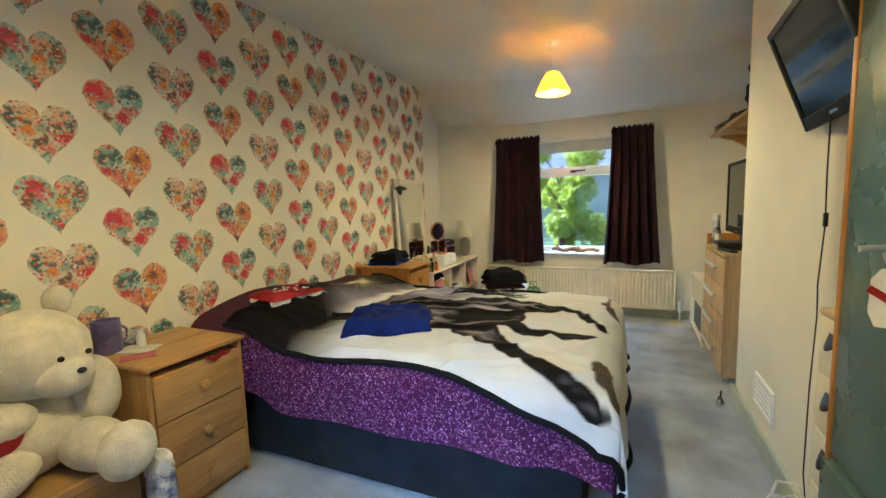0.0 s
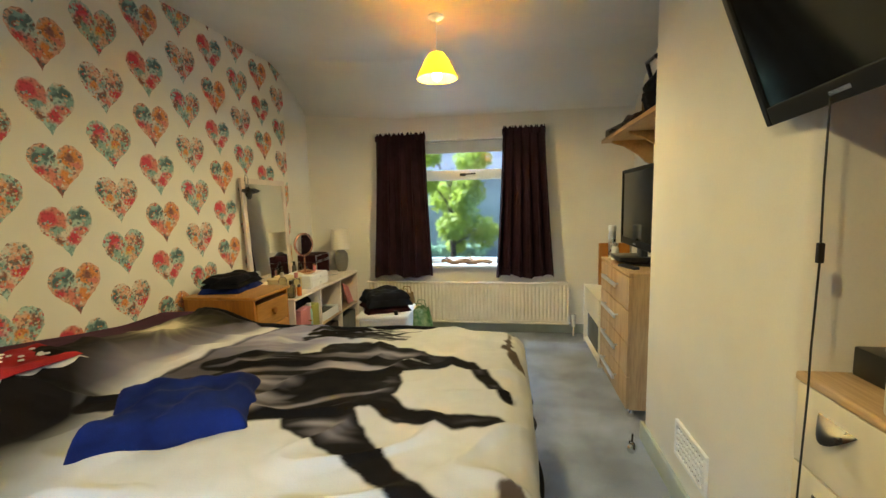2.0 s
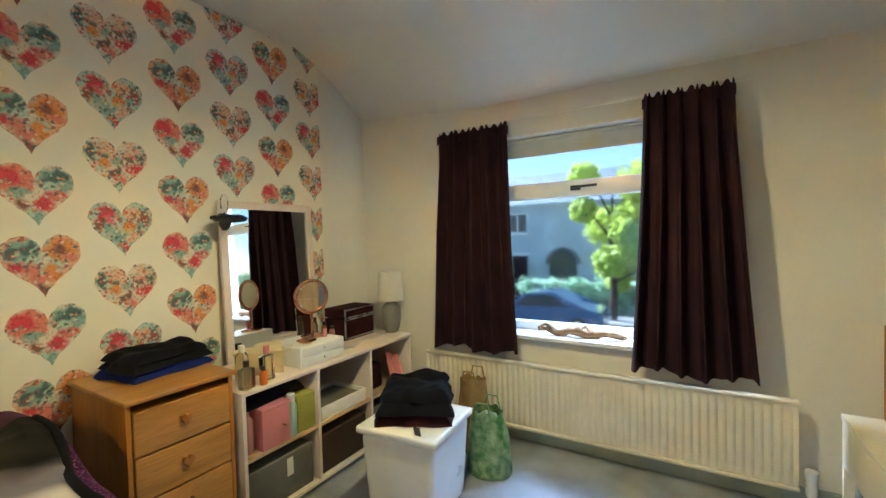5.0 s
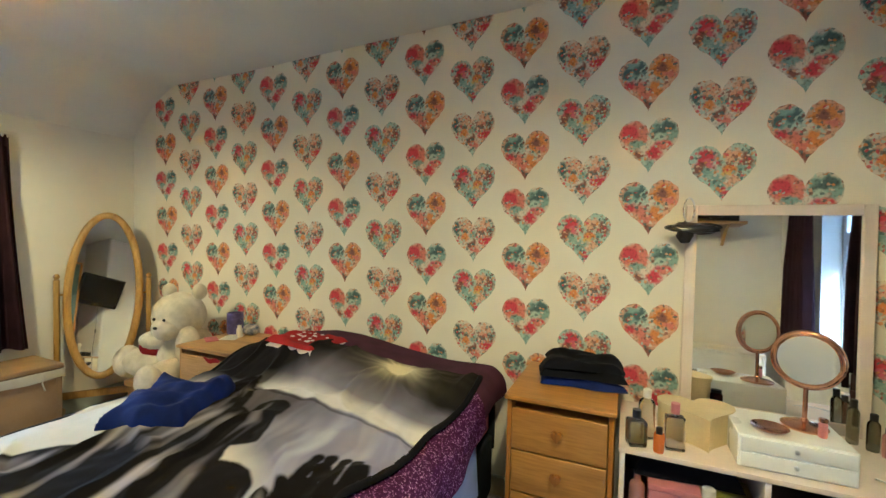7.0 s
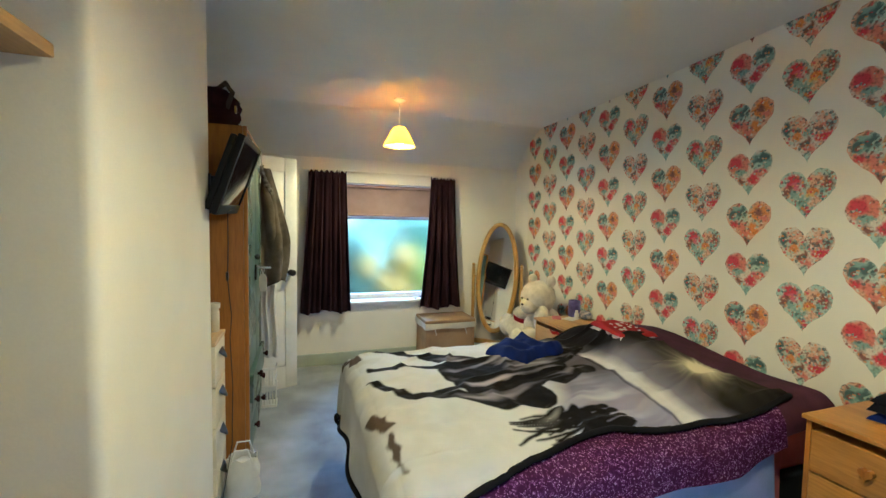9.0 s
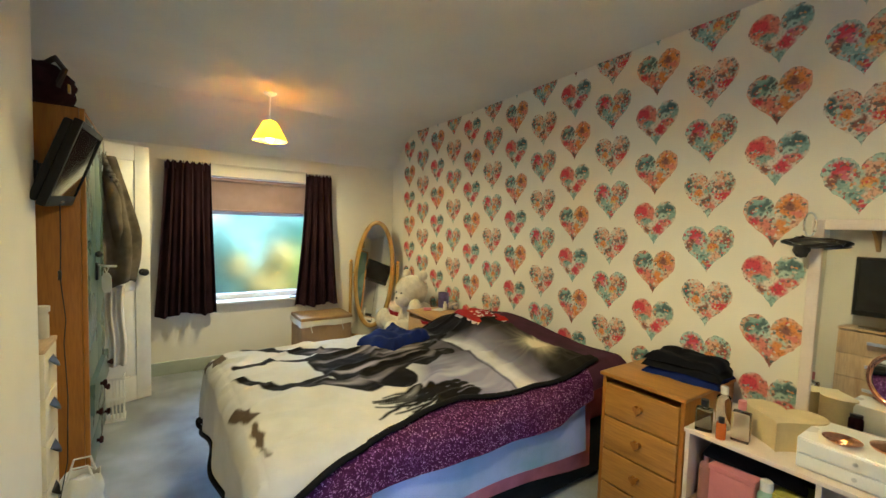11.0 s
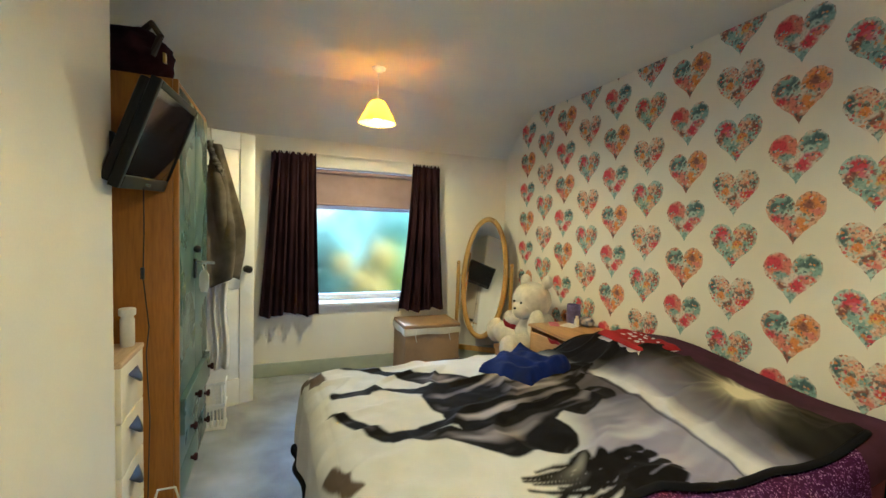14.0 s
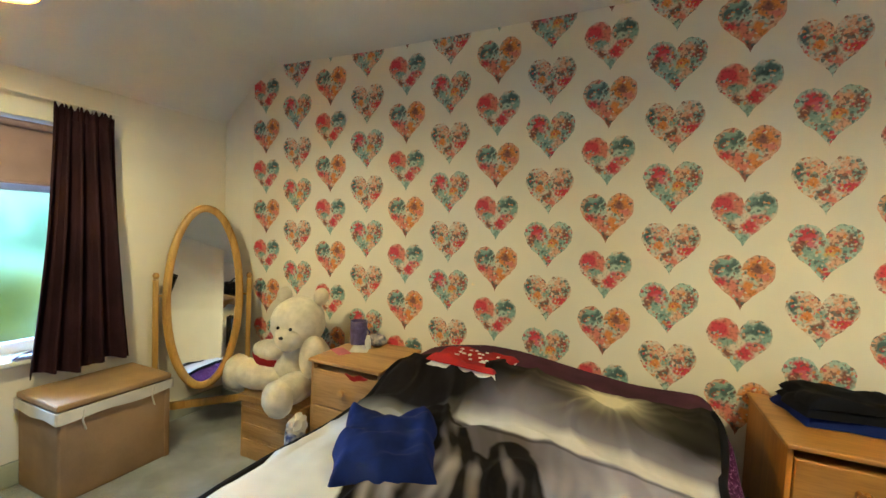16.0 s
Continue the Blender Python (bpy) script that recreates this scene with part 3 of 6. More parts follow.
# ---- pendant lamps ----
def pendant(x, y):
    p = thing("pendant_lamp", "yellow conical fabric lampshade, lit, on a white ceiling cord", "ceiling lamp", (x, y, 0), group="pendant lamps")
    part("ceiling_rose", lathe([(0.001, ZC), (0.048, ZC), (0.048, ZC - 0.012), (0.03, ZC - 0.024), (0.012, ZC - 0.034), (0.001, ZC - 0.034)], 24), M_UPVC, p)
    part("cord", tube([(0, 0, ZC - 0.03), (0.001, 0, 2.3), (0, 0, 2.225)], 0.0035), M_UPVC, p)
    part("lamp_holder", lathe([(0.001, 2.222), (0.016, 2.216), (0.021, 2.19), (0.019, 2.16), (0.017, 2.14), (0.001, 2.14)], 18), M_UPVC, p)
    prof = [(0.024, 2.212), (0.046, 2.204), (0.071, 2.168), (0.096, 2.118), (0.119, 2.074), (0.127, 2.056)]
    part("shade", lathe(prof + [(r - 0.003, z) for r, z in reversed(prof)], 40, close=False), M_SHADE, p, "amber yellow conical shade")
    part("shade_ring", tube([(0.127 * math.cos(a * math.pi / 18), 0.127 * math.sin(a * math.pi / 18), 2.056) for a in range(36)], 0.0025, 6, closed=True), M_SHADE, p)
    for k in range(3):
        a = k * 2 * math.pi / 3
        part("spoke", tube([(0.016 * math.cos(a), 0.016 * math.sin(a), 2.16), (0.072 * math.cos(a), 0.072 * math.sin(a), 2.155)], 0.002), M_UPVC, p)
    b = part("bulb", lathe([(0.001, 2.040), (0.012, 2.042), (0.025, 2.052), (0.030, 2.070), (0.028, 2.090), (0.018, 2.112), (0.014, 2.14), (0.001, 2.14)], 24), glow("lit_bulb", (1.0, 0.74, 0.40), 6), p, "glowing warm white bulb")
    b.visible_shadow = False
    return p


for lx, ly in LAMPS:
    pendant(lx, ly)

# ---- radiator ----
rad = thing("radiator", "cream enamelled panel radiator under the front window", "radiator")
RX0, RX1, RZ0, RZ1 = -1.36, 0.60, 0.12, 0.50
nr = 56


def ribs(u, v):
    x = RX0 + (RX1 - RX0) * u
    w = 0.5 + 0.5 * math.cos(2 * math.pi * nr * u)
    k = min(1, v * 9, (1 - v) * 9)
    return (x, 4.525 - 0.012 * (w ** 0.6) * max(0, k), RZ0 + (RZ1 - RZ0) * v)


part("front_panel", sheet(ribs, nr * 6, 12, 0.002), M_CREAM, rad, angle=60)
part("back_panel", box(RX0, RX1, 4.535, 4.545, RZ0, RZ1, 0.004), M_CREAM, rad)
part("top_rail", box(RX0 - 0.004, RX1 + 0.004, 4.508, 4.55, RZ1 - 0.008, RZ1 + 0.012, 0.008, 3), M_CREAM, rad)
part("bottom_rail", box(RX0 - 0.004, RX1 + 0.004, 4.508, 4.55, RZ0 - 0.014, RZ0 + 0.006, 0.008, 3), M_CREAM, rad)
for x in (-1.1, 0.35):
    part("bracket", box(x - 0.02, x + 0.02, 4.545, YN, 0.2, 0.42, 0.003), M_CREAM, rad)
bm = lathe([(0.001, 0.09), (0.02, 0.09), (0.022, 0.12), (0.018, 0.16), (0.024, 0.17), (0.024, 0.205), (0.001, 0.21)], 18, m=pose(RX1 + 0.045, 4.53, 0))
part("valve", bm, M_UPVC, rad, "white radiator valve cap")
part("pipe", tube([(RX1 + 0.045, 4.53, 0.0), (RX1 + 0.045, 4.53, 0.13), (RX1, 4.53, 0.14)], 0.008), M_CREAM, rad)

# ---- door, open ----
HINGE = Vector((1.13, 0.335, 0))
FREE = Vector((0.40, 0.03, 0))
dv = FREE - HINGE
dl = dv.length
door = thing("door_1", "white painted panelled door, standing open", "door", HINGE, math.degrees(math.atan2(dv.y, dv.x)), kind="structure")
th = 0.036
for nm, b in (("stile", (0.0, 0.10, -th / 2, th / 2, 0.008, 1.958)), ("stile", (dl - 0.10, dl, -th / 2, th / 2, 0.008, 1.958)),
              ("door_rail", (0.10, dl - 0.10, -th / 2, th / 2, 0.008, 0.20)), ("door_rail", (0.10, dl - 0.10, -th / 2, th / 2, 0.86, 1.0)),
              ("door_rail", (0.10, dl - 0.10, -th / 2, th / 2, 1.84, 1.958)), ("door_panel", (0.10, dl - 0.10, -0.008, 0.008, 0.20, 0.86)),
              ("door_panel", (0.10, dl - 0.10, -0.008, 0.008, 1.0, 1.84))):
    part(nm, box(*b, 0.005), M_WHITE, door)
for s in (-1, 1):
    m = pose(dl - 0.055, s * (th / 2), 1.0, -90 * s)
    part("knob", lathe([(0.001, 0), (0.026, 0), (0.026, 0.005), (0.010, 0.008), (0.009, 0.03), (0.022, 0.038), (0.027, 0.052), (0.018, 0.066), (0.001, 0.07)], 22, m=m), M_BLACK, door, "dark round door knob")
frame_d = thing("door_frame", "white painted door lining and architrave", "door frame", kind="structure")
part("jamb", box(XE - 0.015, XE + WALL_T, DOOR[1] - 0.025, DOOR[1], 0, DOOR[2], 0.004), M_WHITE, frame_d)
part("jamb", box(XE - 0.015, XE + WALL_T, DOOR[0], DOOR[0] + 0.025, 0, DOOR[2], 0.004), M_WHITE, frame_d)
part("head", box(XE - 0.015, XE + WALL_T, DOOR[0] + 0.025, DOOR[1] - 0.025, DOOR[2] - 0.025, DOOR[2], 0.004), M_WHITE, frame_d)


# ---- bed ----
BX0, BX1, BY0, BY1 = -1.93, 0.03, 1.31, 2.62


def bed_top(x, y):
    """Height of the made-up bed: pillows at the wall, soft hollows beyond."""
    z = 0.605 + 0.035 * math.sin((y - BY0) / (BY1 - BY0) * math.pi)
    p = max(0.0, min(1.0, (-1.28 - x) / 0.34))
    p = p * p * (3 - 2 * p)
    z += p * (0.085 + 0.03 * math.sin((y - 1.3) * 4.8))
    z += 0.012 * noise.noise(Vector((x * 2.3, y * 2.3, 0.4))) + 0.006 * noise.noise(Vector((x * 7, y * 7, 2.0)))
    return z


def over(s, a, b, r):
    """Arc length s along a top from a to b that rolls over both rims: place and fall."""
    q = r * math.pi / 2
    if s < a:
        d = a - s
        if d < q:
            t = d / r
            return a - r * math.sin(t), r * (1 - math.cos(t))
        return a - r - 0.06 * (d - q), r + (d - q)
    if s > b:
        d = s - b
        if d < q:
            t = d / r
            return b + r * math.sin(t), r * (1 - math.cos(t))
        return b + r + 0.06 * (d - q), r + (d - q)
    return s, 0.0


def draped(s, t, lift, fold):
    x, fx = over(s, -5, BX1 - 0.02, 0.09)
    y, fy = over(t, BY0 + 0.03, BY1 - 0.03, 0.08)
    fall = fx + fy if min(fx, fy) < 0.02 else max(fx, fy) + 0.55 * min(fx, fy)
    hang = max(0.0, fall - 0.05)
    wob = fold * min(1, hang * 5)
    if fx > fy:
        x += wob * math.sin(t * 17 + 1.3 * math.sin(t * 5)) * 0.5
    else:
        y += wob * math.sin(s * 15 + 1.5 * math.sin(s * 4)) * (0.5 if t > 2 else -0.5)
    out = lift * min(1.0, fall / 0.08)
    x += out if fx > 0.02 else 0
    y += out * (1 if t > 2 else -1) if fy > 0.02 else 0
    z = bed_top(min(x, BX1), min(max(y, BY0), BY1)) + lift * (1 - min(1.0, fall / 0.3)) - fall
    return (x, y, max(0.03, z))


bed = thing("bed", "double divan bed, loosely made, on a black cloth base", "bed")
part("divan_base", box(BX0, BX1 - 0.02, BY0 + 0.005, BY1 - 0.005, 0.03, 0.33, 0.02, 3), M_DIVAN, bed, "black cloth divan base")
part("mattress", box(BX0, BX1, BY0 + 0.02, BY1 - 0.02, 0.335, 0.565, 0.05, 4), M_PINK, bed, "mattress in a pink fitted sheet")
part("headboard", box(XW + 0.02, BX0 - 0.002, BY0 + 0.02, BY1 - 0.0, 0.25, 0.66, 0.015, 3), M_DIVAN, bed, "low black headboard")
for x in (BX0 + 0.12, BX1 - 0.16):
    for y in (BY0 + 0.1, BY1 - 0.1):
        part("castor", lathe([(0.001, 0), (0.02, 0), (0.022, 0.015), (0.02, 0.032), (0.001, 0.032)], 14, m=pose(x, y, 0)), M_CHROME, bed, "small metal castor")
for y0 in (1.38, 2.0):
    single("pillow", blob(-1.74, y0 + 0.29, 0.617, 0.19, 0.29, 0.05, 3, 0.08, 2.0, y0), M_PLUM, "plump pillow in a dark plum pillowcase at the bed head", "pillow", group="pillows")
duvet = thing("duvet", "purple animal-spot duvet hanging over the sides of the bed", "duvet")
bm = sheet(lambda u, v: draped(-1.56 + (0.24 + 1.56) * u, BY0 - 0.30 + (BY1 - BY0 + 0.48) * v, 0.012, 0.03), 90, 90, 0.004)
part("cover", bm, M_LEOPARD, duvet, angle=80)
bm = sheet(lambda u, v: draped(-1.90 + 0.342 * u, BY0 - 0.24 + (BY1 - BY0 + 0.38) * v, 0.0125, 0.03), 18, 90, 0.004)
part("turned_edge", bm, M_PLUM, duvet, "dark plum reverse turned back at the bed head", 80)
bm = sheet(lambda u, v: (-1.55 + 1.25 * u, BY1 + 0.028 + 0.008 * math.sin(u * 9) + 0.02 * v, 0.50 - 0.26 * v + 0.03 * math.sin(3 * u)), 40, 10, 0.004)
single("flat_sheet", bm, M_LILAC, "crumpled lilac and blue sheet hanging out under the duvet", "sheet", angle=80)


bm = sheet(lambda u, v: (-1.63 + 1.36 * u, BY1 + 0.004 + 0.006 * math.sin(u * 13) + 0.012 * v, 0.50 - (0.39 - 0.12 * u) * v + 0.02 * math.sin(3 * u + 0.4)), 44, 10, 0.003)
single("pink_sheet", bm, M_PINK, "pink under-sheet hanging down beside the divan", "sheet", angle=80)

# fleece throw: abstract dark sweeps on pale and grey ground
def capsule(px, py, ax, ay, bx, by, ra, rb):
    vx, vy = bx - ax, by - ay
    k = max(0.0, min(1.0, ((px - ax) * vx + (py - ay) * vy) / (vx * vx + vy * vy)))
    return math.hypot(px - ax - k * vx, py - ay - k * vy) - (ra + (rb - ra) * k)


STROKES = ((-0.86, 1.86, -0.56, 1.98, 0.17, 0.22), (-0.72, 1.74, -0.50, 1.86, 0.13, 0.19), (-0.62, 2.20, -0.50, 2.08, 0.12, 0.14), (-0.90, 1.80, -1.12, 1.72, 0.13, 0.09),
           (-1.12, 1.70, -1.27, 1.64, 0.08, 0.05), (-1.08, 1.98, -0.86, 2.04, 0.06, 0.09), (-0.50, 2.22, -0.30, 2.12, 0.085, 0.040), (-0.30, 2.12, -0.10, 2.07, 0.038, 0.028),
           (-0.10, 2.07, 0.05, 1.84, 0.028, 0.020), (-0.46, 2.02, -0.24, 2.05, 0.05, 0.022), (-0.24, 2.05, -0.12, 2.09, 0.020, 0.016), (-0.46, 1.84, -0.27, 1.70, 0.06, 0.034),
           (-0.27, 1.70, -0.10, 1.67, 0.032, 0.024), (-0.10, 1.68, 0.02, 1.69, 0.036, 0.024), (-0.52, 1.67, -0.37, 1.54, 0.10, 0.058), (-0.37, 1.54, -0.22, 1.42, 0.055, 0.033),
           (-0.22, 1.42, -0.08, 1.31, 0.034, 0.029), (-0.08, 1.31, 0.04, 1.24, 0.029, 0.036))
MARKS = ((0.06, 1.44, 0.10, 1.30, 0.024, 0.036), (0.10, 2.16, 0.05, 2.30, 0.024, 0.030), (0.05, 2.34, 0.05, 2.56, 0.024, 0.008))
rnd = random.Random(17)
HAIRS = []
for i in range(36):
    a, b = rnd.uniform(-0.92, -0.66), rnd.uniform(2.34, 2.54)
    bend = rnd.uniform(-0.05, 0.06)
    p, q = (a + 0.09 + bend, b + rnd.uniform(0.0, 0.06)), (a + rnd.uniform(0.12, 0.32), b + rnd.uniform(-0.01, 0.10))
    HAIRS += [(a, b, *p, 0.017, 0.010), (*p, *q, 0.010, 0.003)]


def mixed(a, b, k):
    return a.lerp(b, max(0.0, min(1.0, k)))


def throw_print(s, t):
    n1 = noise.noise(Vector((s * 3.1, t * 3.1, 5.0)))
    n2 = noise.noise(Vector((s * 11, t * 8, 1.0)))
    n3 = noise.noise(Vector((s * 30, t * 22, 8.0)))
    # long brush-like streaks, curling where the warp is strong
    ws, wt = s + 0.06 * n1 + 0.02 * n2, t + 0.08 * noise.noise(Vector((s * 3, t * 3, 9.0)))
    flow = noise.noise(Vector((ws * 2.4 + wt * 1.5, wt * 12 - ws * 3, 2.0))) + 0.45 * noise.noise(Vector((ws * 5, wt * 30 - ws * 7, 4.0)))
    c = Vector((0.61, 0.61, 0.615)) * (1 + 0.05 * n1 + 0.03 * n2)
    # lavender-grey ground beyond the dark sweeps, with pale swirls towards the hem
    pale = max(0.0, min(1.0, (t - 1.98) / 0.34))
    k = (-0.80 + 0.18 * pale - s + 0.10 * n1) / 0.14
    grey = mixed(Vector((0.10, 0.09, 0.105)), Vector((0.30, 0.29, 0.42)), pale + 0.30 * flow)
    swirl = math.exp(-((s + 0.92) / 0.16) ** 2 - ((t - 2.34) / 0.17) ** 2)
    grey = mixed(grey, Vector((0.60, 0.60, 0.67)), swirl * (0.30 + 1.3 * flow))
    c = mixed(c, grey, min(1.0, k) * max(0.0, min(1.0, (t - 1.60) / 0.12)))
    # a pale band, sharp on one side and fading into dark towards the pillows
    e = s + 1.16 - 0.14 * (t - 2.2) - 0.03 * n1 + 0.10 * max(0.0, t - 2.45)
    if t > 1.7:
        fade = max(0.0, min(1.0, 1 + (e + 0.08) / 0.09))
        mid = mixed(Vector((0.045, 0.038, 0.045)), Vector((0.26, 0.245, 0.33)), 1 + (e + 0.12) / 0.22)
        band = mixed(mid, Vector((0.66, 0.65, 0.67)), fade)
        c = mixed(c, band * (1 + 0.14 * flow), -e / 0.015 * min(1.0, (t - 1.7) / 0.1))
        c = mixed(c, c * 0.22, (0.85 - abs(e - 0.010) / 0.014) * min(1.0, (t - 1.7) / 0.15))
    # charcoal field at the head end, soft towards the foot; the wide fade also paints in shadow
    reach = -0.97 - 0.55 * max(0.0, min(1.0, (t - 1.58) / 0.42))
    c = mixed(c, Vector((0.009, 0.008, 0.010)) * (1 + 0.5 * flow), (reach - s + 0.08 * n1) / 0.32)
    c = mixed(c, Vector((0.007, 0.006, 0.008)), (-1.34 - 0.20 * max(0.0, min(1.0, (2.5 - t) / 0.3)) - s + 0.05 * n1) / 0.06 * min(1.0, max(0.0, abs(t - 2.22) - 0.16) / 0.16))
    # soft pale splash with short streaks
    ds, dt = s + 1.58, (t - 2.26) * 0.8
    d = math.hypot(ds, dt)
    ang = math.atan2(dt, ds)
    streak = max(0.0, noise.noise(Vector((math.cos(ang) * 5, math.sin(ang) * 5, 3.0))) + 0.15)
    c = mixed(c, Vector((0.78, 0.70, 0.47)), 1.5 * math.exp(-(d / 0.065) ** 2) + 1.0 * streak * math.exp(-d / 0.08) + 0.10 * math.exp(-d / 0.12))
    m = min(capsule(s + 0.008 * n2, t + 0.010 * n1, *q) for q in STROKES) + 0.006 * n2 + 0.005 * n3
    hair = min(capsule(s + 0.010 * n2, t + 0.012 * n1, *q) for q in HAIRS) + 0.003 * n3 if -1.05 < s < -0.2 and 2.2 < t < 2.75 else 1.0
    if min(m, hair) < 0.008:
        deep = max(0.0, min(1.0, (-m - 0.004) / 0.06))
        light = max(0.0, flow * 1.6 + 0.2 * n2 + 0.0)
        light = light * deep
        tone = Vector((0.008, 0.007, 0.008)) + Vector((0.36, 0.33, 0.38)) * min(1.1, light)
        c = mixed(c, tone, (0.008 - min(m, hair)) / 0.010)
    wisp = math.exp(-((s + 0.78) / 0.15) ** 2 - ((t - 2.36) / 0.12) ** 2)
    c = mixed(c, Vector((0.62, 0.61, 0.62)), 1.3 * wisp * max(0.0, flow * 1.6 - 0.25))
    spot = min(capsule(s, t, *q) for q in MARKS) + 0.022 * n2 + 0.016 * n3
    return mixed(c, Vector((0.10, 0.075, 0.060)), (0.004 - spot) / 0.010)


T0, T1, S0, S1 = BY0 - 0.045, BY1 + 0.16, -1.66, 0.40


def throw_at(u, v):
    s = S0 + (S1 - S0) * u
    drop = max(0.0, min(1.0, (u - 0.56) / 0.34))
    lo = T0 - 0.17 * drop * drop * (3 - 2 * drop) + 0.006 * math.sin(u * 17)
    k = max(0.0, 1 - abs(u - 0.42) / 0.42)
    hi = T1 - 0.15 - 0.09 * k * k + 0.22 * max(0, u - 0.62) / 0.38 + 0.015 * math.sin(u * 23)
    return s, lo + (hi - lo) * v


throw = thing("fleece_throw", "pale fleece throw with charcoal sweeps and a black border", "throw")
NU, NV = 350, 260
bm = bmesh.new()
grid = []
for i in range(NU + 1):
    grid.append([])
    for j in range(NV + 1):
        s, t = throw_at(i / NU, j / NV)
        v = bm.verts.new(draped(s, t, 0.026, 0.03))
        v.co.z += 0.011 * noise.noise(Vector((s * 5, t * 6, 3))) + 0.004 * noise.noise(Vector((s * 16, t * 19, 6)))
        crease = abs(noise.noise(Vector((s * 2.2 + t * 1.4, t * 4.5 - s * 2.5, 12))))
        v.co.z += 0.016 * max(0.0, 0.16 - crease) / 0.16
        grid[-1].append(v)
for i in range(NU):
    for j in range(NV):
        bm.faces.new((grid[i][j], grid[i + 1][j], grid[i + 1][j + 1], grid[i][j + 1]))
bm.verts.index_update()
cloth = part("cloth", bm, M_THROW, throw, angle=180)
layer = cloth.data.color_attributes.new("print", "FLOAT_COLOR", "POINT")
n = 0
for i in range(NU + 1):
    for j in range(NV + 1):
        layer.data[n].color = (*throw_print(*throw_at(i / NU, j / NV)), 1)
        n += 1


def border(u0, v0, u1, v1, count):
    pts = []
    for i in range(count + 1):
        s, t = throw_at(u0 + (u1 - u0) * i / count, v0 + (v1 - v0) * i / count)
        pts.append(Vector(draped(s, t, 0.029, 0.03)))
    return tube(pts, 0.013, 7)


part("border", border(0, 0, 1, 0, 110), M_EDGE, throw, "black stitched border", 180)
part("border", border(0, 1, 1, 1, 110), M_EDGE, throw, "black stitched border", 180)
part("border", border(1, 0, 1, 1, 90), M_EDGE, throw, "black stitched border", 180)


def folded(name, cx, cy, z, w, d, h, rz, material, label, category, seed, layers=3, group="", crumple=1.0):
    """Loosely folded cloth: crumpled layers with sagging edges lying on one another."""
    t = thing(name, label, category, (cx, cy, z), rz, group)
    for k in range(layers):
        lo, hi = h * k / layers, h * (k + 1) / layers
        q = seed + 3.7 * k
        shrink = 1 - 0.05 * k

        def top(u, v):
            a, b = 2 * u - 1, 2 * v - 1
            e = max(abs(a), abs(b))
            ang = math.atan2(b, a)
            rim = 1 + 0.17 * crumple * noise.noise(Vector((math.cos(ang) * 1.6, math.sin(ang) * 1.6, q)))
            x, y = a * w / 2 * rim * shrink, b * d / 2 * rim * shrink
            drop = max(0.0, (e - 0.72) / 0.28) ** 2.2
            wr = 0.022 * crumple * noise.noise(Vector((x * 10, y * 10, q))) + 0.008 * noise.noise(Vector((x * 26, y * 22, q + 2)))
            return (x, y, max(lo + 0.002, hi + wr * (1 - drop) - (hi - lo) * 0.95 * drop))

        bm = sheet(top, 44, 44)
        bmesh.ops.recalc_face_normals(bm, faces=bm.faces[:])
        rim_edges = [e for e in bm.edges if e.is_boundary]
        out = bmesh.ops.extrude_edge_only(bm, edges=rim_edges)["geom"]
        for v in out:
            if isinstance(v, bmesh.types.BMVert):
                v.co.z = lo
                v.co.x *= 0.97
                v.co.y *= 0.97
        bmesh.ops.contextual_create(bm, geom=[e for e in bm.edges if e.is_boundary])
        part("fold", bm, material[k % len(material)] if isinstance(material, tuple) else material, t, angle=80)
    return t


folded("blue_garment", -0.93, 1.61, 0.645, 0.43, 0.31, 0.075, 28, M_BLUECLOTH, "royal blue garment dropped in a crumpled heap on the throw", "clothing", 5, 1, crumple=1.9)
g = folded("pyjamas", -1.63, 1.66, 0.735, 0.26, 0.36, 0.05, -10, (M_WHITECLOTH, M_RED), "folded red spotted and white nightwear on the pillow", "clothing", 8, 2)
rnd = random.Random(4)
dot = None
for i in range(26):
    if dot is None:
        dot = part("dot", lathe([(0.001, 0), (0.009, 0), (0.008, 0.003), (0.001, 0.003)], 8), M_WHITECLOTH, g, "white printed spot")
    else:
        dot = dot.copy()
        scene.collection.objects.link(dot)
    dot.location = (rnd.uniform(-0.08, 0.08), rnd.uniform(-0.12, 0.12), 0.050)


# ---- furniture ----
def knob(x, y, z, material, parent, r=0.017, label="", out=1):
    bm = lathe([(0.001, 0), (r * 0.45, 0), (r * 0.45, 0.012), (r, 0.02), (r * 0.9, 0.03), (0.001, 0.033)], 16, m=pose(x, y, z, 0, 90 * out, 0))
    return part("knob", bm, material, parent, label)


def heart_points(w, h, count=28, lobes=1.0):
    pts = []
    for i in range(count):
        a = 2 * math.pi * i / count
        x = 16 * math.sin(a) ** 3
        y = 13 * math.cos(a) - 5 * math.cos(2 * a) - 2 * math.cos(3 * a) - math.cos(4 * a)
        pts.append((x / 32 * w, (y + 17) / 29 * h))
    return pts


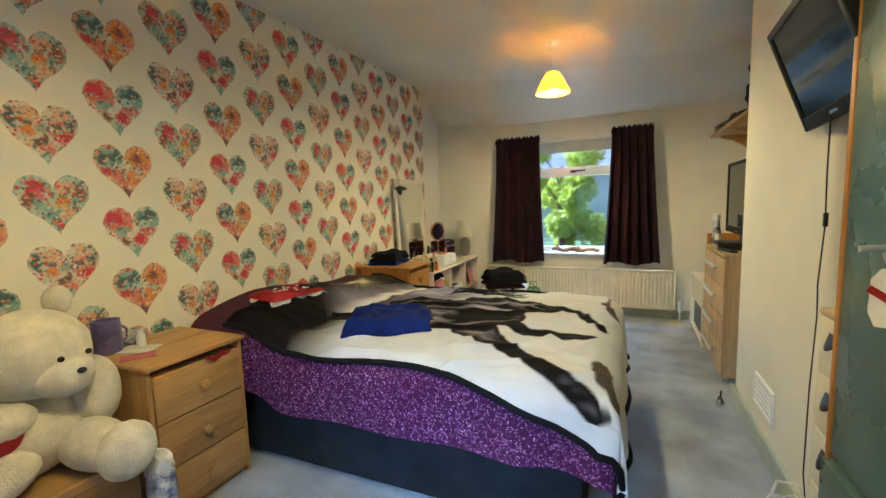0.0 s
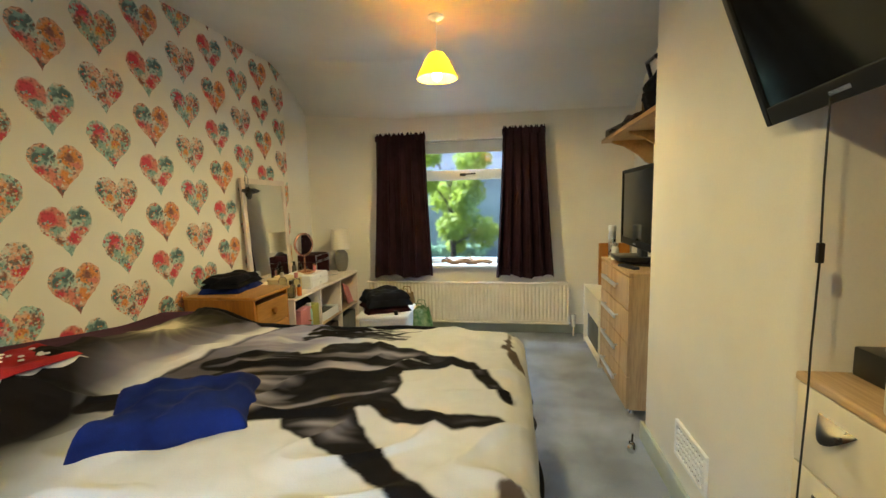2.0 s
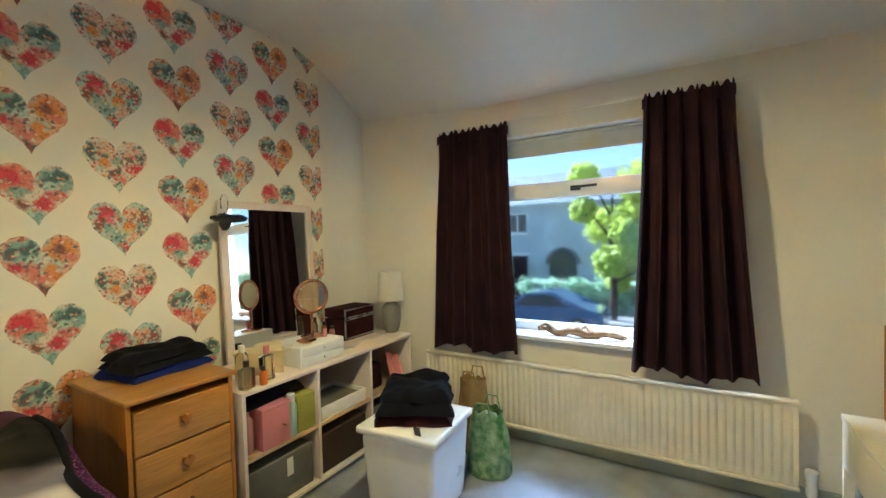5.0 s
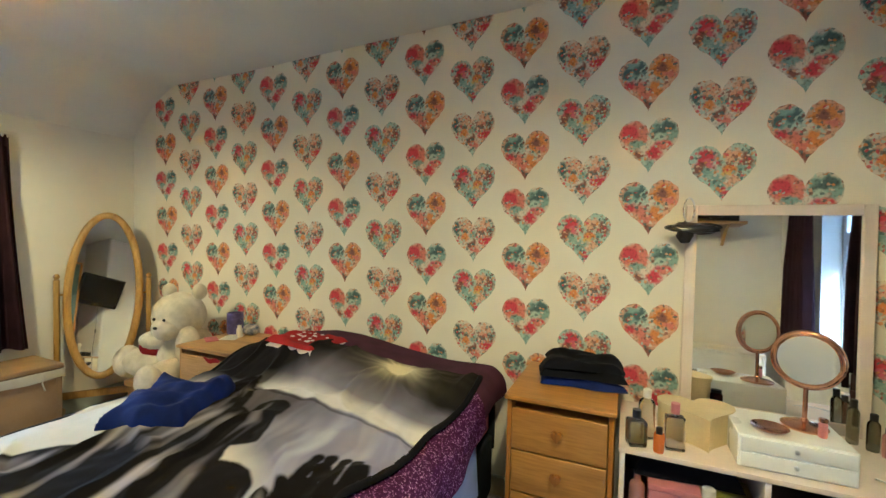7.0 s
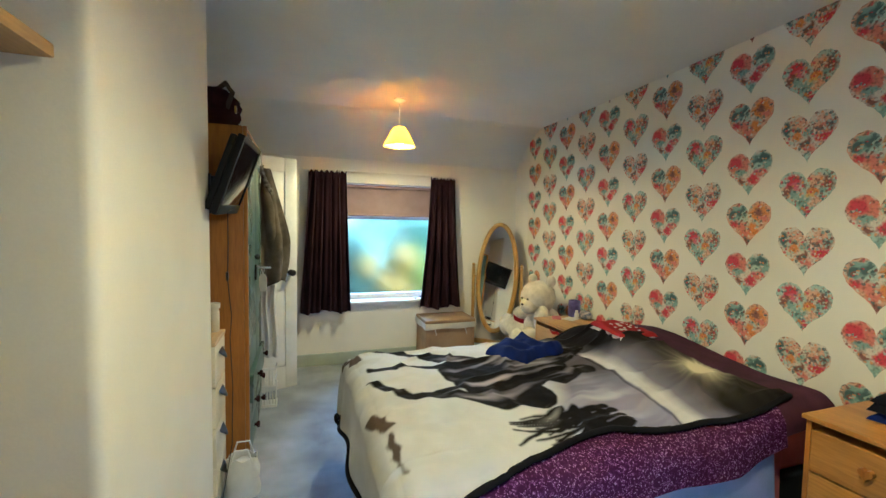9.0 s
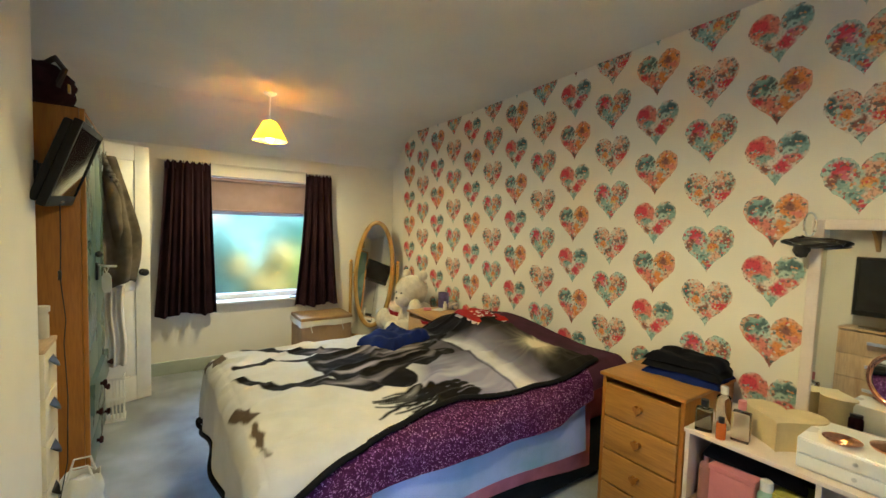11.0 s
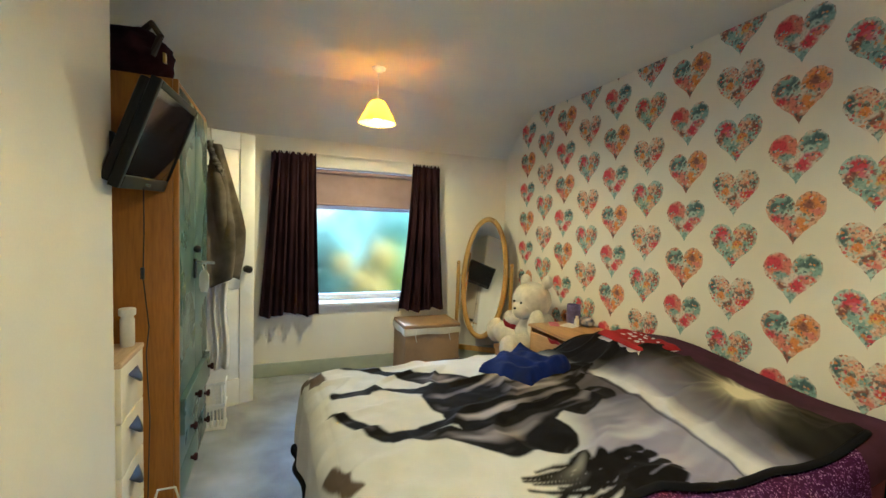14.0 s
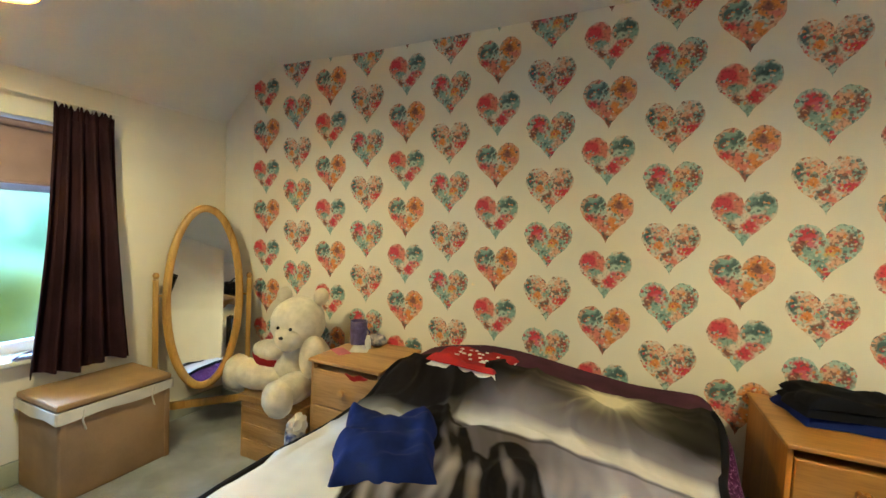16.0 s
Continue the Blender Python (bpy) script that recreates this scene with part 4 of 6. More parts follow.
def drawers_cabinet(name, label, x0, x1, y0, y1, h, rows, material, up, top_over=0.012, feet=0.03):
    """A cabinet that faces +x: sides, back, top, plinth and a drawer front for each row."""
    c = thing(name, label, "chest of drawers")
    t = 0.018
    part("side_panel", box(x0, x1 - 0.006, y0, y0 + t, 0, h - t, 0.004), up, c)
    part("side_panel", box(x0, x1 - 0.006, y1 - t, y1, 0, h - t, 0.004), up, c)
    part("back_panel", box(x0, x0 + 0.008, y0 + t, y1 - t, feet, h - t, 0), up, c)
    part("top", box(x0, x1 + top_over, y0 - 0.008, y1 + 0.008, h - t, h, 0.006, 3), material, c)
    part("plinth", box(x0 + 0.02, x1 - 0.03, y0 + t, y1 - t, 0, feet, 0.002), up, c)
    zs = [feet + (h - t - 0.03 - feet) * i / rows for i in range(rows + 1)]
    fronts = []
    for a, b in zip(zs, zs[1:]):
        d = part("drawer", box(x1 - 0.35, x1, y0 + t + 0.003, y1 - t - 0.003, a + 0.003, b - 0.003, 0.005, 3), material, c)
        fronts.append((d, (a + b) / 2))
    return c, fronts


# amber chest between bed and shelf unit
chest, fronts = drawers_cabinet("chest_of_drawers", "amber veneered chest of drawers with heart-shaped knobs beside the bed", -1.94, -1.46, 2.805, 3.195, 0.735, 4, M_AMBER_Y, M_AMBER)
for d, z in fronts:
    pts = [(2.998 + a, z - 0.02 + b) for a, b in heart_points(0.042, 0.042, 20)]
    part("heart_knob", outline(pts, 0.02, "x", -1.461), M_AMBER, d, "darker heart-shaped wooden knob")
folded("folded_clothes", -1.78, 3.05, 0.735, 0.26, 0.34, 0.10, 8, (M_BLUECLOTH, M_NAVY, M_NAVY), "pile of folded black and navy clothes on the chest", "clothing", 11, 3)

# pine bedside chest
night, fronts = drawers_cabinet("bedside_chest", "honey pine bedside chest with three drawers and round knobs", -1.94, -1.50, 0.80, 1.225, 0.665, 3, M_PINE, M_PINE_V)
for d, z in fronts:
    knob(-1.501, 1.013, z, M_PINE, d, 0.02, "turned pine knob")
bm = sheet(lambda u, v: (-1.497 + 0.006 * math.sin(7 * u), 1.02 + 0.15 * u, 0.622 - 0.028 * v * math.sin(math.pi * u) + 0.004 * math.sin(13 * u)), 14, 4, 0.004)
single("red_garment", bm, M_RED, "edge of a dark red garment caught in the top drawer", "clothing", angle=80)
bm = box(-1.92, -1.50, 0.30, 0.74, 0, 0.335, 0.006)
crate = thing("pine_chest", "low pine chest with a lid on the carpet", "chest")
part("body", bm, M_PINE_V, crate)
part("lid", box(-1.93, -1.485, 0.29, 0.75, 0.337, 0.375, 0.008, 3), M_PINE, crate)
for k in range(3):
    part("slat", box(-1.499, -1.492, 0.32, 0.72, 0.04 + 0.095 * k, 0.115 + 0.095 * k, 0.003), M_PINE, crate)


def mug(x, y, z, r, h, material, label, category="mug"):
    m = thing(category.replace(" ", "_"), label, category, (x, y, z))
    part("cup", lathe([(0.001, 0), (r * 0.85, 0), (r, 0.012), (r * 1.02, h * 0.7), (r, h), (r - 0.004, h), (r - 0.006, 0.012), (0.001, 0.01)], 24), material, m)
    part("handle", tube([(0, r * 0.95, h * 0.25), (0, r + 0.022, h * 0.3), (0, r + 0.026, h * 0.6), (0, r * 0.97, h * 0.78)], 0.005), material, m)


M_VIOLET = mat("violet_glaze", (0.16, 0.13, 0.36), 0.35, var=0.3, scale=18)
mug(-1.84, 0.86, 0.665, 0.05, 0.14, M_VIOLET, "tall violet glazed mug on the bedside chest")
M_FLORAL = mat("small_flower_print", (0.62, 0.55, 0.52), 0.7, var=0.5, scale=34, grain=90, second=(0.12, 0.16, 0.28))
bm = blob(-1.87, 0.97, 0.70, 0.05, 0.06, 0.035, 3, 0.2, 4, 1)
single("trinket_pouch", bm, M_FLORAL, "small patterned pouch on the bedside chest", "pouch")
bm = box(-0.07, 0.07, -0.05, 0.05, 0, 0.004, 0.001)
single("greeting_card", bm, M_WHITECLOTH, "pale paper card lying on the bedside chest", "card", (-1.76, 0.93, 0.666), 25)
bm = box(-0.06, 0.06, -0.035, 0.035, 0, 0.006, 0.002)
single("pink_packet", bm, M_PINK, "flat pink packet lying on the bedside chest", "packet", (-1.66, 0.87, 0.666), 60)
bm = lathe([(0.001, 0), (0.018, 0), (0.018, 0.05), (0.012, 0.058), (0.012, 0.075), (0.001, 0.077)], 16)
single("small_bottle", bm, M_WHITECLOTH, "small white bottle on the bedside chest", "bottle", (-1.79, 0.96, 0.666))

# teddy, one plain mesh
parts = [(-1.69, 0.53, 0.545, 0.17, 0.17, 0.175), (-1.62, 0.555, 0.80, 0.155, 0.155, 0.150), (-1.515, 0.585, 0.735, 0.080, 0.085, 0.075),
         (-1.64, 0.425, 0.945, 0.045, 0.042, 0.052), (-1.68, 0.665, 0.955, 0.045, 0.042, 0.052), (-1.54, 0.32, 0.475, 0.10, 0.19, 0.09),
         (-1.51, 0.20, 0.475, 0.085, 0.075, 0.105), (-1.50, 0.64, 0.465, 0.17, 0.09, 0.085), (-1.36, 0.665, 0.455, 0.065, 0.09, 0.10),
         (-1.55, 0.41, 0.63, 0.075, 0.11, 0.06), (-1.58, 0.70, 0.62, 0.07, 0.075, 0.13)]
bm = None
for i, p in enumerate(parts):
    bm = blob(*p, 4, 0.035, 4, i * 1.3, bm)
faces = len(bm.faces)
bm.faces.ensure_lookup_table()
blob(-1.466, 0.640, 0.800, 0.009, 0.010, 0.010, 2, bm=bm)
blob(-1.456, 0.560, 0.800, 0.009, 0.010, 0.010, 2, bm=bm)
blob(-1.436, 0.602, 0.752, 0.011, 0.014, 0.010, 2, bm=bm)
bm.faces.ensure_lookup_table()
dark = len(bm.faces)
blob(-1.56, 0.39, 0.60, 0.075, 0.10, 0.085, 3, 0.1, bm=bm)
bm.faces.ensure_lookup_table()
for f in bm.faces[faces:dark]:
    f.material_index = 1
for f in bm.faces[dark:]:
    f.material_index = 2
for v in bm.verts:
    v.co.x -= 0.05
    v.co.z -= 0.012
single("teddy_bear", bm, (M_PLUSH, M_BLACK, M_RED), "large cream plush bear holding something red, sitting on the pine chest", "soft toy", angle=180)

# floral bag on the floor by the pine chest
bm = sheet(lambda u, v: (-1.43 + 0.075 * math.cos(2 * math.pi * u) * (1 - 0.2 * v), 0.772 + 0.05 * math.sin(2 * math.pi * u) * (1 - 0.2 * v), 0.01 + 0.29 * v + 0.012 * math.sin(u * 25) * v), 40, 14, 0.004)
fb = thing("gift_bag", "crumpled white gift bag with a bright flower print", "bag")
M_GAY = mat("bright_flower_paper", (0.75, 0.73, 0.70), 0.5, var=0.5, scale=26, second=(0.06, 0.10, 0.32))
part("bag_body", bm, M_GAY, fb, angle=80)
part("tissue", blob(-1.44, 0.775, 0.315, 0.062, 0.04, 0.06, 3, 0.35, 4, 2), M_WHITECLOTH, fb, "crumpled white tissue")

# laundry hamper
ham = thing("laundry_hamper", "tan woven laundry hamper with a pale cloth lining under its lid", "hamper")
HX0, HX1, HY0, HY1 = -1.325, -0.805, -0.425, -0.06
part("basket", box(HX0, HX1, HY0, HY1, 0, 0.43, 0.012, 3), M_WICKER, ham)
for x in (HX0 + 0.02, HX1 - 0.02):
    part("corner_strip", box(x - 0.012, x + 0.012, HY1 - 0.002, HY1 + 0.004, 0.0, 0.39, 0.002), M_WICKER, ham)
bm = sheet(lambda u, v: (*(lambda q: (HX0 - 0.008 + (HX1 - HX0 + 0.016) * min(1, max(0, q[0])), HY0 - 0.008 + (HY1 - HY0 + 0.016) * min(1, max(0, q[1]))))(
    ((4 * u, 0) if u < 0.25 else (1, 4 * u - 1) if u < 0.5 else (3 - 4 * u, 1) if u < 0.75 else (0, 4 - 4 * u))), 0.446 - (0.055 + 0.005 * math.sin(u * 40)) * v), 160, 4, 0.004)
part("lining", bm, M_LINEN, ham, "pale cloth lining folded over the rim", 80)
part("lid", box(HX0 - 0.006, HX1 + 0.006, HY0, HY1 + 0.004, 0.446, 0.478, 0.01, 3), M_WICKER, ham)
for x in (HX0 + 0.1, HX1 - 0.1):
    part("tie", tube([(x, HY1 + 0.012, 0.43), (x + 0.01, HY1 + 0.016, 0.38), (x - 0.004, HY1 + 0.014, 0.33)], 0.004), M_LINEN, ham)

# cheval mirror
chv = thing("cheval_mirror", "oval freestanding mirror in a golden wooden frame", "mirror", (-1.63, -0.20, 0), -39.5)
A, B, CZ = 0.205, 0.57, 0.875
LEAN_BACK = Matrix.Translation((0, 0, CZ)) @ pose(0, 0, 0, 11, 0, 0) @ Matrix.Translation((0, 0, -CZ))
ring = [(A * math.sin(k * math.pi / 32), 0.0, CZ + B * math.cos(k * math.pi / 32)) for k in range(64)]
bm = tube(ring, 0.025, 12, closed=True)
bm.transform(LEAN_BACK)
part("frame", bm, M_GOLDWOOD, chv, "golden varnished oval frame", 60)
el = [(0.99 * A * math.sin(k * math.pi / 24), CZ + 0.99 * B * math.cos(k * math.pi / 24)) for k in range(48)]
bm = outline(el, 0.006, "y", -0.002)
bm.transform(LEAN_BACK)
part("mirror_glass", bm, M_MIRROR, chv, "slightly dusty oval mirror glass")
bm = outline(el, -0.008, "y", -0.004)
bm.transform(LEAN_BACK)
part("backing", bm, M_GOLDWOOD, chv)
for s in (-1, 1):
    part("post", box(s * 0.262 - 0.016, s * 0.262 + 0.016, -0.016, 0.016, 0.05, 0.98, 0.008, 3), M_GOLDWOOD, chv)
    part("finial", lathe([(0.001, 0.98), (0.012, 0.982), (0.02, 1.0), (0.012, 1.018), (0.001, 1.022)], 14, m=pose(s * 0.262, 0, 0)), M_GOLDWOOD, chv)
    part("pivot", tube([(s * 0.215, 0, CZ), (s * 0.262, 0, CZ)], 0.007), M_BRASS, chv)
    part("foot", box(s * 0.262 - 0.016, s * 0.262 + 0.016, -0.15, 0.20, 0, 0.05, 0.014, 3), M_GOLDWOOD, chv)
part("stretcher", box(-0.262, 0.262, -0.012, 0.012, 0.14, 0.19, 0.006), M_GOLDWOOD, chv)

# ---- shelf unit with dressing things ----
SX0, SX1, SY0, SY1, SZ = -1.90, -1.435, 3.215, 4.45, 0.63
unit = thing("shelf_unit", "low pale open shelf unit with six compartments along the wall", "shelf unit")
t = 0.017
part("top", box(SX0, SX1 + 0.006, SY0 - 0.004, SY1 + 0.004, SZ - t, SZ, 0.003), M_PINKWOOD, unit)
part("bottom", box(SX0, SX1, SY0, SY1, 0.03, 0.03 + t, 0.003), M_PINKWOOD, unit)
# back panel coloured dark to paint in the shade of the open compartments
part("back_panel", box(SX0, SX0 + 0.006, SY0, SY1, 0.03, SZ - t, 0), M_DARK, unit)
cols = [SY0, SY0 + 0.42, SY0 + 0.822, SY1]
for i, y in enumerate(cols):
    a = y - (t if i == 3 else 0 if i == 0 else t / 2)
    part("upright", box(SX0 + 0.006, SX1, a, a + t, 0.0 if i in (0, 3) else 0.03 + t, SZ - t, 0.003), M_PINKWOOD, unit)
for i in range(3):
    a = cols[i] + (t if i == 0 else t / 2)
    b = cols[i + 1] - (t if i == 2 else t / 2)
    part("shelf", box(SX0 + 0.006, SX1 - 0.004, a, b, 0.315, 0.315 + t, 0.002), M_BEECH, unit)


def bottle(name, x, y, z, r, h, material, cap, label, neck=0.35, category="bottle", ch=0.18):
    b = thing(name, label, category, (x, y, z))
    part("body", lathe([(0.001, 0), (r * 0.92, 0), (r, 0.006), (r, h * 0.70), (r * 0.85, h * 0.76), (r * neck, h * (1 - ch)), (0.001, h * (1 - ch))], 22), material, b)
    part("cap", lathe([(0.001, h * (1 - ch)), (r * neck * 1.25, h * (1 - ch)), (r * neck * 1.25, h * 0.985), (r * neck, h), (0.001, h)], 18), cap, b)
    return b


def jar_square(name, x, y, z, w, d, h, material, cap, label, rz=0):
    b = thing(name, label, "bottle", (x, y, z), rz)
    part("body", box(-w / 2, w / 2, -d / 2, d / 2, 0, h * 0.72, 0.008, 3), material, b)
    part("neck", lathe([(0.001, h * 0.72), (0.01, h * 0.72), (0.01, h * 0.78), (0.001, h * 0.78)], 14), M_CHROME, b)
    part("cap", lathe([(0.001, h * 0.78), (0.014, h * 0.78), (0.014, h), (0.001, h)], 16), cap, b)


M_PINKPL = mat("pink_plastic", (0.62, 0.22, 0.24), 0.4, var=0.08)
M_MINT = mat("mint_plastic", (0.36, 0.55, 0.48), 0.4, var=0.08)
M_LIME = mat("olive_lime_card", (0.38, 0.36, 0.06), 0.5, var=0.1)
M_ROSEPL = mat("dusty_rose_plastic", (0.42, 0.20, 0.20), 0.4, var=0.08)
M_ORANGE = mat("orange_varnish", (0.68, 0.17, 0.03), 0.12, var=0.1)
M_PERFUME = glass("pale_perfume_glass", (0.93, 0.91, 0.82), 0.02)
M_SMOKE = glass("smoky_bottle_glass", (0.42, 0.42, 0.33), 0.02)
z0 = 0.315 + t
bottle("lotion_bottle", -1.50, 3.275, z0, 0.026, 0.20, M_ROSEPL, M_ROSEPL, "slim dusty rose lotion bottle in a compartment")
pb = thing("pink_storage_box", "pink lidded box standing in a shelf compartment", "box", (-1.53, 3.385, z0))
part("body", box(-0.09, 0.09, -0.075, 0.075, 0, 0.17, 0.005), M_PINKPL, pb)
part("lid", box(-0.093, 0.093, -0.078, 0.078, 0.171, 0.19, 0.004), M_PINKPL, pb)
knob(0.09, 0.03, 0.09, M_BRASS, pb, 0.006)
bottle("lotion_bottle", -1.47, 3.487, z0, 0.027, 0.205, M_MINT, M_WHITECLOTH, "mint green toiletry bottle in a compartment", 0.6)
single("lime_box", box(-0.08, 0.08, -0.055, 0.055, 0, 0.18, 0.004), M_LIME, "olive lime cardboard box in a compartment", "box", (-1.53, 3.565, z0))
folded("dark_fabric", -1.62, 3.42, z0 + 0.191, 0.26, 0.32, 0.05, 3, M_NAVY, "dark fabric laid over the boxes", "fabric", 21, 1)
wt = thing("white_tray", "white plastic tray with grey papers in a compartment", "tray", (-1.58, 3.83, z0))
part("base", box(-0.13, 0.13, -0.17, 0.17, 0, 0.012, 0.004), M_UPVC, wt)
for b in ((-0.13, -0.12, -0.17, 0.17), (0.12, 0.13, -0.17, 0.17), (-0.12, 0.12, -0.17, -0.16), (-0.12, 0.12, 0.16, 0.17)):
    part("rim", box(*b, 0.012, 0.07, 0.003), M_UPVC, wt)
part("document_box", box(-0.11, 0.11, -0.15, 0.15, 0.013, 0.055, 0.006), M_GREYBOX, wt)
hb = thing("handbag", "dark brown glossy handbag in a compartment", "bag", (-1.60, 4.14, z0))
bm = box(-0.10, 0.10, -0.085, 0.085, 0, 0.16, 0.03, 4)
part("body", bm, M_PLUMCLOTH, hb)
part("strap", tube([(0, -0.07, 0.15), (0.01, -0.04, 0.21), (0.01, 0.04, 0.21), (0, 0.07, 0.15)], 0.007), M_BLACK, hb)
bm = sheet(lambda u, v: (-1.47 - 0.05 * v + 0.01 * math.sin(9 * u), 4.27 + 0.13 * u, z0 + 0.005 + (0.20 - 0.05 * u) * v), 12, 10, 0.012)
single("pink_folder", bm, M_PINKPL, "salmon pink bag leaning in a compartment", "bag", angle=80)
for i, (mt, lb) in enumerate(((M_GREYBOX, "grey fabric storage box with a pale label"), (M_DARK, "dark brown fabric storage box"), (M_GREYBOX, "grey fabric storage box"))):
    a = cols[i] + 0.03
    b = cols[i + 1] - 0.03
    sb = thing("storage_box", lb + " in the shelf unit", "box", group="storage boxes")
    part("body", box(SX0 + 0.02, SX1 - 0.025, a, b, 0.03 + t, 0.255, 0.01, 3), mt, sb)
    if i == 0:
        part("tag", box(SX1 - 0.0245, SX1 - 0.021, a + 0.20, a + 0.235, 0.15, 0.235, 0.001), M_LINEN, sb, "pale hanging tag")

# leaning mirror
MX = -1.905
dm = thing("dressing_mirror", "rectangular mirror in a pale wooden frame leaning on the wallpaper", "mirror", (MX, 0, SZ), 0)
y0, y1, h = 3.44, 4.055, 0.868
f = 0.042
tilt = Matrix.Translation((0, 0, 0)) @ pose(0, 0, 0, 0, -2.2, 0)
for nm, b in (("frame_side", (-0.012, 0.012, y0, y0 + f, 0, h)), ("frame_side", (-0.012, 0.012, y1 - f, y1, 0, h)),
              ("frame_rail", (-0.012, 0.012, y0 + f, y1 - f, 0, f)), ("frame_rail", (-0.012, 0.012, y0 + f, y1 - f, h - f, h))):
    part(nm, box(*b, 0.005, 3, m=tilt), M_PINKWOOD, dm)
part("mirror_glass", box(-0.004, 0.002, y0 + f, y1 - f, f, h - f, 0, m=tilt), M_MIRROR, dm)
cap = thing("hanging_headband", "black knotted hair band hung over the mirror corner", "hair band")
part("loop", tube([(-1.885, 3.445 + 0.02 * math.cos(a * math.pi / 6), 1.475 + 0.05 * math.sin(a * math.pi / 6)) for a in range(12)], 0.004, 6, closed=True), M_STEEL, cap)
bm = blob(-1.865, 3.46, 1.40, 0.03, 0.10, 0.022, 3, 0.35, 4, 3)
blob(-1.86, 3.43, 1.38, 0.02, 0.03, 0.045, 3, 0.3, 4, 5, bm)
part("knot", bm, M_BLACK, cap)

# things on the shelf top
jar_square("perfume_bottle", -1.475, 3.265, SZ, 0.05, 0.06, 0.125, M_SMOKE, M_BLACK, "squat smoky perfume bottle on the shelf unit", 20)
bottle("nail_varnish", -1.455, 3.335, SZ, 0.017, 0.085, M_ORANGE, M_BLACK, "small orange nail varnish bottle with a black cap", 0.5, ch=0.45)
jar_square("perfume_bottle", -1.50, 3.385, SZ, 0.045, 0.06, 0.16, M_PERFUME, M_PINKPL, "clear square perfume bottle with a pink cap", 8)
bottle("perfume_bottle", -1.56, 3.30, SZ, 0.028, 0.175, M_PERFUME, M_LINEN, "clear perfume bottle with a pale cap", 0.4)
M_CARD = mat("cream_gift_card", (0.70, 0.58, 0.34), 0.6, var=0.08)
gb = thing("heart_box", "cream heart-shaped gift box with a lid", "box", (-1.625, 3.475, SZ), 98)
part("body", outline([(a, b - 0.11) for a, b in heart_points(0.25, 0.23, 36)], 0.095, "z", 0.0), M_CARD, gb)
part("lid", outline([(a * 1.03, (b - 0.11) * 1.03) for a, b in heart_points(0.25, 0.23, 36)], 0.014, "z", 0.0955), M_CARD, gb)
bottle("red_jar", -1.75, 3.60, SZ, 0.024, 0.07, M_PLUMCLOTH, M_BLACK, "small dark red jar by the mirror", 0.7, "jar")
org = thing("cosmetics_drawers", "white two-drawer cosmetics box", "box", (0, 0, SZ))
part("body", box(-1.72, -1.475, 3.56, 3.86, 0, 0.105, 0.006, 3), M_UPVC, org)
for k in range(2):
    d = part("drawer", box(-1.476, -1.468, 3.567, 3.853, 0.008 + 0.049 * k, 0.051 + 0.049 * k, 0.003), M_UPVC, org)
    part("pull", lathe([(0.001, 0), (0.006, 0), (0.007, 0.006), (0.001, 0.008)], 12, m=pose(-1.468, 3.71, 0.03 + 0.049 * k, 0, 90, 0)), M_STEEL, d)
rm = thing("makeup_mirror", "round rose-gold make-up mirror on a stand", "mirror", (-1.63, 3.775, SZ + 0.105), -22)
part("base", lathe([(0.001, 0), (0.062, 0), (0.064, 0.006), (0.05, 0.012), (0.012, 0.02), (0.008, 0.03), (0.001, 0.03)], 28), M_COPPER, rm)
part("stem", tube([(0, 0, 0.02), (0, 0, 0.06), (0, 0, 0.135)], 0.007), M_COPPER, rm)
part("ring", tube([(0.0, 0.088 * math.sin(a * math.pi / 20), 0.225 + 0.088 * math.cos(a * math.pi / 20)) for a in range(40)], 0.011, 10, closed=True), M_COPPER, rm)
m = pose(0, 0, 0.225, 0, 90, 0)
part("glass", lathe([(0.001, 0.006), (0.083, 0.006), (0.083, -0.006), (0.001, -0.006)], 36, m=m), M_MIRROR, rm)
pl = thing("jewellery_dish", "rose-gold wire dish with small trinkets", "dish", (-1.545, 3.66, SZ + 0.105))
part("dish", lathe([(0.001, 0), (0.03, 0), (0.05, 0.012), (0.052, 0.014), (0.03, 0.004), (0.001, 0.004)], 24), M_COPPER, pl)
bottle("make_up_tube", -1.56, 3.80, SZ + 0.105, 0.012, 0.06, M_PINKPL, M_COPPER, "short pink make-up tube", 0.8, "tube")
case = thing("jewellery_case", "dark vanity case with metal edges", "case", (0, 0, SZ))
part("body", box(-1.86, -1.68, 4.08, 4.36, 0, 0.135, 0.006), M_PLUMCLOTH, case)
part("lid", box(-1.86, -1.68, 4.08, 4.36, 0.14, 0.20, 0.008, 3), M_PLUMCLOTH, case)
for z in (0.012, 0.132, 0.145, 0.193):
    part("metal_edge", box(-1.682, -1.676, 4.078, 4.362, z - 0.004, z + 0.004, 0.002), M_STEEL, case)
for y in (4.083, 4.357):
    part("metal_edge", box(-1.682, -1.676, y - 0.005, y + 0.005, 0, 0.20, 0.002), M_STEEL, case)
M_LAMPW = translucent("white_lampshade", (0.82, 0.78, 0.68), 0.3)
tl = thing("table_lamp", "small table lamp with a white drum shade and grey base, unlit", "lamp", (-1.585, 4.43, SZ))
part("base", lathe([(0.001, 0), (0.04, 0), (0.055, 0.03), (0.068, 0.10), (0.064, 0.175), (0.034, 0.21), (0.008, 0.225), (0.001, 0.225)], 26), mat("grey_glaze", (0.22, 0.21, 0.20), 0.35, var=0.1), tl)
prof = [(0.088, 0.22), (0.080, 0.415)]
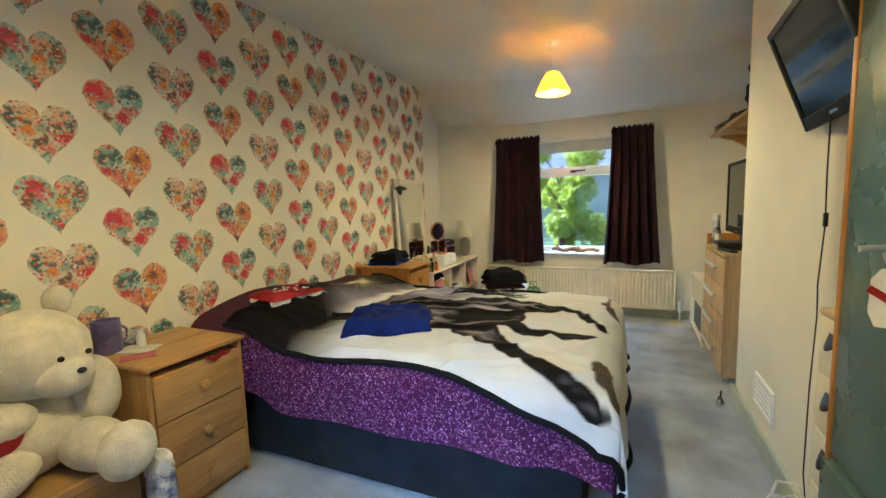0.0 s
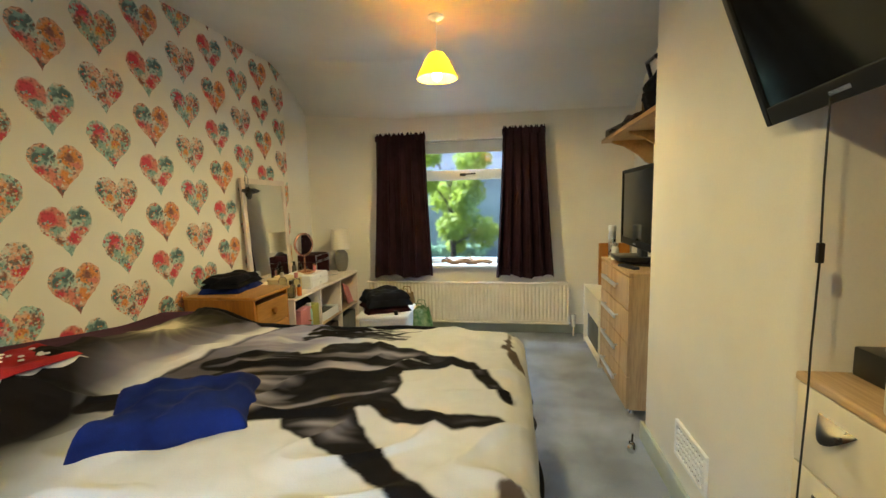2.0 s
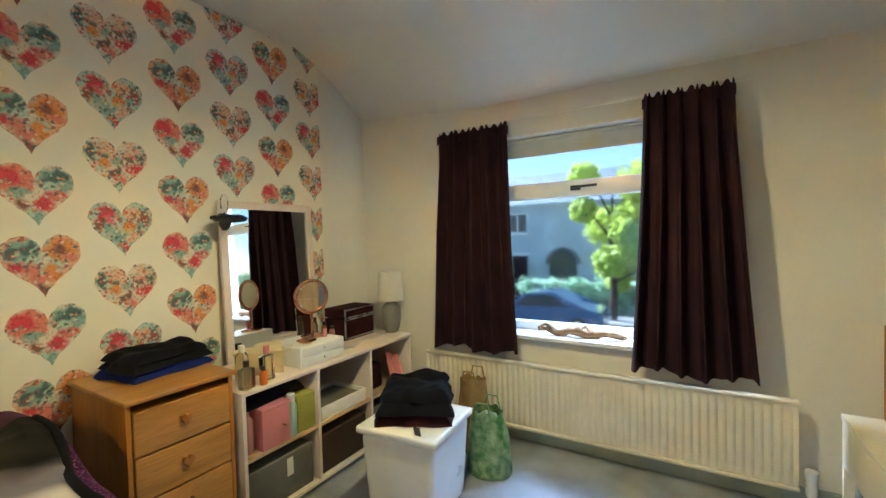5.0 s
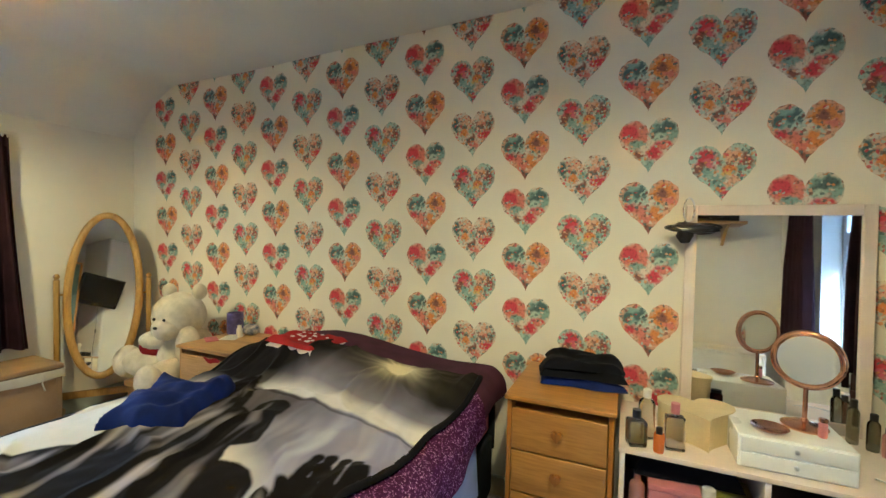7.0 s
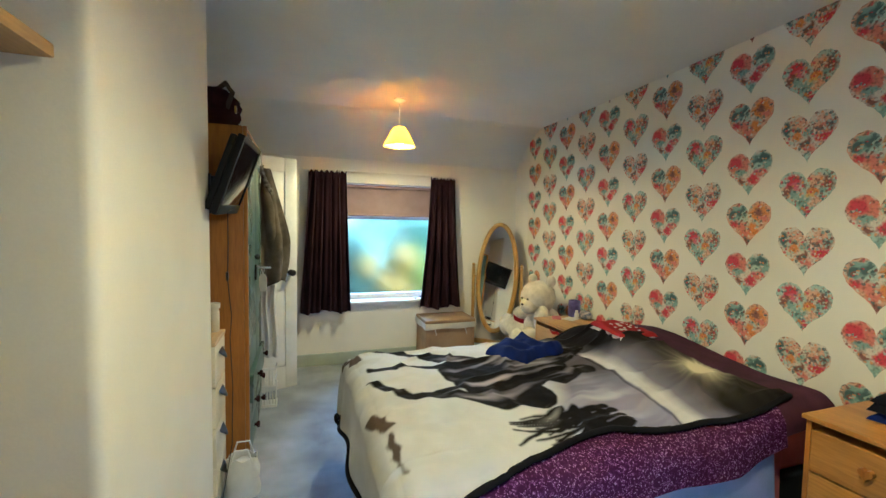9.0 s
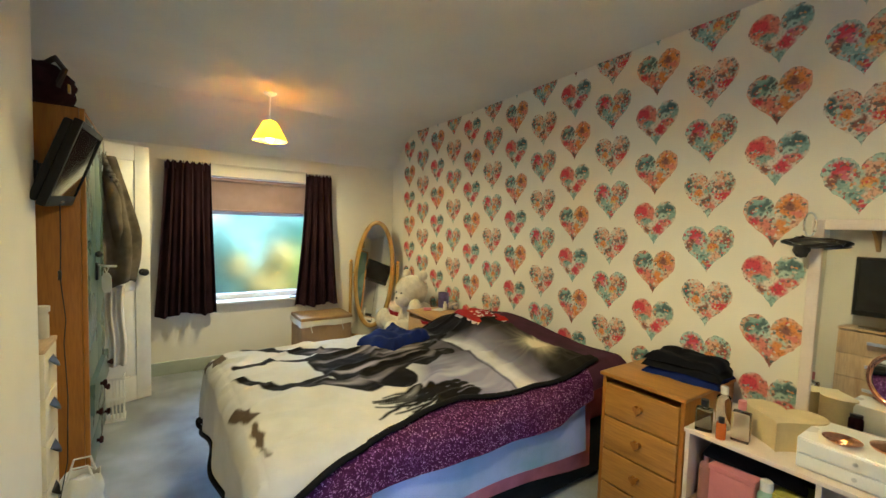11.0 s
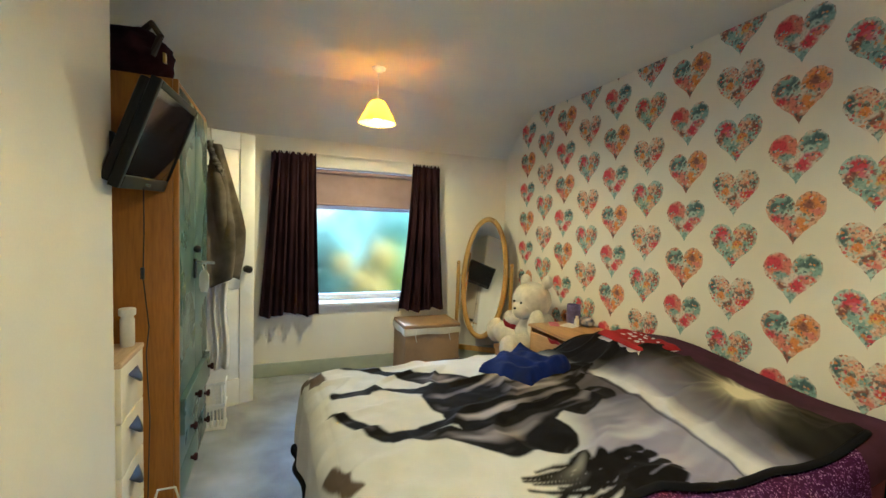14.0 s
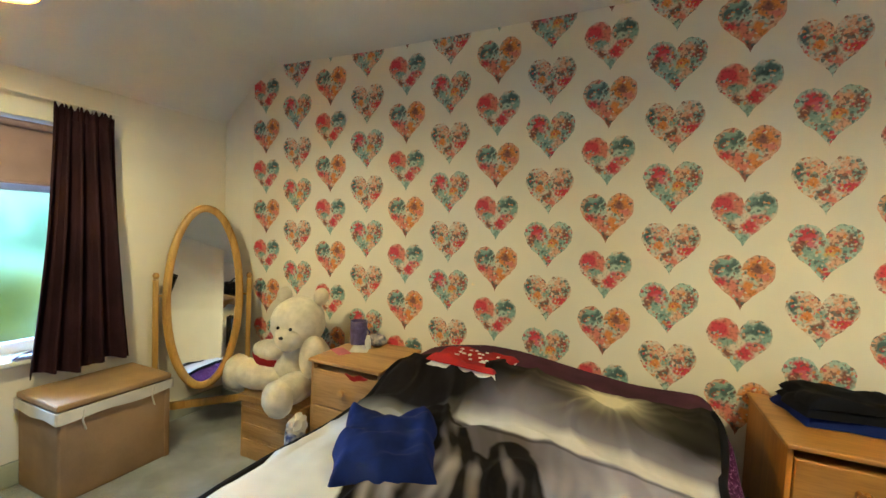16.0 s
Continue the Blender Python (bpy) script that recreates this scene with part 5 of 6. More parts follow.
part("shade", lathe(prof + [(r - 0.003, z) for r, z in reversed(prof)], 32, close=False), M_LAMPW, tl)
part("holder", tube([(0, 0, 0.22), (0, 0, 0.30)], 0.008), M_UPVC, tl)
bm = tube([(-1.56, 3.93, SZ + 0.005), (-1.52, 3.99, SZ + 0.005), (-1.56, 4.06, SZ + 0.005), (-1.60, 4.14, SZ + 0.005), (-1.55, 4.22, SZ + 0.005), (-1.57, 4.33, SZ + 0.005), (-1.66, 4.36, SZ + 0.005)], 0.0035)
single("cable", bm, M_UPVC, "thin pale cable lying along the shelf unit", "cable")
for i, (x, y, hgt) in enumerate(((-1.80, 4.02, 0.13), (-1.76, 4.045, 0.10), (-1.84, 3.98, 0.16))):
    bottle("spray_bottle", x, y, SZ, 0.018, hgt, (M_SMOKE, M_ROSEPL, M_SMOKE)[i], M_BLACK, "small dark toiletry bottle by the vanity case", 0.5)

# white tub with clothes, and bags by the radiator
tub = thing("storage_tub", "white plastic storage tub", "tub", (-0.935, 3.78, 0), 4)
bm = box(-0.19, 0.19, -0.19, 0.19, 0, 0.385, 0.03, 4)
for v in bm.verts:
    k = 0.88 + 0.12 * v.co.z / 0.385
    v.co.x, v.co.y = v.co.x * k, v.co.y * k
part("body", bm, M_UPVC, tub)
part("lid", box(-0.205, 0.205, -0.205, 0.205, 0.386, 0.42, 0.012, 3), M_UPVC, tub)
folded("clothes_pile", -0.97, 3.83, 0.42, 0.36, 0.38, 0.15, 30, (M_PLUMCLOTH, M_NAVY, M_NAVY), "heap of dark clothes with a plum one underneath on the tub", "clothing", 31, 3)
bm = sheet(lambda u, v: (-0.83 + 0.03 * u, 3.63 + 0.05 * v - 0.02, 0.46 - 0.17 * v), 4, 8, 0.006)
single("belt", bm, M_BLACK, "black strap hanging from the clothes heap", "belt", angle=80)


def sack(name, cx, cy, r, h, material, label, seed, top=0.7):
    bm = sheet(lambda u, v: (cx + r * (1 - (1 - top) * v * v) * math.cos(2 * math.pi * u) * (1 + 0.10 * noise.noise(Vector((u * 6, v * 4, seed)))),
                             cy + r * 0.8 * (1 - (1 - top) * v * v) * math.sin(2 * math.pi * u) * (1 + 0.10 * noise.noise(Vector((u * 6, v * 4, seed + 3)))),
                             0.004 + h * v + 0.03 * v * noise.noise(Vector((math.cos(6.28 * u) * 2, math.sin(6.28 * u) * 2, seed)))), 48, 20, 0.003)
    b = thing(name, label, "bag")
    part("bag_body", bm, material, b, angle=80)
    part("contents", blob(cx, cy, h * 0.80, r * top * 0.8, r * top * 0.66, h * 0.16, 3, 0.4, 3, seed), material, b)
    for s in (-1, 1):
        part("handle", tube([(cx - 0.05, cy + s * r * 0.5, h * 0.95), (cx - 0.03, cy + s * r * 0.55, h + 0.06), (cx + 0.03, cy + s * r * 0.55, h + 0.06), (cx + 0.05, cy + s * r * 0.5, h * 0.95)], 0.005), material, b)


sack("shopping_bag", -0.755, 4.19, 0.125, 0.33, M_GREENBAG, "green leaf-print shopping bag on the carpet by the radiator", 3)
sack("paper_bag", -0.93, 4.37, 0.11, 0.42, M_BROWNBAG, "brown paper carrier bag against the radiator", 7)

# driftwood on the front sill
M_DRIFT = wood("weathered_brown_wood", (0.30, 0.17, 0.08), (0.13, 0.07, 0.035), axis="X", rough=0.7)
drift = thing("driftwood", "gnarled piece of brown driftwood lying on the window sill", "ornament")
rnd = random.Random(9)
pts = [(-0.62 + 0.50 * k / 20, YN + 0.04 + 0.014 * math.sin(k * 1.1), 0.690 + 0.010 * math.sin(k * 0.9)) for k in range(21)]
part("stem", tube(pts, [0.010 + 0.018 * math.sin(math.pi * (k + 1) / 22) * rnd.uniform(0.65, 1.15) for k in range(21)], 10), M_DRIFT, drift, angle=80)
for x, dx, dy, h in ((-0.52, -0.09, -0.04, 0.045), (-0.42, 0.10, -0.05, 0.035), (-0.30, -0.07, 0.03, 0.04), (-0.24, 0.13, -0.03, 0.018)):
    part("branch", tube([(x, YN + 0.04, 0.69), (x + dx * 0.5, YN + 0.04 + dy * 0.7, 0.69 + h), (x + dx, YN + 0.04 + dy, 0.685 + h * 0.5)], [0.017, 0.011, 0.005], 8), M_DRIFT, drift, angle=80)
bm = sheet(lambda u, v: (-0.78 - 0.16 * u, YS - 0.02 + 0.07 * v, BW[2] + 0.012 + 0.03 * math.sin(u * 3) * v), 12, 5, 0.004)
single("purple_scarf", bm, M_VIOLET, "small folded violet cloth on the back window sill", "cloth", angle=80)

# ---- east side: alcove by the front window ----
ok = thing("oak_drawers", "light oak-effect chest with four drawers and steel bar handles", "chest of drawers")
OX0, OX1, OY0, OY1, OH = 0.72, 1.14, 3.01, 3.73, 0.86
part("side_panel", box(OX0 + 0.018, OX1, OY0, OY0 + 0.018, 0.05, OH - 0.018, 0.002), M_OAK, ok)
part("side_panel", box(OX0 + 0.018, OX1, OY1 - 0.018, OY1, 0.05, OH - 0.018, 0.002), M_OAK, ok)
part("top", box(OX0 - 0.002, OX1, OY0 - 0.004, OY1 + 0.004, OH - 0.018, OH, 0.003), M_OAK, ok)
part("bottom", box(OX0 + 0.018, OX1, OY0 + 0.018, OY1 - 0.018, 0.05, 0.068, 0), M_OAK, ok)
part("back_panel", box(OX1 - 0.006, OX1, OY0 + 0.018, OY1 - 0.018, 0.068, OH - 0.018, 0), M_OAK, ok)
for k in range(4):
    a = 0.055 + k * 0.195
    d = part("drawer", box(OX0, OX0 + 0.30, OY0 + 0.003, OY1 - 0.003, a, a + 0.191, 0.002), M_OAK, ok)
    bm = box(OX0 - 0.036, OX0 - 0.022, 3.20, 3.56, a + 0.10, a + 0.126, 0.005, 3)
    part("handle", bm, M_SATIN, d, "brushed steel bar handle")
    for y in (3.24, 3.55):
        part("handle_post", tube([(OX0 - 0.02, y, a + 0.115), (OX0, y, a + 0.115)], 0.005), M_STEEL, d)
for x in (OX0 + 0.04, OX1 - 0.05):
    for y in (OY0 + 0.04, OY1 - 0.04):
        part("castor", lathe([(0.001, 0), (0.022, 0), (0.026, 0.012), (0.02, 0.03), (0.012, 0.05), (0.001, 0.05)], 16, m=pose(x, y, 0)), M_CHROME, ok, "chrome castor")


def television(name, label, m, w, h, depth=0.05, back=0.045):
    """Flat screen whose glass looks along local -x."""
    tv = thing(name, label, "television")
    tv.matrix_world = m
    b = 0.024
    part("back_shell", box(-depth + 0.03, back, -w / 2 + 0.01, w / 2 - 0.01, 0.01, h - 0.01, 0.012, 3), M_TVCASE, tv)
    for nm, q in (("bezel", (-w / 2, -w / 2 + b, 0, h)), ("bezel", (w / 2 - b, w / 2, 0, h))):
        part(nm, box(-depth, -depth + 0.03, *q, 0.005, 3), M_TVCASE, tv)
    part("bezel", box(-depth, -depth + 0.03, -w / 2 + b, w / 2 - b, h - b, h, 0.005, 3), M_TVCASE, tv)
    part("bezel", box(-depth, -depth + 0.03, -w / 2 + b, w / 2 - b, 0, b * 1.9, 0.005, 3), M_TVCASE, tv)
    part("screen", box(-depth + 0.006, -depth + 0.012, -w / 2 + b, w / 2 - b, b * 1.9, h - b, 0), M_SCREEN, tv, "dark glossy screen, switched off")
    part("maker_mark", box(-depth - 0.0012, -depth, -0.03, 0.03, 0.017, 0.026, 0), M_STEEL, tv)
    return tv


tv = television("television", "black flat-screen television, switched off, on the oak chest", pose(0.90, 3.395, 0.965), 0.68, 0.51)
part("stand_neck", box(-0.02, 0.02, -0.05, 0.05, -0.085, 0.02, 0.006), M_BLACK, tv)
bm = lathe([(0.001, 0), (0.15, 0), (0.15, 0.008), (0.06, 0.018), (0.001, 0.02)], 36)
for v in bm.verts:
    v.co.x *= 0.72
    v.co.z -= 0.103
part("stand_foot", bm, M_BLACK, tv)
bottle("spray_can", 0.775, 3.655, OH, 0.026, 0.235, M_STEEL, M_UPVC, "silver and white spray can on the oak chest", 0.8, "spray can")
bottle("roll_on", 0.775, 3.575, OH, 0.024, 0.115, M_UPVC, M_STEEL, "white and grey roll-on bottle on the oak chest", 0.7)
single("media_box", box(-0.09, 0.09, -0.13, 0.13, 0, 0.028, 0.005), M_BLACK, "flat black set-top box under the television", "set-top box", (0.83, 3.44 - 0.02, OH + 0.021))
single("remote_control", box(-0.02, 0.02, -0.08, 0.08, 0, 0.016, 0.005, 3), M_BLACK, "black remote control on the oak chest", "remote control", (0.765, 3.20, OH), 20)
low = thing("low_cabinet", "low white open-fronted cabinet by the radiator", "cabinet")
LX0, LX1, LY0, LY1, LH = 0.715, 1.13, 3.76, 4.40, 0.525
part("top", box(LX0 - 0.004, LX1, LY0, LY1, LH - 0.02, LH, 0.003), M_CREAM, low)
part("bottom", box(LX0, LX1, LY0, LY1, 0.03, 0.05, 0.003), M_CREAM, low)
part("side_panel", box(LX0, LX1, LY0, LY0 + 0.018, 0, LH - 0.02, 0.003), M_CREAM, low)
part("side_panel", box(LX0, LX1, LY1 - 0.018, LY1, 0, LH - 0.02, 0.003), M_CREAM, low)
part("back_panel", box(LX1 - 0.006, LX1, LY0 + 0.018, LY1 - 0.018, 0.05, LH - 0.02, 0), M_CREAM, low)
part("drawer", box(LX0 - 0.002, LX0 + 0.3, LY0 + 0.02, LY1 - 0.02, 0.32, LH - 0.024, 0.003), M_CREAM, low)
part("inner_box", box(LX0 + 0.03, LX1 - 0.05, LY0 + 0.03, LY1 - 0.03, 0.05, 0.27, 0.006), M_GREYBOX, low, "dark grey box inside")
wb = thing("wooden_tray", "orange-brown wooden tray standing upright on the low cabinet", "tray", (0.83, 4.375, LH), 0)
part("board", box(0, 0.26, 0, 0.016, 0, 0.37, 0.008, 3), M_AMBER, wb)
part("rim", box(0, 0.26, -0.022, -0.001, 0.0, 0.022, 0.005), M_AMBER, wb)
part("rim", box(0, 0.022, -0.022, -0.001, 0.023, 0.37, 0.005), M_AMBER, wb)

shelf = thing("wall_shelf", "pine wall shelf on shaped wooden brackets in the alcove", "shelf")
part("board", box(0.81, XE, CH[2] + 0.01, 4.26, 1.735, 1.762, 0.004), M_PINE, shelf)
for y in (3.12, 3.62, 4.10):
    pts = [(XE - 0.002, 1.733), (0.86, 1.733), (0.87, 1.715), (0.95, 1.69), (1.06, 1.62), (1.12, 1.56), (XE - 0.002, 1.54)]
    part("bracket", outline(pts, 0.028, "y", y), M_PINE, shelf)
bg = thing("holdall", "black holdall slumped on the wall shelf", "bag")
part("body", blob(1.0, 3.24, 1.762 + 0.14, 0.15, 0.28, 0.145, 4, 0.18, 3, 2), M_NAVY, bg, angle=180)
part("strap", tube([(0.93, 3.05, 1.95), (0.86, 3.12, 2.06), (0.86, 3.28, 2.07), (0.93, 3.38, 1.96)], 0.012), M_BLACK, bg)
single("cardboard_box", box(-0.06, 0.06, -0.05, 0.05, 0, 0.15, 0.003), M_BROWNBAG, "small pale box standing on the wall shelf", "box", (1.02, 3.66, 1.842))
folded("folded_jumper", 0.96, 3.63, 1.763, 0.26, 0.30, 0.079, 0, M_DARK, "dark brown folded jumper on the wall shelf", "clothing", 41, 2)
bb = thing("black_case", "flat black case at the end of the wall shelf", "case", (0.965, 4.02, 1.763), 6)
part("body", box(-0.12, 0.12, -0.19, 0.19, 0, 0.07, 0.015, 3), M_BLACK, bb)
part("handle", tube([(-0.12, -0.05, 0.035), (-0.145, -0.04, 0.035), (-0.145, 0.04, 0.035), (-0.12, 0.05, 0.035)], 0.006), M_BLACK, bb)

# vent on the chimney breast
vent = thing("air_vent", "white plastic air vent grille on the chimney breast", "vent")
VX = CH[0]
part("backing", box(VX - 0.003, VX, 2.085, 2.355, 0.205, 0.345, 0), M_GREYBOX, vent)
for b in ((2.08, 2.36, 0.335, 0.352), (2.08, 2.36, 0.198, 0.215), (2.08, 2.10, 0.215, 0.335), (2.34, 2.36, 0.215, 0.335)):
    part("frame", box(VX - 0.014, VX, *b, 0.004), M_UPVC, vent)
for i in range(1, 5):
    z = 0.215 + 0.024 * i
    part("bar", box(VX - 0.012, VX - 0.003, 2.10, 2.34, z - 0.004, z + 0.004, 0.001), M_UPVC, vent)
for i in range(1, 9):
    y = 2.10 + 0.0267 * i
    part("bar", box(VX - 0.010, VX - 0.003, y - 0.004, y + 0.004, 0.215, 0.335, 0.001), M_UPVC, vent)

# wall television on its bracket
low_a, low_b = Vector((0.712, 1.780, 1.452)), Vector((0.692, 1.245, 1.470))
top_a = Vector((0.588, 1.775, 1.800))
yy = (low_a - low_b).normalized()
zz = (top_a - low_a)
zz = (zz - yy * zz.dot(yy)).normalized()
xx = yy.cross(zz)
m = Matrix((xx, yy, zz)).transposed().to_4x4()
m.translation = (low_a + low_b) / 2 + xx * 0.05
wt2 = television("wall_television", "small black television tilted down on a wall bracket, switched off", m, 0.535, 0.372, 0.05, 0.012)
br = thing("tv_bracket", "black steel wall bracket holding the small television", "bracket")
part("wall_plate", box(CH[0] - 0.008, CH[0], 1.665, 1.70, 1.54, 1.64, 0.002), M_BLACK, br)
part("mount_plate", box(0.69, CH[0] - 0.009, 1.45, 1.69, 1.55, 1.63, 0.004), M_BLACK, br)
pts = [(0.70, 1.5455, 1.53), (0.700, 1.545, 1.3), (0.704, 1.5455, 1.14), (0.690, 1.53, 0.95), (0.697, 1.54, 0.85), (0.688, 1.535, 0.6), (0.692, 1.55, 0.3), (0.735, 1.60, 0.02), (0.735, 1.63, 0.008)]
single("tv_cable", tube(pts, 0.0022), M_BLACK, "black cable hanging down from the small television", "cable")
single("cable_switch", box(-0.006, 0.006, -0.006, 0.006, -0.022, 0.022, 0.003), M_BLACK, "small inline switch on the hanging cable", "switch", (0.705, 1.548, 1.155))

cs = thing("loose_castor", "small black and chrome castor lying by the chimney breast", "castor", (0.66, 2.66, 0), 30)
part("wheel", lathe([(0.001, -0.012), (0.02, -0.012), (0.025, -0.008), (0.025, 0.008), (0.02, 0.012), (0.001, 0.012)], 20, m=pose(0, 0, 0.025, 90)), M_CHROME, cs)
part("fork", tube([(0, -0.016, 0.025), (0, -0.016, 0.055), (0, 0, 0.062), (0, 0.016, 0.055), (0, 0.016, 0.025)], 0.004), M_BLACK, cs)
part("stem", tube([(0, 0, 0.06), (0.004, 0.002, 0.10)], 0.005), M_BLACK, cs)

# white drawer unit between chimney breast and wardrobe
wd = thing("narrow_chest", "narrow white drawer unit with dark shell handles", "chest of drawers")
WX0, WX1, WY0, WY1, WH = 0.745, 1.14, 1.385, 1.652, 0.855
part("body", box(WX0 + 0.018, WX1, WY0, WY1, 0, WH - 0.02, 0.003), M_CREAM, wd)
part("top", box(WX0 - 0.004, WX1, WY0 - 0.004, WY1 + 0.004, WH - 0.022, WH, 0.008, 3), M_BEECH, wd, "pale wooden top board")
for k in range(4):
    a = 0.04 + 0.199 * k
    d = part("drawer", box(WX0, WX0 + 0.02, WY0 + 0.004, WY1 - 0.004, a, a + 0.194, 0.003), M_CREAM, wd)
    bm = sheet(lambda u, v: (WX0 - 0.03 * math.sin(math.pi * v * 0.5) * math.sin(math.pi * u) - 0.001, WY0 + 0.08 + 0.11 * u, a + 0.15 - 0.045 * v * math.sin(math.pi * u)), 14, 6, 0.002)
    part("shell_handle", bm, M_BLACK, d, "dark cup handle", 80)
bottle("cream_tube", 0.785, 1.43, WH, 0.024, 0.15, M_LINEN, M_LINEN, "tall cream tube standing on the white drawers", 0.95, "tube")
single("black_box", box(-0.07, 0.07, -0.08, 0.08, 0, 0.07, 0.006), M_BLACK, "small black electronic box on the white drawers", "box", (0.92, 1.56, WH))
sack("bin_bag", 0.652, 1.50, 0.085, 0.20, M_WHITECLOTH, "small white plastic bag on the floor by the drawers", 12, 0.85)

# wardrobe
wr = thing("wardrobe", "tall wardrobe with amber wooden sides and dark teal painted front", "wardrobe")
GX, GY0, GY1, GH = 0.645, 0.455, 1.27, 1.95
part("side_panel", box(GX + 0.018, XE - 0.03, GY1 - 0.02, GY1, 0, GH, 0.003), M_AMBER, wr, "amber veneered side panel")
part("side_panel", box(GX + 0.018, XE - 0.03, GY0, GY0 + 0.02, 0, GH, 0.003), M_AMBER, wr, "amber veneered side panel")
part("edge_strip", box(GX - 0.004, GX + 0.017, GY1 - 0.022, GY1, 0, GH, 0.003), M_AMBER, wr, "amber edge strip")
part("top", box(GX, XE - 0.03, GY0 + 0.02, GY1 - 0.022, GH - 0.02, GH, 0.003), M_AMBER, wr)
part("back_panel", box(XE - 0.036, XE - 0.03, GY0 + 0.02, GY1 - 0.02, 0, GH - 0.02, 0), M_AMBER, wr)
mid = (GY0 + GY1) / 2
part("plinth", box(GX + 0.03, GX + 0.05, GY0 + 0.02, GY1 - 0.022, 0, 0.04, 0), M_TEAL, wr)
for a, b in ((GY0 + 0.002, mid - 0.002), (mid + 0.002, GY1 - 0.024)):
    d = part("door", box(GX - 0.002, GX + 0.018, a, b, 0.545, GH - 0.022, 0.004), M_TEAL, wr, "dark teal painted door")
for k in range(3):
    a = 0.045 + 0.165 * k
    out = 0.02 if k == 2 else 0.0
    d = part("drawer", box(GX - 0.002 - out, GX + 0.25, GY0 + 0.022, GY1 - 0.026, a, a + 0.16, 0.004), M_TEAL, wr, "dark teal painted drawer")
    for y in (0.56, 0.99):
        bm = lathe([(0.001, 0), (0.009, 0), (0.009, 0.01), (0.02, 0.018), (0.018, 0.03), (0.001, 0.033)], 16, m=pose(GX - 0.002 - out, y, a + 0.09, 0, -90, 0))
        part("knob", bm, M_PLUMCLOTH, d, "dark turned wooden knob")
hd = part("handle_plate", box(GX - 0.014, GX - 0.002, 0.855, 0.915, 1.05, 1.15, 0.003), M_BLACK, wr, "black handle plate")
part("lever", tube([(GX - 0.014, 0.885, 1.135), (0.615, 0.915, 1.135), (0.59, 0.925, 1.133), (0.545, 0.925, 1.130)], 0.007), M_SATIN, hd, "satin steel lever")
tag = thing("door_hanger", "white card hanger with a red stripe hung on the wardrobe handle", "tag", (0.592, 0.925, 1.050), 65)
pts = [(-0.016, -0.072), (0.016, -0.072), (0.026, -0.045), (0.025, 0.02), (0.012, 0.042), (-0.012, 0.042), (-0.025, 0.02), (-0.026, -0.045)]
part("card", outline(pts, 0.004, "x", -0.002), M_WHITECLOTH, tag)
part("stripe", box(-0.0045, -0.0022, -0.024, 0.024, -0.02, -0.006, 0, m=pose(0, 0, 0, 35, 0, 0)), M_RED, tag, "red diagonal stripe")
part("string", tube([(0, 0, 0.04), (0.0, 0.01, 0.07), (0, 0, 0.086), (0, -0.01, 0.07), (0, 0, 0.04)], 0.003), M_WHITECLOTH, tag)
part("key_knob", blob(GX - 0.018, 0.895, 1.20, 0.020, 0.026, 0.020, 2), M_BLACK, wr, "black turned knob")
bk = thing("rucksack", "dark brown leather rucksack lying on the wardrobe", "bag")
part("body", blob(0.86, 1.10, GH + 0.115, 0.17, 0.15, 0.115, 4, 0.16, 3, 8), M_PLUMCLOTH, bk, angle=180)
part("strap", tube([(0.75, 1.20, GH + 0.10), (0.72, 1.20, GH + 0.19), (0.76, 1.16, GH + 0.25), (0.82, 1.10, GH + 0.22)], 0.014), M_DARK, bk)
part("buckle", box(0.70, 0.71, 1.18, 1.21, GH + 0.08, GH + 0.12, 0.003), M_BRASS, bk, "small brass buckle")
single("wardrobe_bag", blob(0.84, 0.74, GH + 0.06, 0.14, 0.16, 0.06, 4, 0.25, 3, 14), M_NAVY, "dark soft bag lying flat on the wardrobe", "bag", angle=180)

# coat, towel and basket hanging at the end of the wardrobe
hk = thing("coat_hook", "small metal over-door hook", "hook")
part("hook", tube([(0.66, 0.135, 1.965), (0.662, 0.18, 1.965), (0.655, 0.185, 1.86), (0.645, 0.23, 1.83), (0.64, 0.235, 1.87)], 0.005), M_CHROME, hk)
part("hook_back", tube([(0.66, 0.135, 1.965), (0.668, 0.115, 1.965), (0.672, 0.112, 1.9)], 0.005), M_CHROME, hk)


def coat_fn(u, v):
    a = math.pi * (1.15 * u - 0.08)
    w = 0.035 + 0.115 * min(1, v * 1.6) - 0.02 * max(0, v - 0.8) * 5
    f = 1 + 0.22 * math.sin(u * 19 + 2 * v) * min(1, v * 2)
    return (0.615 - 0.06 * v * (1 - v) - w * math.cos(a) * f * 0.9, 0.245 + 0.11 * math.sin(a) * f * (0.4 + 0.6 * min(1, v * 1.5)), 1.84 - 0.90 * v + 0.03 * math.sin(u * 8) * v)


ct = thing("coat", "grey-brown coat with a fur-trimmed hood hanging from the door", "coat")
part("coat_body", sheet(coat_fn, 60, 36, 0.006), M_GREYCOAT, ct, angle=180)
bm = tube([(0.635, 0.29, 1.70), (0.60, 0.31, 1.55), (0.57, 0.31, 1.35), (0.55, 0.30, 1.15), (0.545, 0.29, 1.02)], [0.03, 0.045, 0.05, 0.046, 0.034], 12)
part("sleeve", bm, M_GREYCOAT, ct, angle=180)
bm = None
for k in range(16):
    bm = blob(0.66 - 0.09 * k / 15, 0.27 + 0.05 * math.sin(k / 15 * 3), 1.84 - 0.22 * k / 15, 0.02, 0.025, 0.02, 2, 0.6, 6, k, bm)
part("fur_trim", bm, mat("grey_fur", (0.22, 0.20, 0.17), 0.95, var=0.4, scale=40, bump=0.9), ct, "grey fur trim", 180)
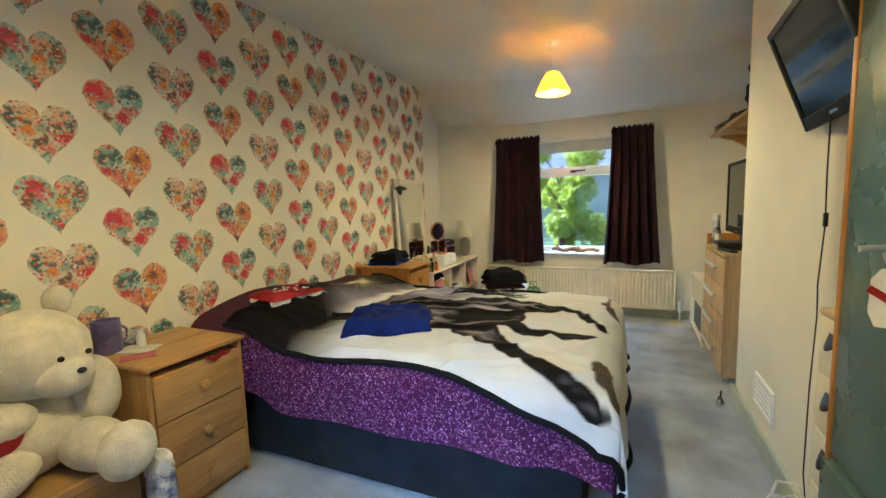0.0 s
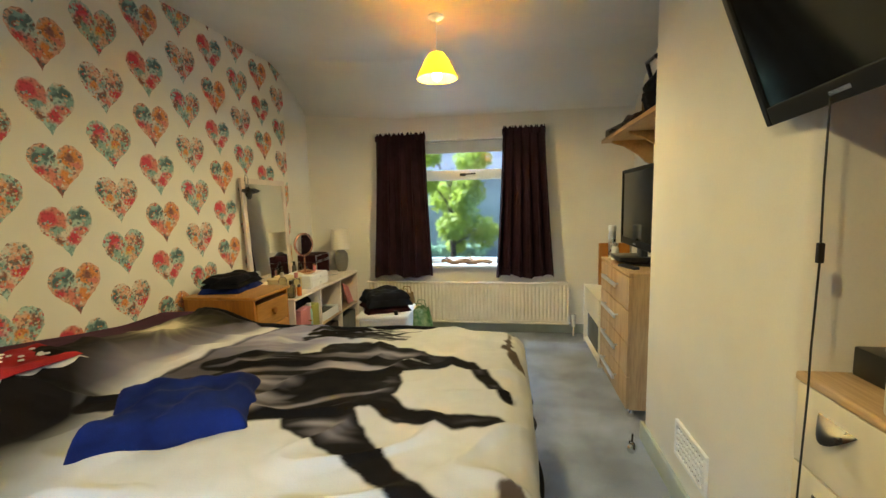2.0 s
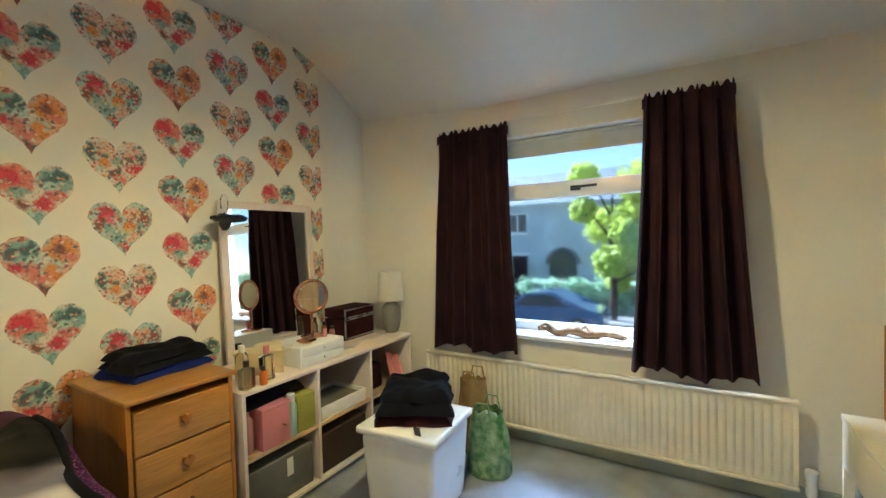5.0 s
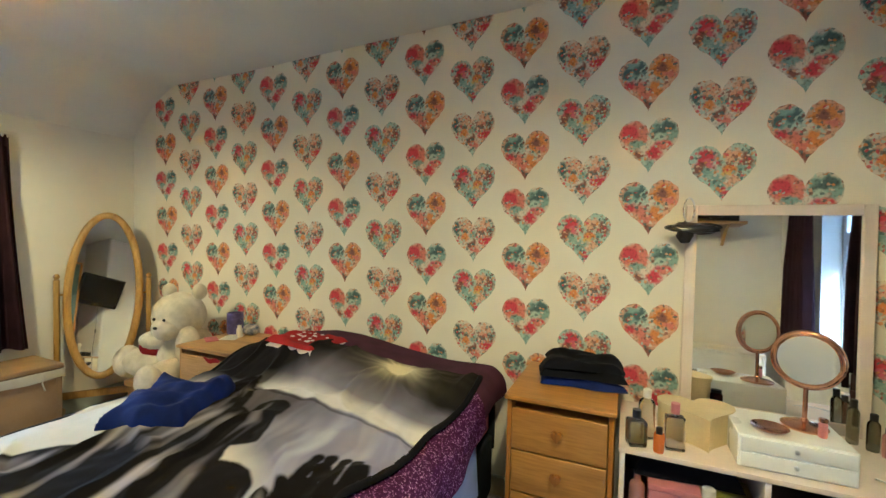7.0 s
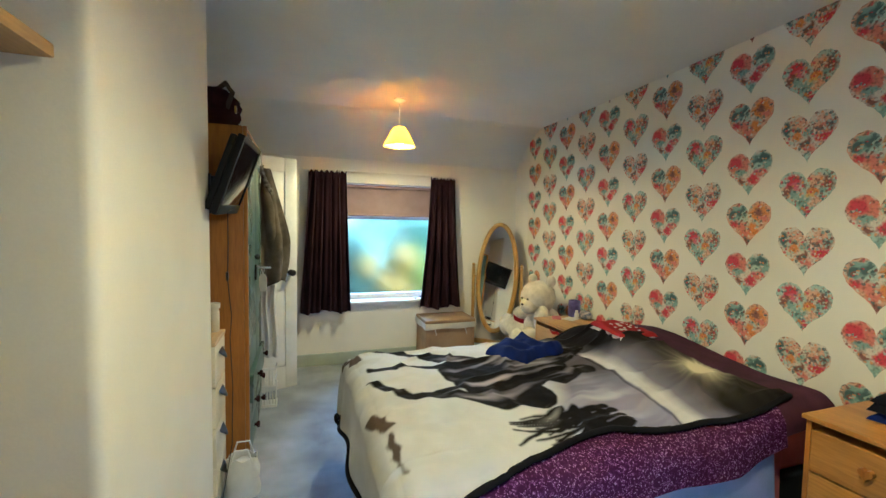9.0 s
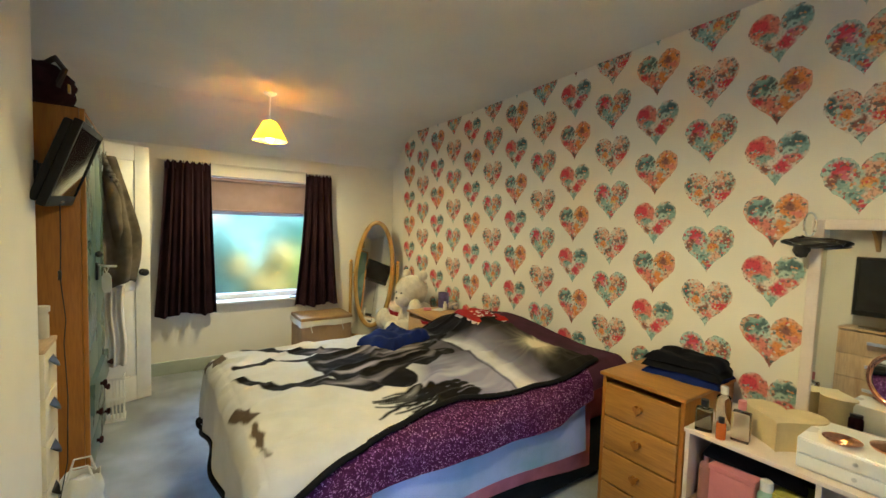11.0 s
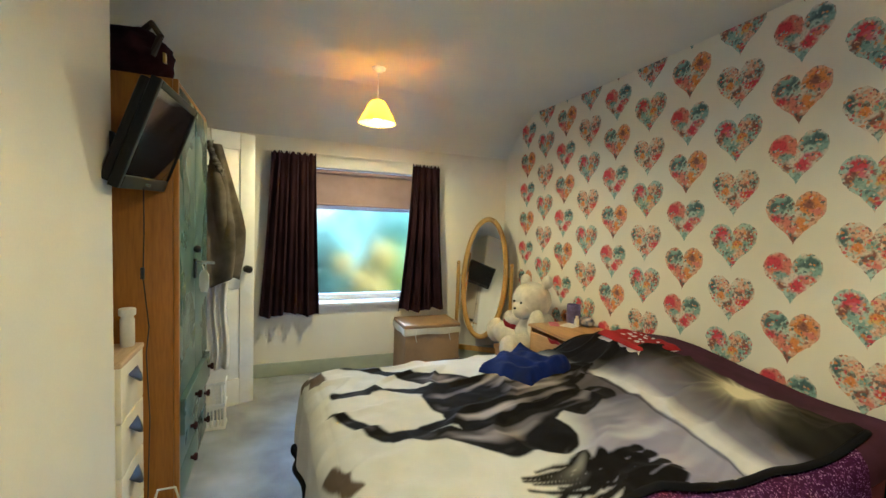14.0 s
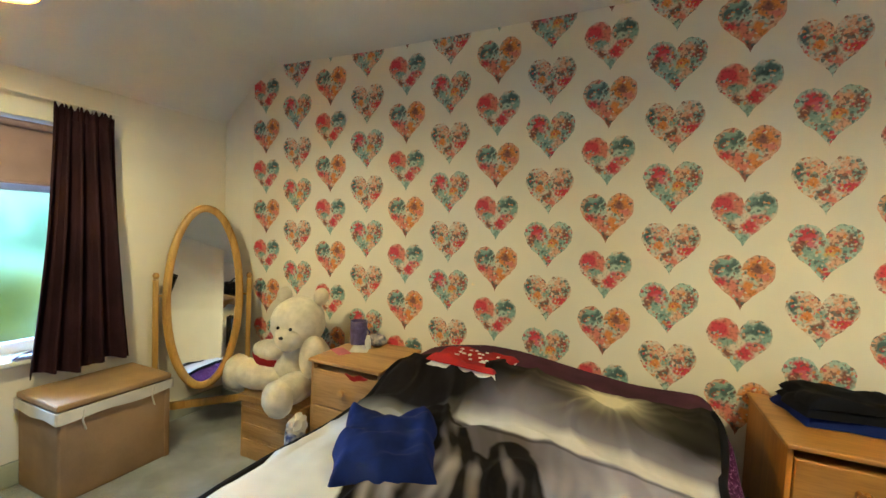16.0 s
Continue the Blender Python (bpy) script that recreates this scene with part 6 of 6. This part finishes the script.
bm = sheet(lambda u, v: (0.54 + 0.13 * u + 0.01 * math.sin(6 * v), 0.275 + 0.022 * math.sin(u * 14) + 0.02 * v, 0.93 - 0.58 * v), 30, 24, 0.005)
single("bath_towel", bm, M_WHITECLOTH, "off-white towel with a fringed edge hanging below the coat", "towel", angle=180)
bk2 = thing("white_basket", "white slatted plastic basket on the carpet", "basket")
for k in range(7):
    part("slat", box(0.545, 0.553, 0.32 + 0.016 * k, 0.328 + 0.016 * k, 0.012, 0.30, 0.002), M_UPVC, bk2)
    part("slat", box(0.545 + 0.02 * k, 0.553 + 0.02 * k, 0.424, 0.432, 0.012, 0.30, 0.002), M_UPVC, bk2)
for z in (0.0, 0.15, 0.29):
    part("band", box(0.54, 0.546, 0.31, 0.436, z, z + 0.02, 0.003), M_UPVC, bk2)
    part("band", box(0.546, 0.69, 0.431, 0.437, z, z + 0.02, 0.003), M_UPVC, bk2)
part("base", box(0.546, 0.69, 0.31, 0.431, 0.0, 0.012, 0.002), M_UPVC, bk2)


# ---- outside: front street ----
M_GRASS = mat("rough_grass", (0.09, 0.15, 0.05), 0.95, var=0.4, scale=0.8, grain=14, bump=0.6, depth=0.03)
M_ROAD = mat("grey_tarmac", (0.10, 0.105, 0.11), 0.9, var=0.15, scale=0.6, grain=40)
M_PAVE = mat("pale_concrete_paving", (0.30, 0.29, 0.27), 0.85, var=0.12, scale=1.0, grain=30)
M_RENDER = mat("grey_pebbledash", (0.58, 0.62, 0.67), 0.9, var=0.12, scale=0.7, grain=30, bump=0.4, depth=0.01)
M_SLATE = mat("blue_grey_slate", (0.20, 0.22, 0.26), 0.6, var=0.2, scale=1.2, grain=20)
M_HEDGE = mat("clipped_hedge_leaf", (0.38, 0.54, 0.38), 0.8, var=0.35, scale=3, grain=22, bump=1.0, depth=0.05)
def leaf(name, color, second):
    """Leaf that lets part of the light through."""
    m = mat(name, color, 0.6, var=0.3, scale=1.1, second=second, spread=0.2)
    n, l = m.node_tree.nodes, m.node_tree.links
    b = n["Principled BSDF"]
    t, mx = n.new("ShaderNodeBsdfTranslucent"), n.new("ShaderNodeMixShader")
    l.new(b.inputs["Base Color"].links[0].from_socket, t.inputs["Color"])
    mx.inputs["Fac"].default_value = 0.45
    l.new(b.outputs[0], mx.inputs[1]), l.new(t.outputs[0], mx.inputs[2]), l.new(mx.outputs[0], n["Material Output"].inputs["Surface"])
    return m


M_LEAF = leaf("yellow_green_leaf", (0.52, 0.58, 0.10), (0.36, 0.46, 0.08))
M_LEAF4 = leaf("silvery_green_leaf", (0.60, 0.86, 0.72), (0.50, 0.76, 0.62))
M_LEAF2 = leaf("mid_green_leaf", (0.34, 0.50, 0.32), (0.24, 0.38, 0.24))
M_LEAF3 = leaf("orange_leaf", (0.86, 0.70, 0.24), (0.80, 0.60, 0.16))
M_BARK = mat("grey_bark", (0.10, 0.075, 0.055), 0.95, var=0.3, scale=6, grain=40, bump=0.6)
M_CARBLUE = mat("blue_car_paint", (0.05, 0.11, 0.22), 0.2, 0.3, var=0.05, coat=1.0, bump=0.0)
M_CARGLASS = mat("tinted_car_glass", (0.02, 0.025, 0.03), 0.06, var=0.0, bump=0.0)
M_TYRE = mat("black_tyre_rubber", (0.015, 0.015, 0.016), 0.85, var=0.1)
M_DARKWIN = mat("dark_window_and_passage_shade", (0.05, 0.06, 0.07), 0.08, var=0.1, bump=0.0)

bm = bmesh.new()
bmesh.ops.create_grid(bm, x_segments=24, y_segments=24, size=600)
single("ground", bm, M_GRASS, "grassy ground around the house reaching the horizon", "ground", (0, 0, GROUND - 0.06), kind="structure")
single("road", box(-60, 60, 11.5, 19.0, GROUND - 0.05, GROUND, 0.01), M_ROAD, "grey tarmac street in front of the house", "road", kind="structure")
single("pavement", box(-60, 60, 19.0, 21.0, GROUND - 0.05, GROUND + 0.11, 0.02), M_PAVE, "pale concrete pavement with a raised kerb", "pavement", kind="structure")
single("near_pavement", box(-60, 60, 9.6, 11.5, GROUND - 0.05, GROUND + 0.11, 0.02), M_PAVE, "pale concrete pavement on the near side", "pavement", kind="structure")


def house_window(parent, x, y, z, w, h, lights=2):
    win = part("window", box(x - w / 2, x + w / 2, y - 0.03, y - 0.002, z, z + h, 0), M_DARKWIN, parent, "dark window")
    f = 0.07
    for b in ((x - w / 2 - f, x + w / 2 + f, z + h, z + h + f), (x - w / 2 - f, x + w / 2 + f, z - f, z), (x - w / 2 - f, x - w / 2, z, z + h), (x + w / 2, x + w / 2 + f, z, z + h)):
        part("window_frame", box(b[0], b[1], y - 0.07, y - 0.002, b[2], b[3], 0.01), M_UPVC, win)
    for k in range(1, lights):
        xx = x - w / 2 + w * k / lights
        part("mullion", box(xx - 0.03, xx + 0.03, y - 0.06, y - 0.031, z, z + h, 0.005), M_UPVC, win)
    part("window_sill", box(x - w / 2 - 0.12, x + w / 2 + 0.12, y - 0.14, y - 0.001, z - f - 0.09, z - f, 0.01), M_UPVC, win)


HYF = 25.0
hs = thing("terraced_house", "grey rendered two-storey terrace with a slate roof across the street", "house")
part("wall", box(-34, 20, HYF, HYF + 8, GROUND - 0.04, 3.05, 0.02), M_RENDER, hs)
bm = bmesh.new()
a = [bm.verts.new(v) for v in ((-34.3, HYF - 0.4, 3.0), (20.3, HYF - 0.4, 3.0), (20.3, HYF + 4, 5.2), (-34.3, HYF + 4, 5.2), (-34.3, HYF + 8.4, 3.0), (20.3, HYF + 8.4, 3.0))]
bm.faces.new((a[0], a[1], a[2], a[3])), bm.faces.new((a[3], a[2], a[5], a[4]))
bm.faces.new((a[0], a[3], a[4])), bm.faces.new((a[1], a[5], a[2])), bm.faces.new((a[0], a[4], a[5], a[1]))
rf = part("roof", bm, M_SLATE, hs, "blue-grey slate roof")
for x in (-16, -1.5, 12):
    part("chimney", box(x - 0.6, x + 0.6, HYF + 3.3, HYF + 4.5, 4.6, 6.6, 0.03), M_RENDER, rf)
part("gutter", box(-34.3, 20.3, HYF - 0.52, HYF - 0.40, 2.93, 3.03, 0.02), M_UPVC, hs)
for base in (-28.4, -21.4, -10.9, 2.2, 9.6):
    house_window(hs, base, HYF, 1.45, 1.5, 1.05, 3)
    house_window(hs, base + 2.4, HYF, 1.45, 1.1, 1.0, 2)
    house_window(hs, base + 0.2, HYF, -0.75, 1.2, 1.25, 2)
    dr = part("front_door", box(base + 2.05, base + 2.95, HYF - 0.06, HYF - 0.002, GROUND + 0.1, 0.1, 0.02), M_PLUMCLOTH, hs, "dark red front door")
    part("door_surround", box(base + 1.9, base + 3.1, HYF - 0.05, HYF - 0.001, 0.1, 0.25, 0.02), M_UPVC, dr)
# arched passages: flat dark panels on the solid wall paint in their shade
for x in (-5.95, 4.6):
    pts = [(x - 0.75, GROUND), (x + 0.75, GROUND)] + [(x + 0.75 * math.cos(math.pi * k / 14), -0.35 + 0.75 * math.sin(math.pi * k / 14)) for k in range(15)]
    ar = part("passage_arch", outline(pts, -0.04, "y", HYF - 0.001), M_DARKWIN, hs, "flat dark panel painted as the shade of an arched passage")
    rim = [(x + 0.85 * math.cos(math.pi * k / 14), HYF - 0.05, -0.35 + 0.85 * math.sin(math.pi * k / 14)) for k in range(15)]
    part("arch_rim", tube(rim, 0.10, 8), M_SLATE, ar)


def leaf_cloud(centres, count, size, seed, flat=1.0):
    """Many small leaf quads scattered round the given centres (x, y, z, radius)."""
    rnd = random.Random(seed)
    verts, faces = [], []
    for _ in range(count):
        cx, cy, cz, r = centres[rnd.randrange(len(centres))]
        d = Vector((rnd.gauss(0, 1), rnd.gauss(0, 1), rnd.gauss(0, 1))).normalized() * r * rnd.random() ** 0.45
        p = Vector((cx + d.x, cy + d.y, cz + d.z * flat))
        u = Vector((rnd.gauss(0, 1), rnd.gauss(0, 1), rnd.gauss(0, 1))).normalized()
        w = u.orthogonal().normalized()
        s = size * rnd.uniform(0.6, 1.4)
        n0 = len(verts)
        verts += [p - u * s, p + w * s * 0.55, p + u * s, p - w * s * 0.55]
        faces.append((n0, n0 + 1, n0 + 2, n0 + 3))
    me = bpy.data.meshes.new("leaves")
    me.from_pydata([tuple(v) for v in verts], [], faces)
    return me


def tree(name, x, y, h, spread, material, label, seed, leaves=5200, size=0.16, low=0.35):
    rnd = random.Random(seed)
    t = thing(name, label, "tree", (x, y, GROUND))
    bm = tube([(0, 0, 0), (0.05, 0.02, h * 0.2), (-0.03, 0.06, h * 0.45), (0.04, 0.02, h * 0.8)], [h * 0.028, h * 0.022, h * 0.016, h * 0.005], 10)
    part("trunk", bm, M_BARK, t)
    centres = []
    for k in range(11):
        a = rnd.random() * 6.28
        zz = h * (low + (0.95 - low) * (k + rnd.random()) / 11)
        rr = spread * rnd.uniform(0.35, 0.85) * (1.0 - 0.5 * max(0, zz / h - 0.6))
        e = (rr * math.cos(a), rr * math.sin(a), zz)
        part("limb", tube([(0, 0, zz * 0.72), (e[0] * 0.5, e[1] * 0.5, zz * 0.9), e], [h * 0.010, h * 0.006, h * 0.002], 6), M_BARK, t)
        centres.append((*e, spread * rnd.uniform(0.25, 0.48)))
    ob = new("crown", leaf_cloud(centres, leaves, size, seed))
    ob.data.materials.append(material)
    ob.parent = t
    return tagged(ob, kind="stuff") and t


def hedge(name, x0, x1, y0, y1, h, label, seed, z=None):
    rnd = random.Random(seed)
    g = thing(name, label, "hedge")
    base = GROUND if z is None else z
    bm = box(x0, x1, y0, y1, base - 0.03, base + h, 0.12, 3)
    bmesh.ops.subdivide_edges(bm, edges=[e for e in bm.edges if e.calc_length() > 1], cuts=12, use_grid_fill=True)
    for v in bm.verts:
        v.co += Vector((0, 1, 1)) * 0.12 * noise.noise(v.co * 1.7 + Vector((seed, 0, 0)))
    part("hedge_body", bm, M_HEDGE, g)
    me = leaf_cloud([(x0 + (x1 - x0) * i / 30, rnd.choice((y0, (y0 + y1) / 2)), base + h * rnd.uniform(0.3, 1.0), 0.4) for i in range(31)], 2400, 0.09, seed)
    ob = new("hedge_leaves", me)
    ob.data.materials.append(M_LEAF2)
    ob.parent = g
    tagged(ob, kind="stuff")


hedge("garden_hedge", -24, -8.3, 21.2, 22.2, 1.35, "clipped green hedge along the far pavement", 2)
hedge("garden_hedge", -7.0, -1.2, 21.2, 22.2, 1.35, "clipped green hedge along the far pavement", 5)
hedge("garden_hedge", 0.2, 14, 21.2, 22.2, 1.3, "clipped green hedge along the far pavement", 8)
tree("street_tree", -2.6, 17.2 + 2.6, 6.4, 1.9, M_LEAF, "young street tree with yellow-green leaves", 4, 4600, 0.15, 0.25)
tree("garden_tree", -16.5, 23.4, 4.2, 1.5, M_LEAF2, "bushy green garden tree by the terrace", 6, 2600, 0.14, 0.3)
tree("garden_tree", -9.6, 23.6, 2.5, 1.2, M_LEAF2, "low green garden shrub by the front door", 9, 2200, 0.10, 0.2)


def car(x, y, length, material, label, seed):
    c = thing("parked_car", label, "car", (x, y, GROUND))
    L = length / 2
    side = [(-L, 0.35), (-L + 0.05, 0.75), (-L + 0.9, 0.92), (-L + 1.5, 1.42), (-L + 2.6, 1.47), (-L + 3.4, 1.02), (L - 0.1, 0.85), (L, 0.55), (L - 0.05, 0.30), (-L + 0.1, 0.25)]
    bm = outline(side, 1.7, "y", -0.85)
    bmesh.ops.bevel(bm, geom=[e for e in bm.edges if abs(e.verts[0].co.y - e.verts[1].co.y) < 0.01], offset=0.09, segments=3, affect="EDGES")
    part("body", bm, material, c)
    for s in (-0.862, 0.852):
        part("side_glass", outline([(-L + 1.15, 0.95), (-L + 1.6, 1.36), (-L + 2.5, 1.40), (-L + 3.15, 1.0)], 0.01, "y", s), M_CARGLASS, c)
    for sx in (-L + 0.8, L - 0.85):
        for s in (-1, 1):
            w = part("wheel", lathe([(0.001, -0.1), (0.30, -0.1), (0.32, -0.06), (0.32, 0.06), (0.30, 0.1), (0.001, 0.1)], 24, m=pose(sx, s * 0.80, 0.32, 90)), M_TYRE, c)
            part("rim", lathe([(0.001, -0.115), (0.19, -0.11), (0.2, 0.11), (0.001, 0.115)], 20, m=pose(sx, s * 0.80, 0.32, 90)), M_STEEL, w)
    for s in (-0.6, 0.6):
        part("headlight", blob(L - 0.06, s, 0.68, 0.06, 0.16, 0.08, 2), M_CHROME, c, "clear headlight")
    return c


car(-4.6, 17.8, 4.3, M_CARBLUE, "blue hatchback parked at the far kerb", 1)

# ---- outside: back garden ----
rnd = random.Random(12)
for i, (x, y, h, sp, m, lb) in enumerate((
        (-1.9, -11.0, 4.0, 1.9, M_LEAF4, "leafy green garden tree"), (-4.8, -12.5, 4.5, 2.1, M_LEAF4, "broad leafy green garden tree"),
        (1.2, -12.0, 3.9, 1.9, M_LEAF4, "leafy green garden tree"), (4.4, -13.0, 4.6, 2.3, M_LEAF4, "broad leafy green garden tree"),
        (-8.2, -14.0, 4.8, 2.4, M_LEAF, "broad yellow-green garden tree"), (-2.3, -9.4, 2.9, 1.1, M_LEAF3, "shrub with orange autumn leaves"),
        (-4.1, -9.8, 2.9, 1.3, M_LEAF, "yellow-green leafy garden shrub"), (0.6, -8.4, 3.0, 1.3, M_LEAF2, "rounded green garden shrub"))):
    tree("garden_shrub" if h < 3.5 else "garden_tree", x, y, h, sp, m, lb, 20 + i, 4200 if h > 3.5 else 2200, 0.18 if h > 3.5 else 0.12, 0.12)
hedge("boundary_hedge", -26, 26, -17.5, -16.2, 3.4, "dense hedge at the end of the back garden", 13)

# ---- heart wallpaper ----
TEAL, DTEAL, WHITE, CORAL, REDP, ORNG, PEACH, PINKP, YELL, PALE, MAROON = (
    (0.25, 0.41, 0.38), (0.075, 0.14, 0.155), (0.70, 0.64, 0.55), (0.68, 0.22, 0.17), (0.64, 0.05, 0.085), (0.72, 0.27, 0.07),
    (0.73, 0.43, 0.29), (0.66, 0.14, 0.20), (0.72, 0.47, 0.14), (0.44, 0.59, 0.53), (0.25, 0.10, 0.08))
PETALS = ((0.0, DTEAL), (0.16, MAROON), (0.30, WHITE), (0.44, ORNG), (0.56, PEACH), (0.70, REDP), (0.80, PALE), (0.91, TEAL))
M_HEARTS = (
    printed("print_banded", PEACH, ((-0.30, 0.50, 0.56, PALE), (0.25, 0.36, 0.26, PALE), (-0.50, 0.72, 0.34, TEAL), (-0.26, 0.68, 0.24, DTEAL), (-0.76, 0.60, 0.20, DTEAL), (0.02, 0.30, 0.14, WHITE),
                                    (0.52, 0.68, 0.44, ORNG), (0.50, 0.66, 0.17, MAROON), (0.74, 0.36, 0.20, CORAL), (-0.60, 0.12, 0.22, REDP), (-0.32, -0.02, 0.24, CORAL), (0.15, -0.02, 0.22, ORNG),
                                    (-0.05, -0.36, 0.26, CORAL), (0.30, -0.30, 0.20, ORNG), (0.02, -0.80, 0.22, MAROON)), PETALS, 0.24, 1.0),
    printed("print_red_lobe", WHITE, ((-0.50, 0.62, 0.52, CORAL), (-0.62, 0.74, 0.26, REDP), (-0.42, 0.22, 0.20, TEAL), (0.52, 0.60, 0.44, TEAL), (0.58, 0.78, 0.24, DTEAL), (0.34, 0.58, 0.18, DTEAL),
                                      (0.42, 0.36, 0.20, PALE), (0.62, 0.10, 0.22, CORAL), (0.34, 0.10, 0.16, PINKP), (0.22, -0.22, 0.28, REDP), (-0.34, -0.20, 0.18, MAROON),
                                      (-0.04, -0.72, 0.28, TEAL), (-0.20, -0.48, 0.16, PALE)), PETALS, 0.16, 4.0),
    printed("print_scattered", WHITE, ((-0.70, 0.66, 0.26, DTEAL), (-0.30, 0.74, 0.26, PEACH), (-0.45, 0.28, 0.24, ORNG), (-0.68, 0.30, 0.14, PALE), (0.0, 0.32, 0.18, TEAL), (0.55, 0.66, 0.34, PEACH),
                                       (0.70, 0.50, 0.18, MAROON), (0.40, 0.52, 0.14, CORAL), (0.52, 0.08, 0.24, REDP), (-0.10, -0.12, 0.22, MAROON), (-0.22, 0.02, 0.12, WHITE),
                                       (0.12, -0.45, 0.22, CORAL), (0.0, -0.80, 0.20, PALE)), PETALS, 0.46, 7.0),
    printed("print_mixed", PALE, ((-0.50, 0.74, 0.34, REDP), (-0.36, 0.48, 0.20, PINKP), (-0.66, 0.30, 0.24, MAROON), (-0.48, 0.10, 0.20, TEAL), (0.34, 0.74, 0.24, PEACH), (0.72, 0.52, 0.24, MAROON),
                                  (0.55, 0.30, 0.20, TEAL), (0.20, 0.26, 0.22, ORNG), (0.10, 0.02, 0.14, YELL), (-0.10, -0.26, 0.28, TEAL), (0.30, -0.20, 0.18, PEACH),
                                  (-0.02, -0.55, 0.16, DTEAL), (0.12, -0.72, 0.20, REDP)), PETALS, 0.36, 11.0),
)
PY0, PY1 = -0.17, 4.19
paper = thing("heart_wallpaper", "ivory wallpaper with rows of floral patchwork hearts", "wallpaper", kind="structure")
part("paper", box(XW, XW + 0.002, PY0, PY1, 0.10, 2.6, 0), M_PAPER, paper)
HW, HH = 0.244, 0.243


def heart_mesh(kind, lo=-1.0, hi=1.0):
    rnd = random.Random(kind)
    ragged = [(a * (1 + rnd.uniform(-0.035, 0.02)), b + rnd.uniform(-0.004, 0.003)) for a, b in heart_points(HW, HH, 64)]
    bm = outline(ragged, 0.0006, "x", 0.0)
    for co, no in (((0, lo, 0), (0, -1, 0)), ((0, hi, 0), (0, 1, 0))):
        if abs(co[1]) < 0.5:
            cut = bmesh.ops.bisect_plane(bm, geom=bm.verts[:] + bm.edges[:] + bm.faces[:], plane_co=co, plane_no=no, clear_outer=True)
    if not bm.faces:
        bm.free()
        return None
    for v in bm.verts:
        v.co.z -= 0.11
    return finish("heart", bm, M_HEARTS[kind])


HEARTS = [heart_mesh(k) for k in range(4)]
for k in range(-13, 5):
    odd = k % 2
    for r in range(-1, 8):
        rr = r + 0.5 * odd
        y = 3.315 + 0.2775 * k - 0.0095 * rr
        z = 0.815 + 0.2765 * rr + 0.0075 * k
        if z > ceiling_at_paper(y) - 0.012 or y < PY0 - 0.1 or y > PY1 + 0.1:
            continue
        kind = ((r + k // 2) % 2) if not odd else 2 + ((r + (k + 1) // 2) % 2)
        me = HEARTS[kind]
        if y - HW / 2 < PY0 or y + HW / 2 > PY1:
            me = heart_mesh(kind, PY0 - y, PY1 - y)
            if me is None:
                continue
        ob = new("heart", me)
        ob.parent = paper
        ob.matrix_local = pose(XW + 0.002, y, z + 0.11, 1.76)
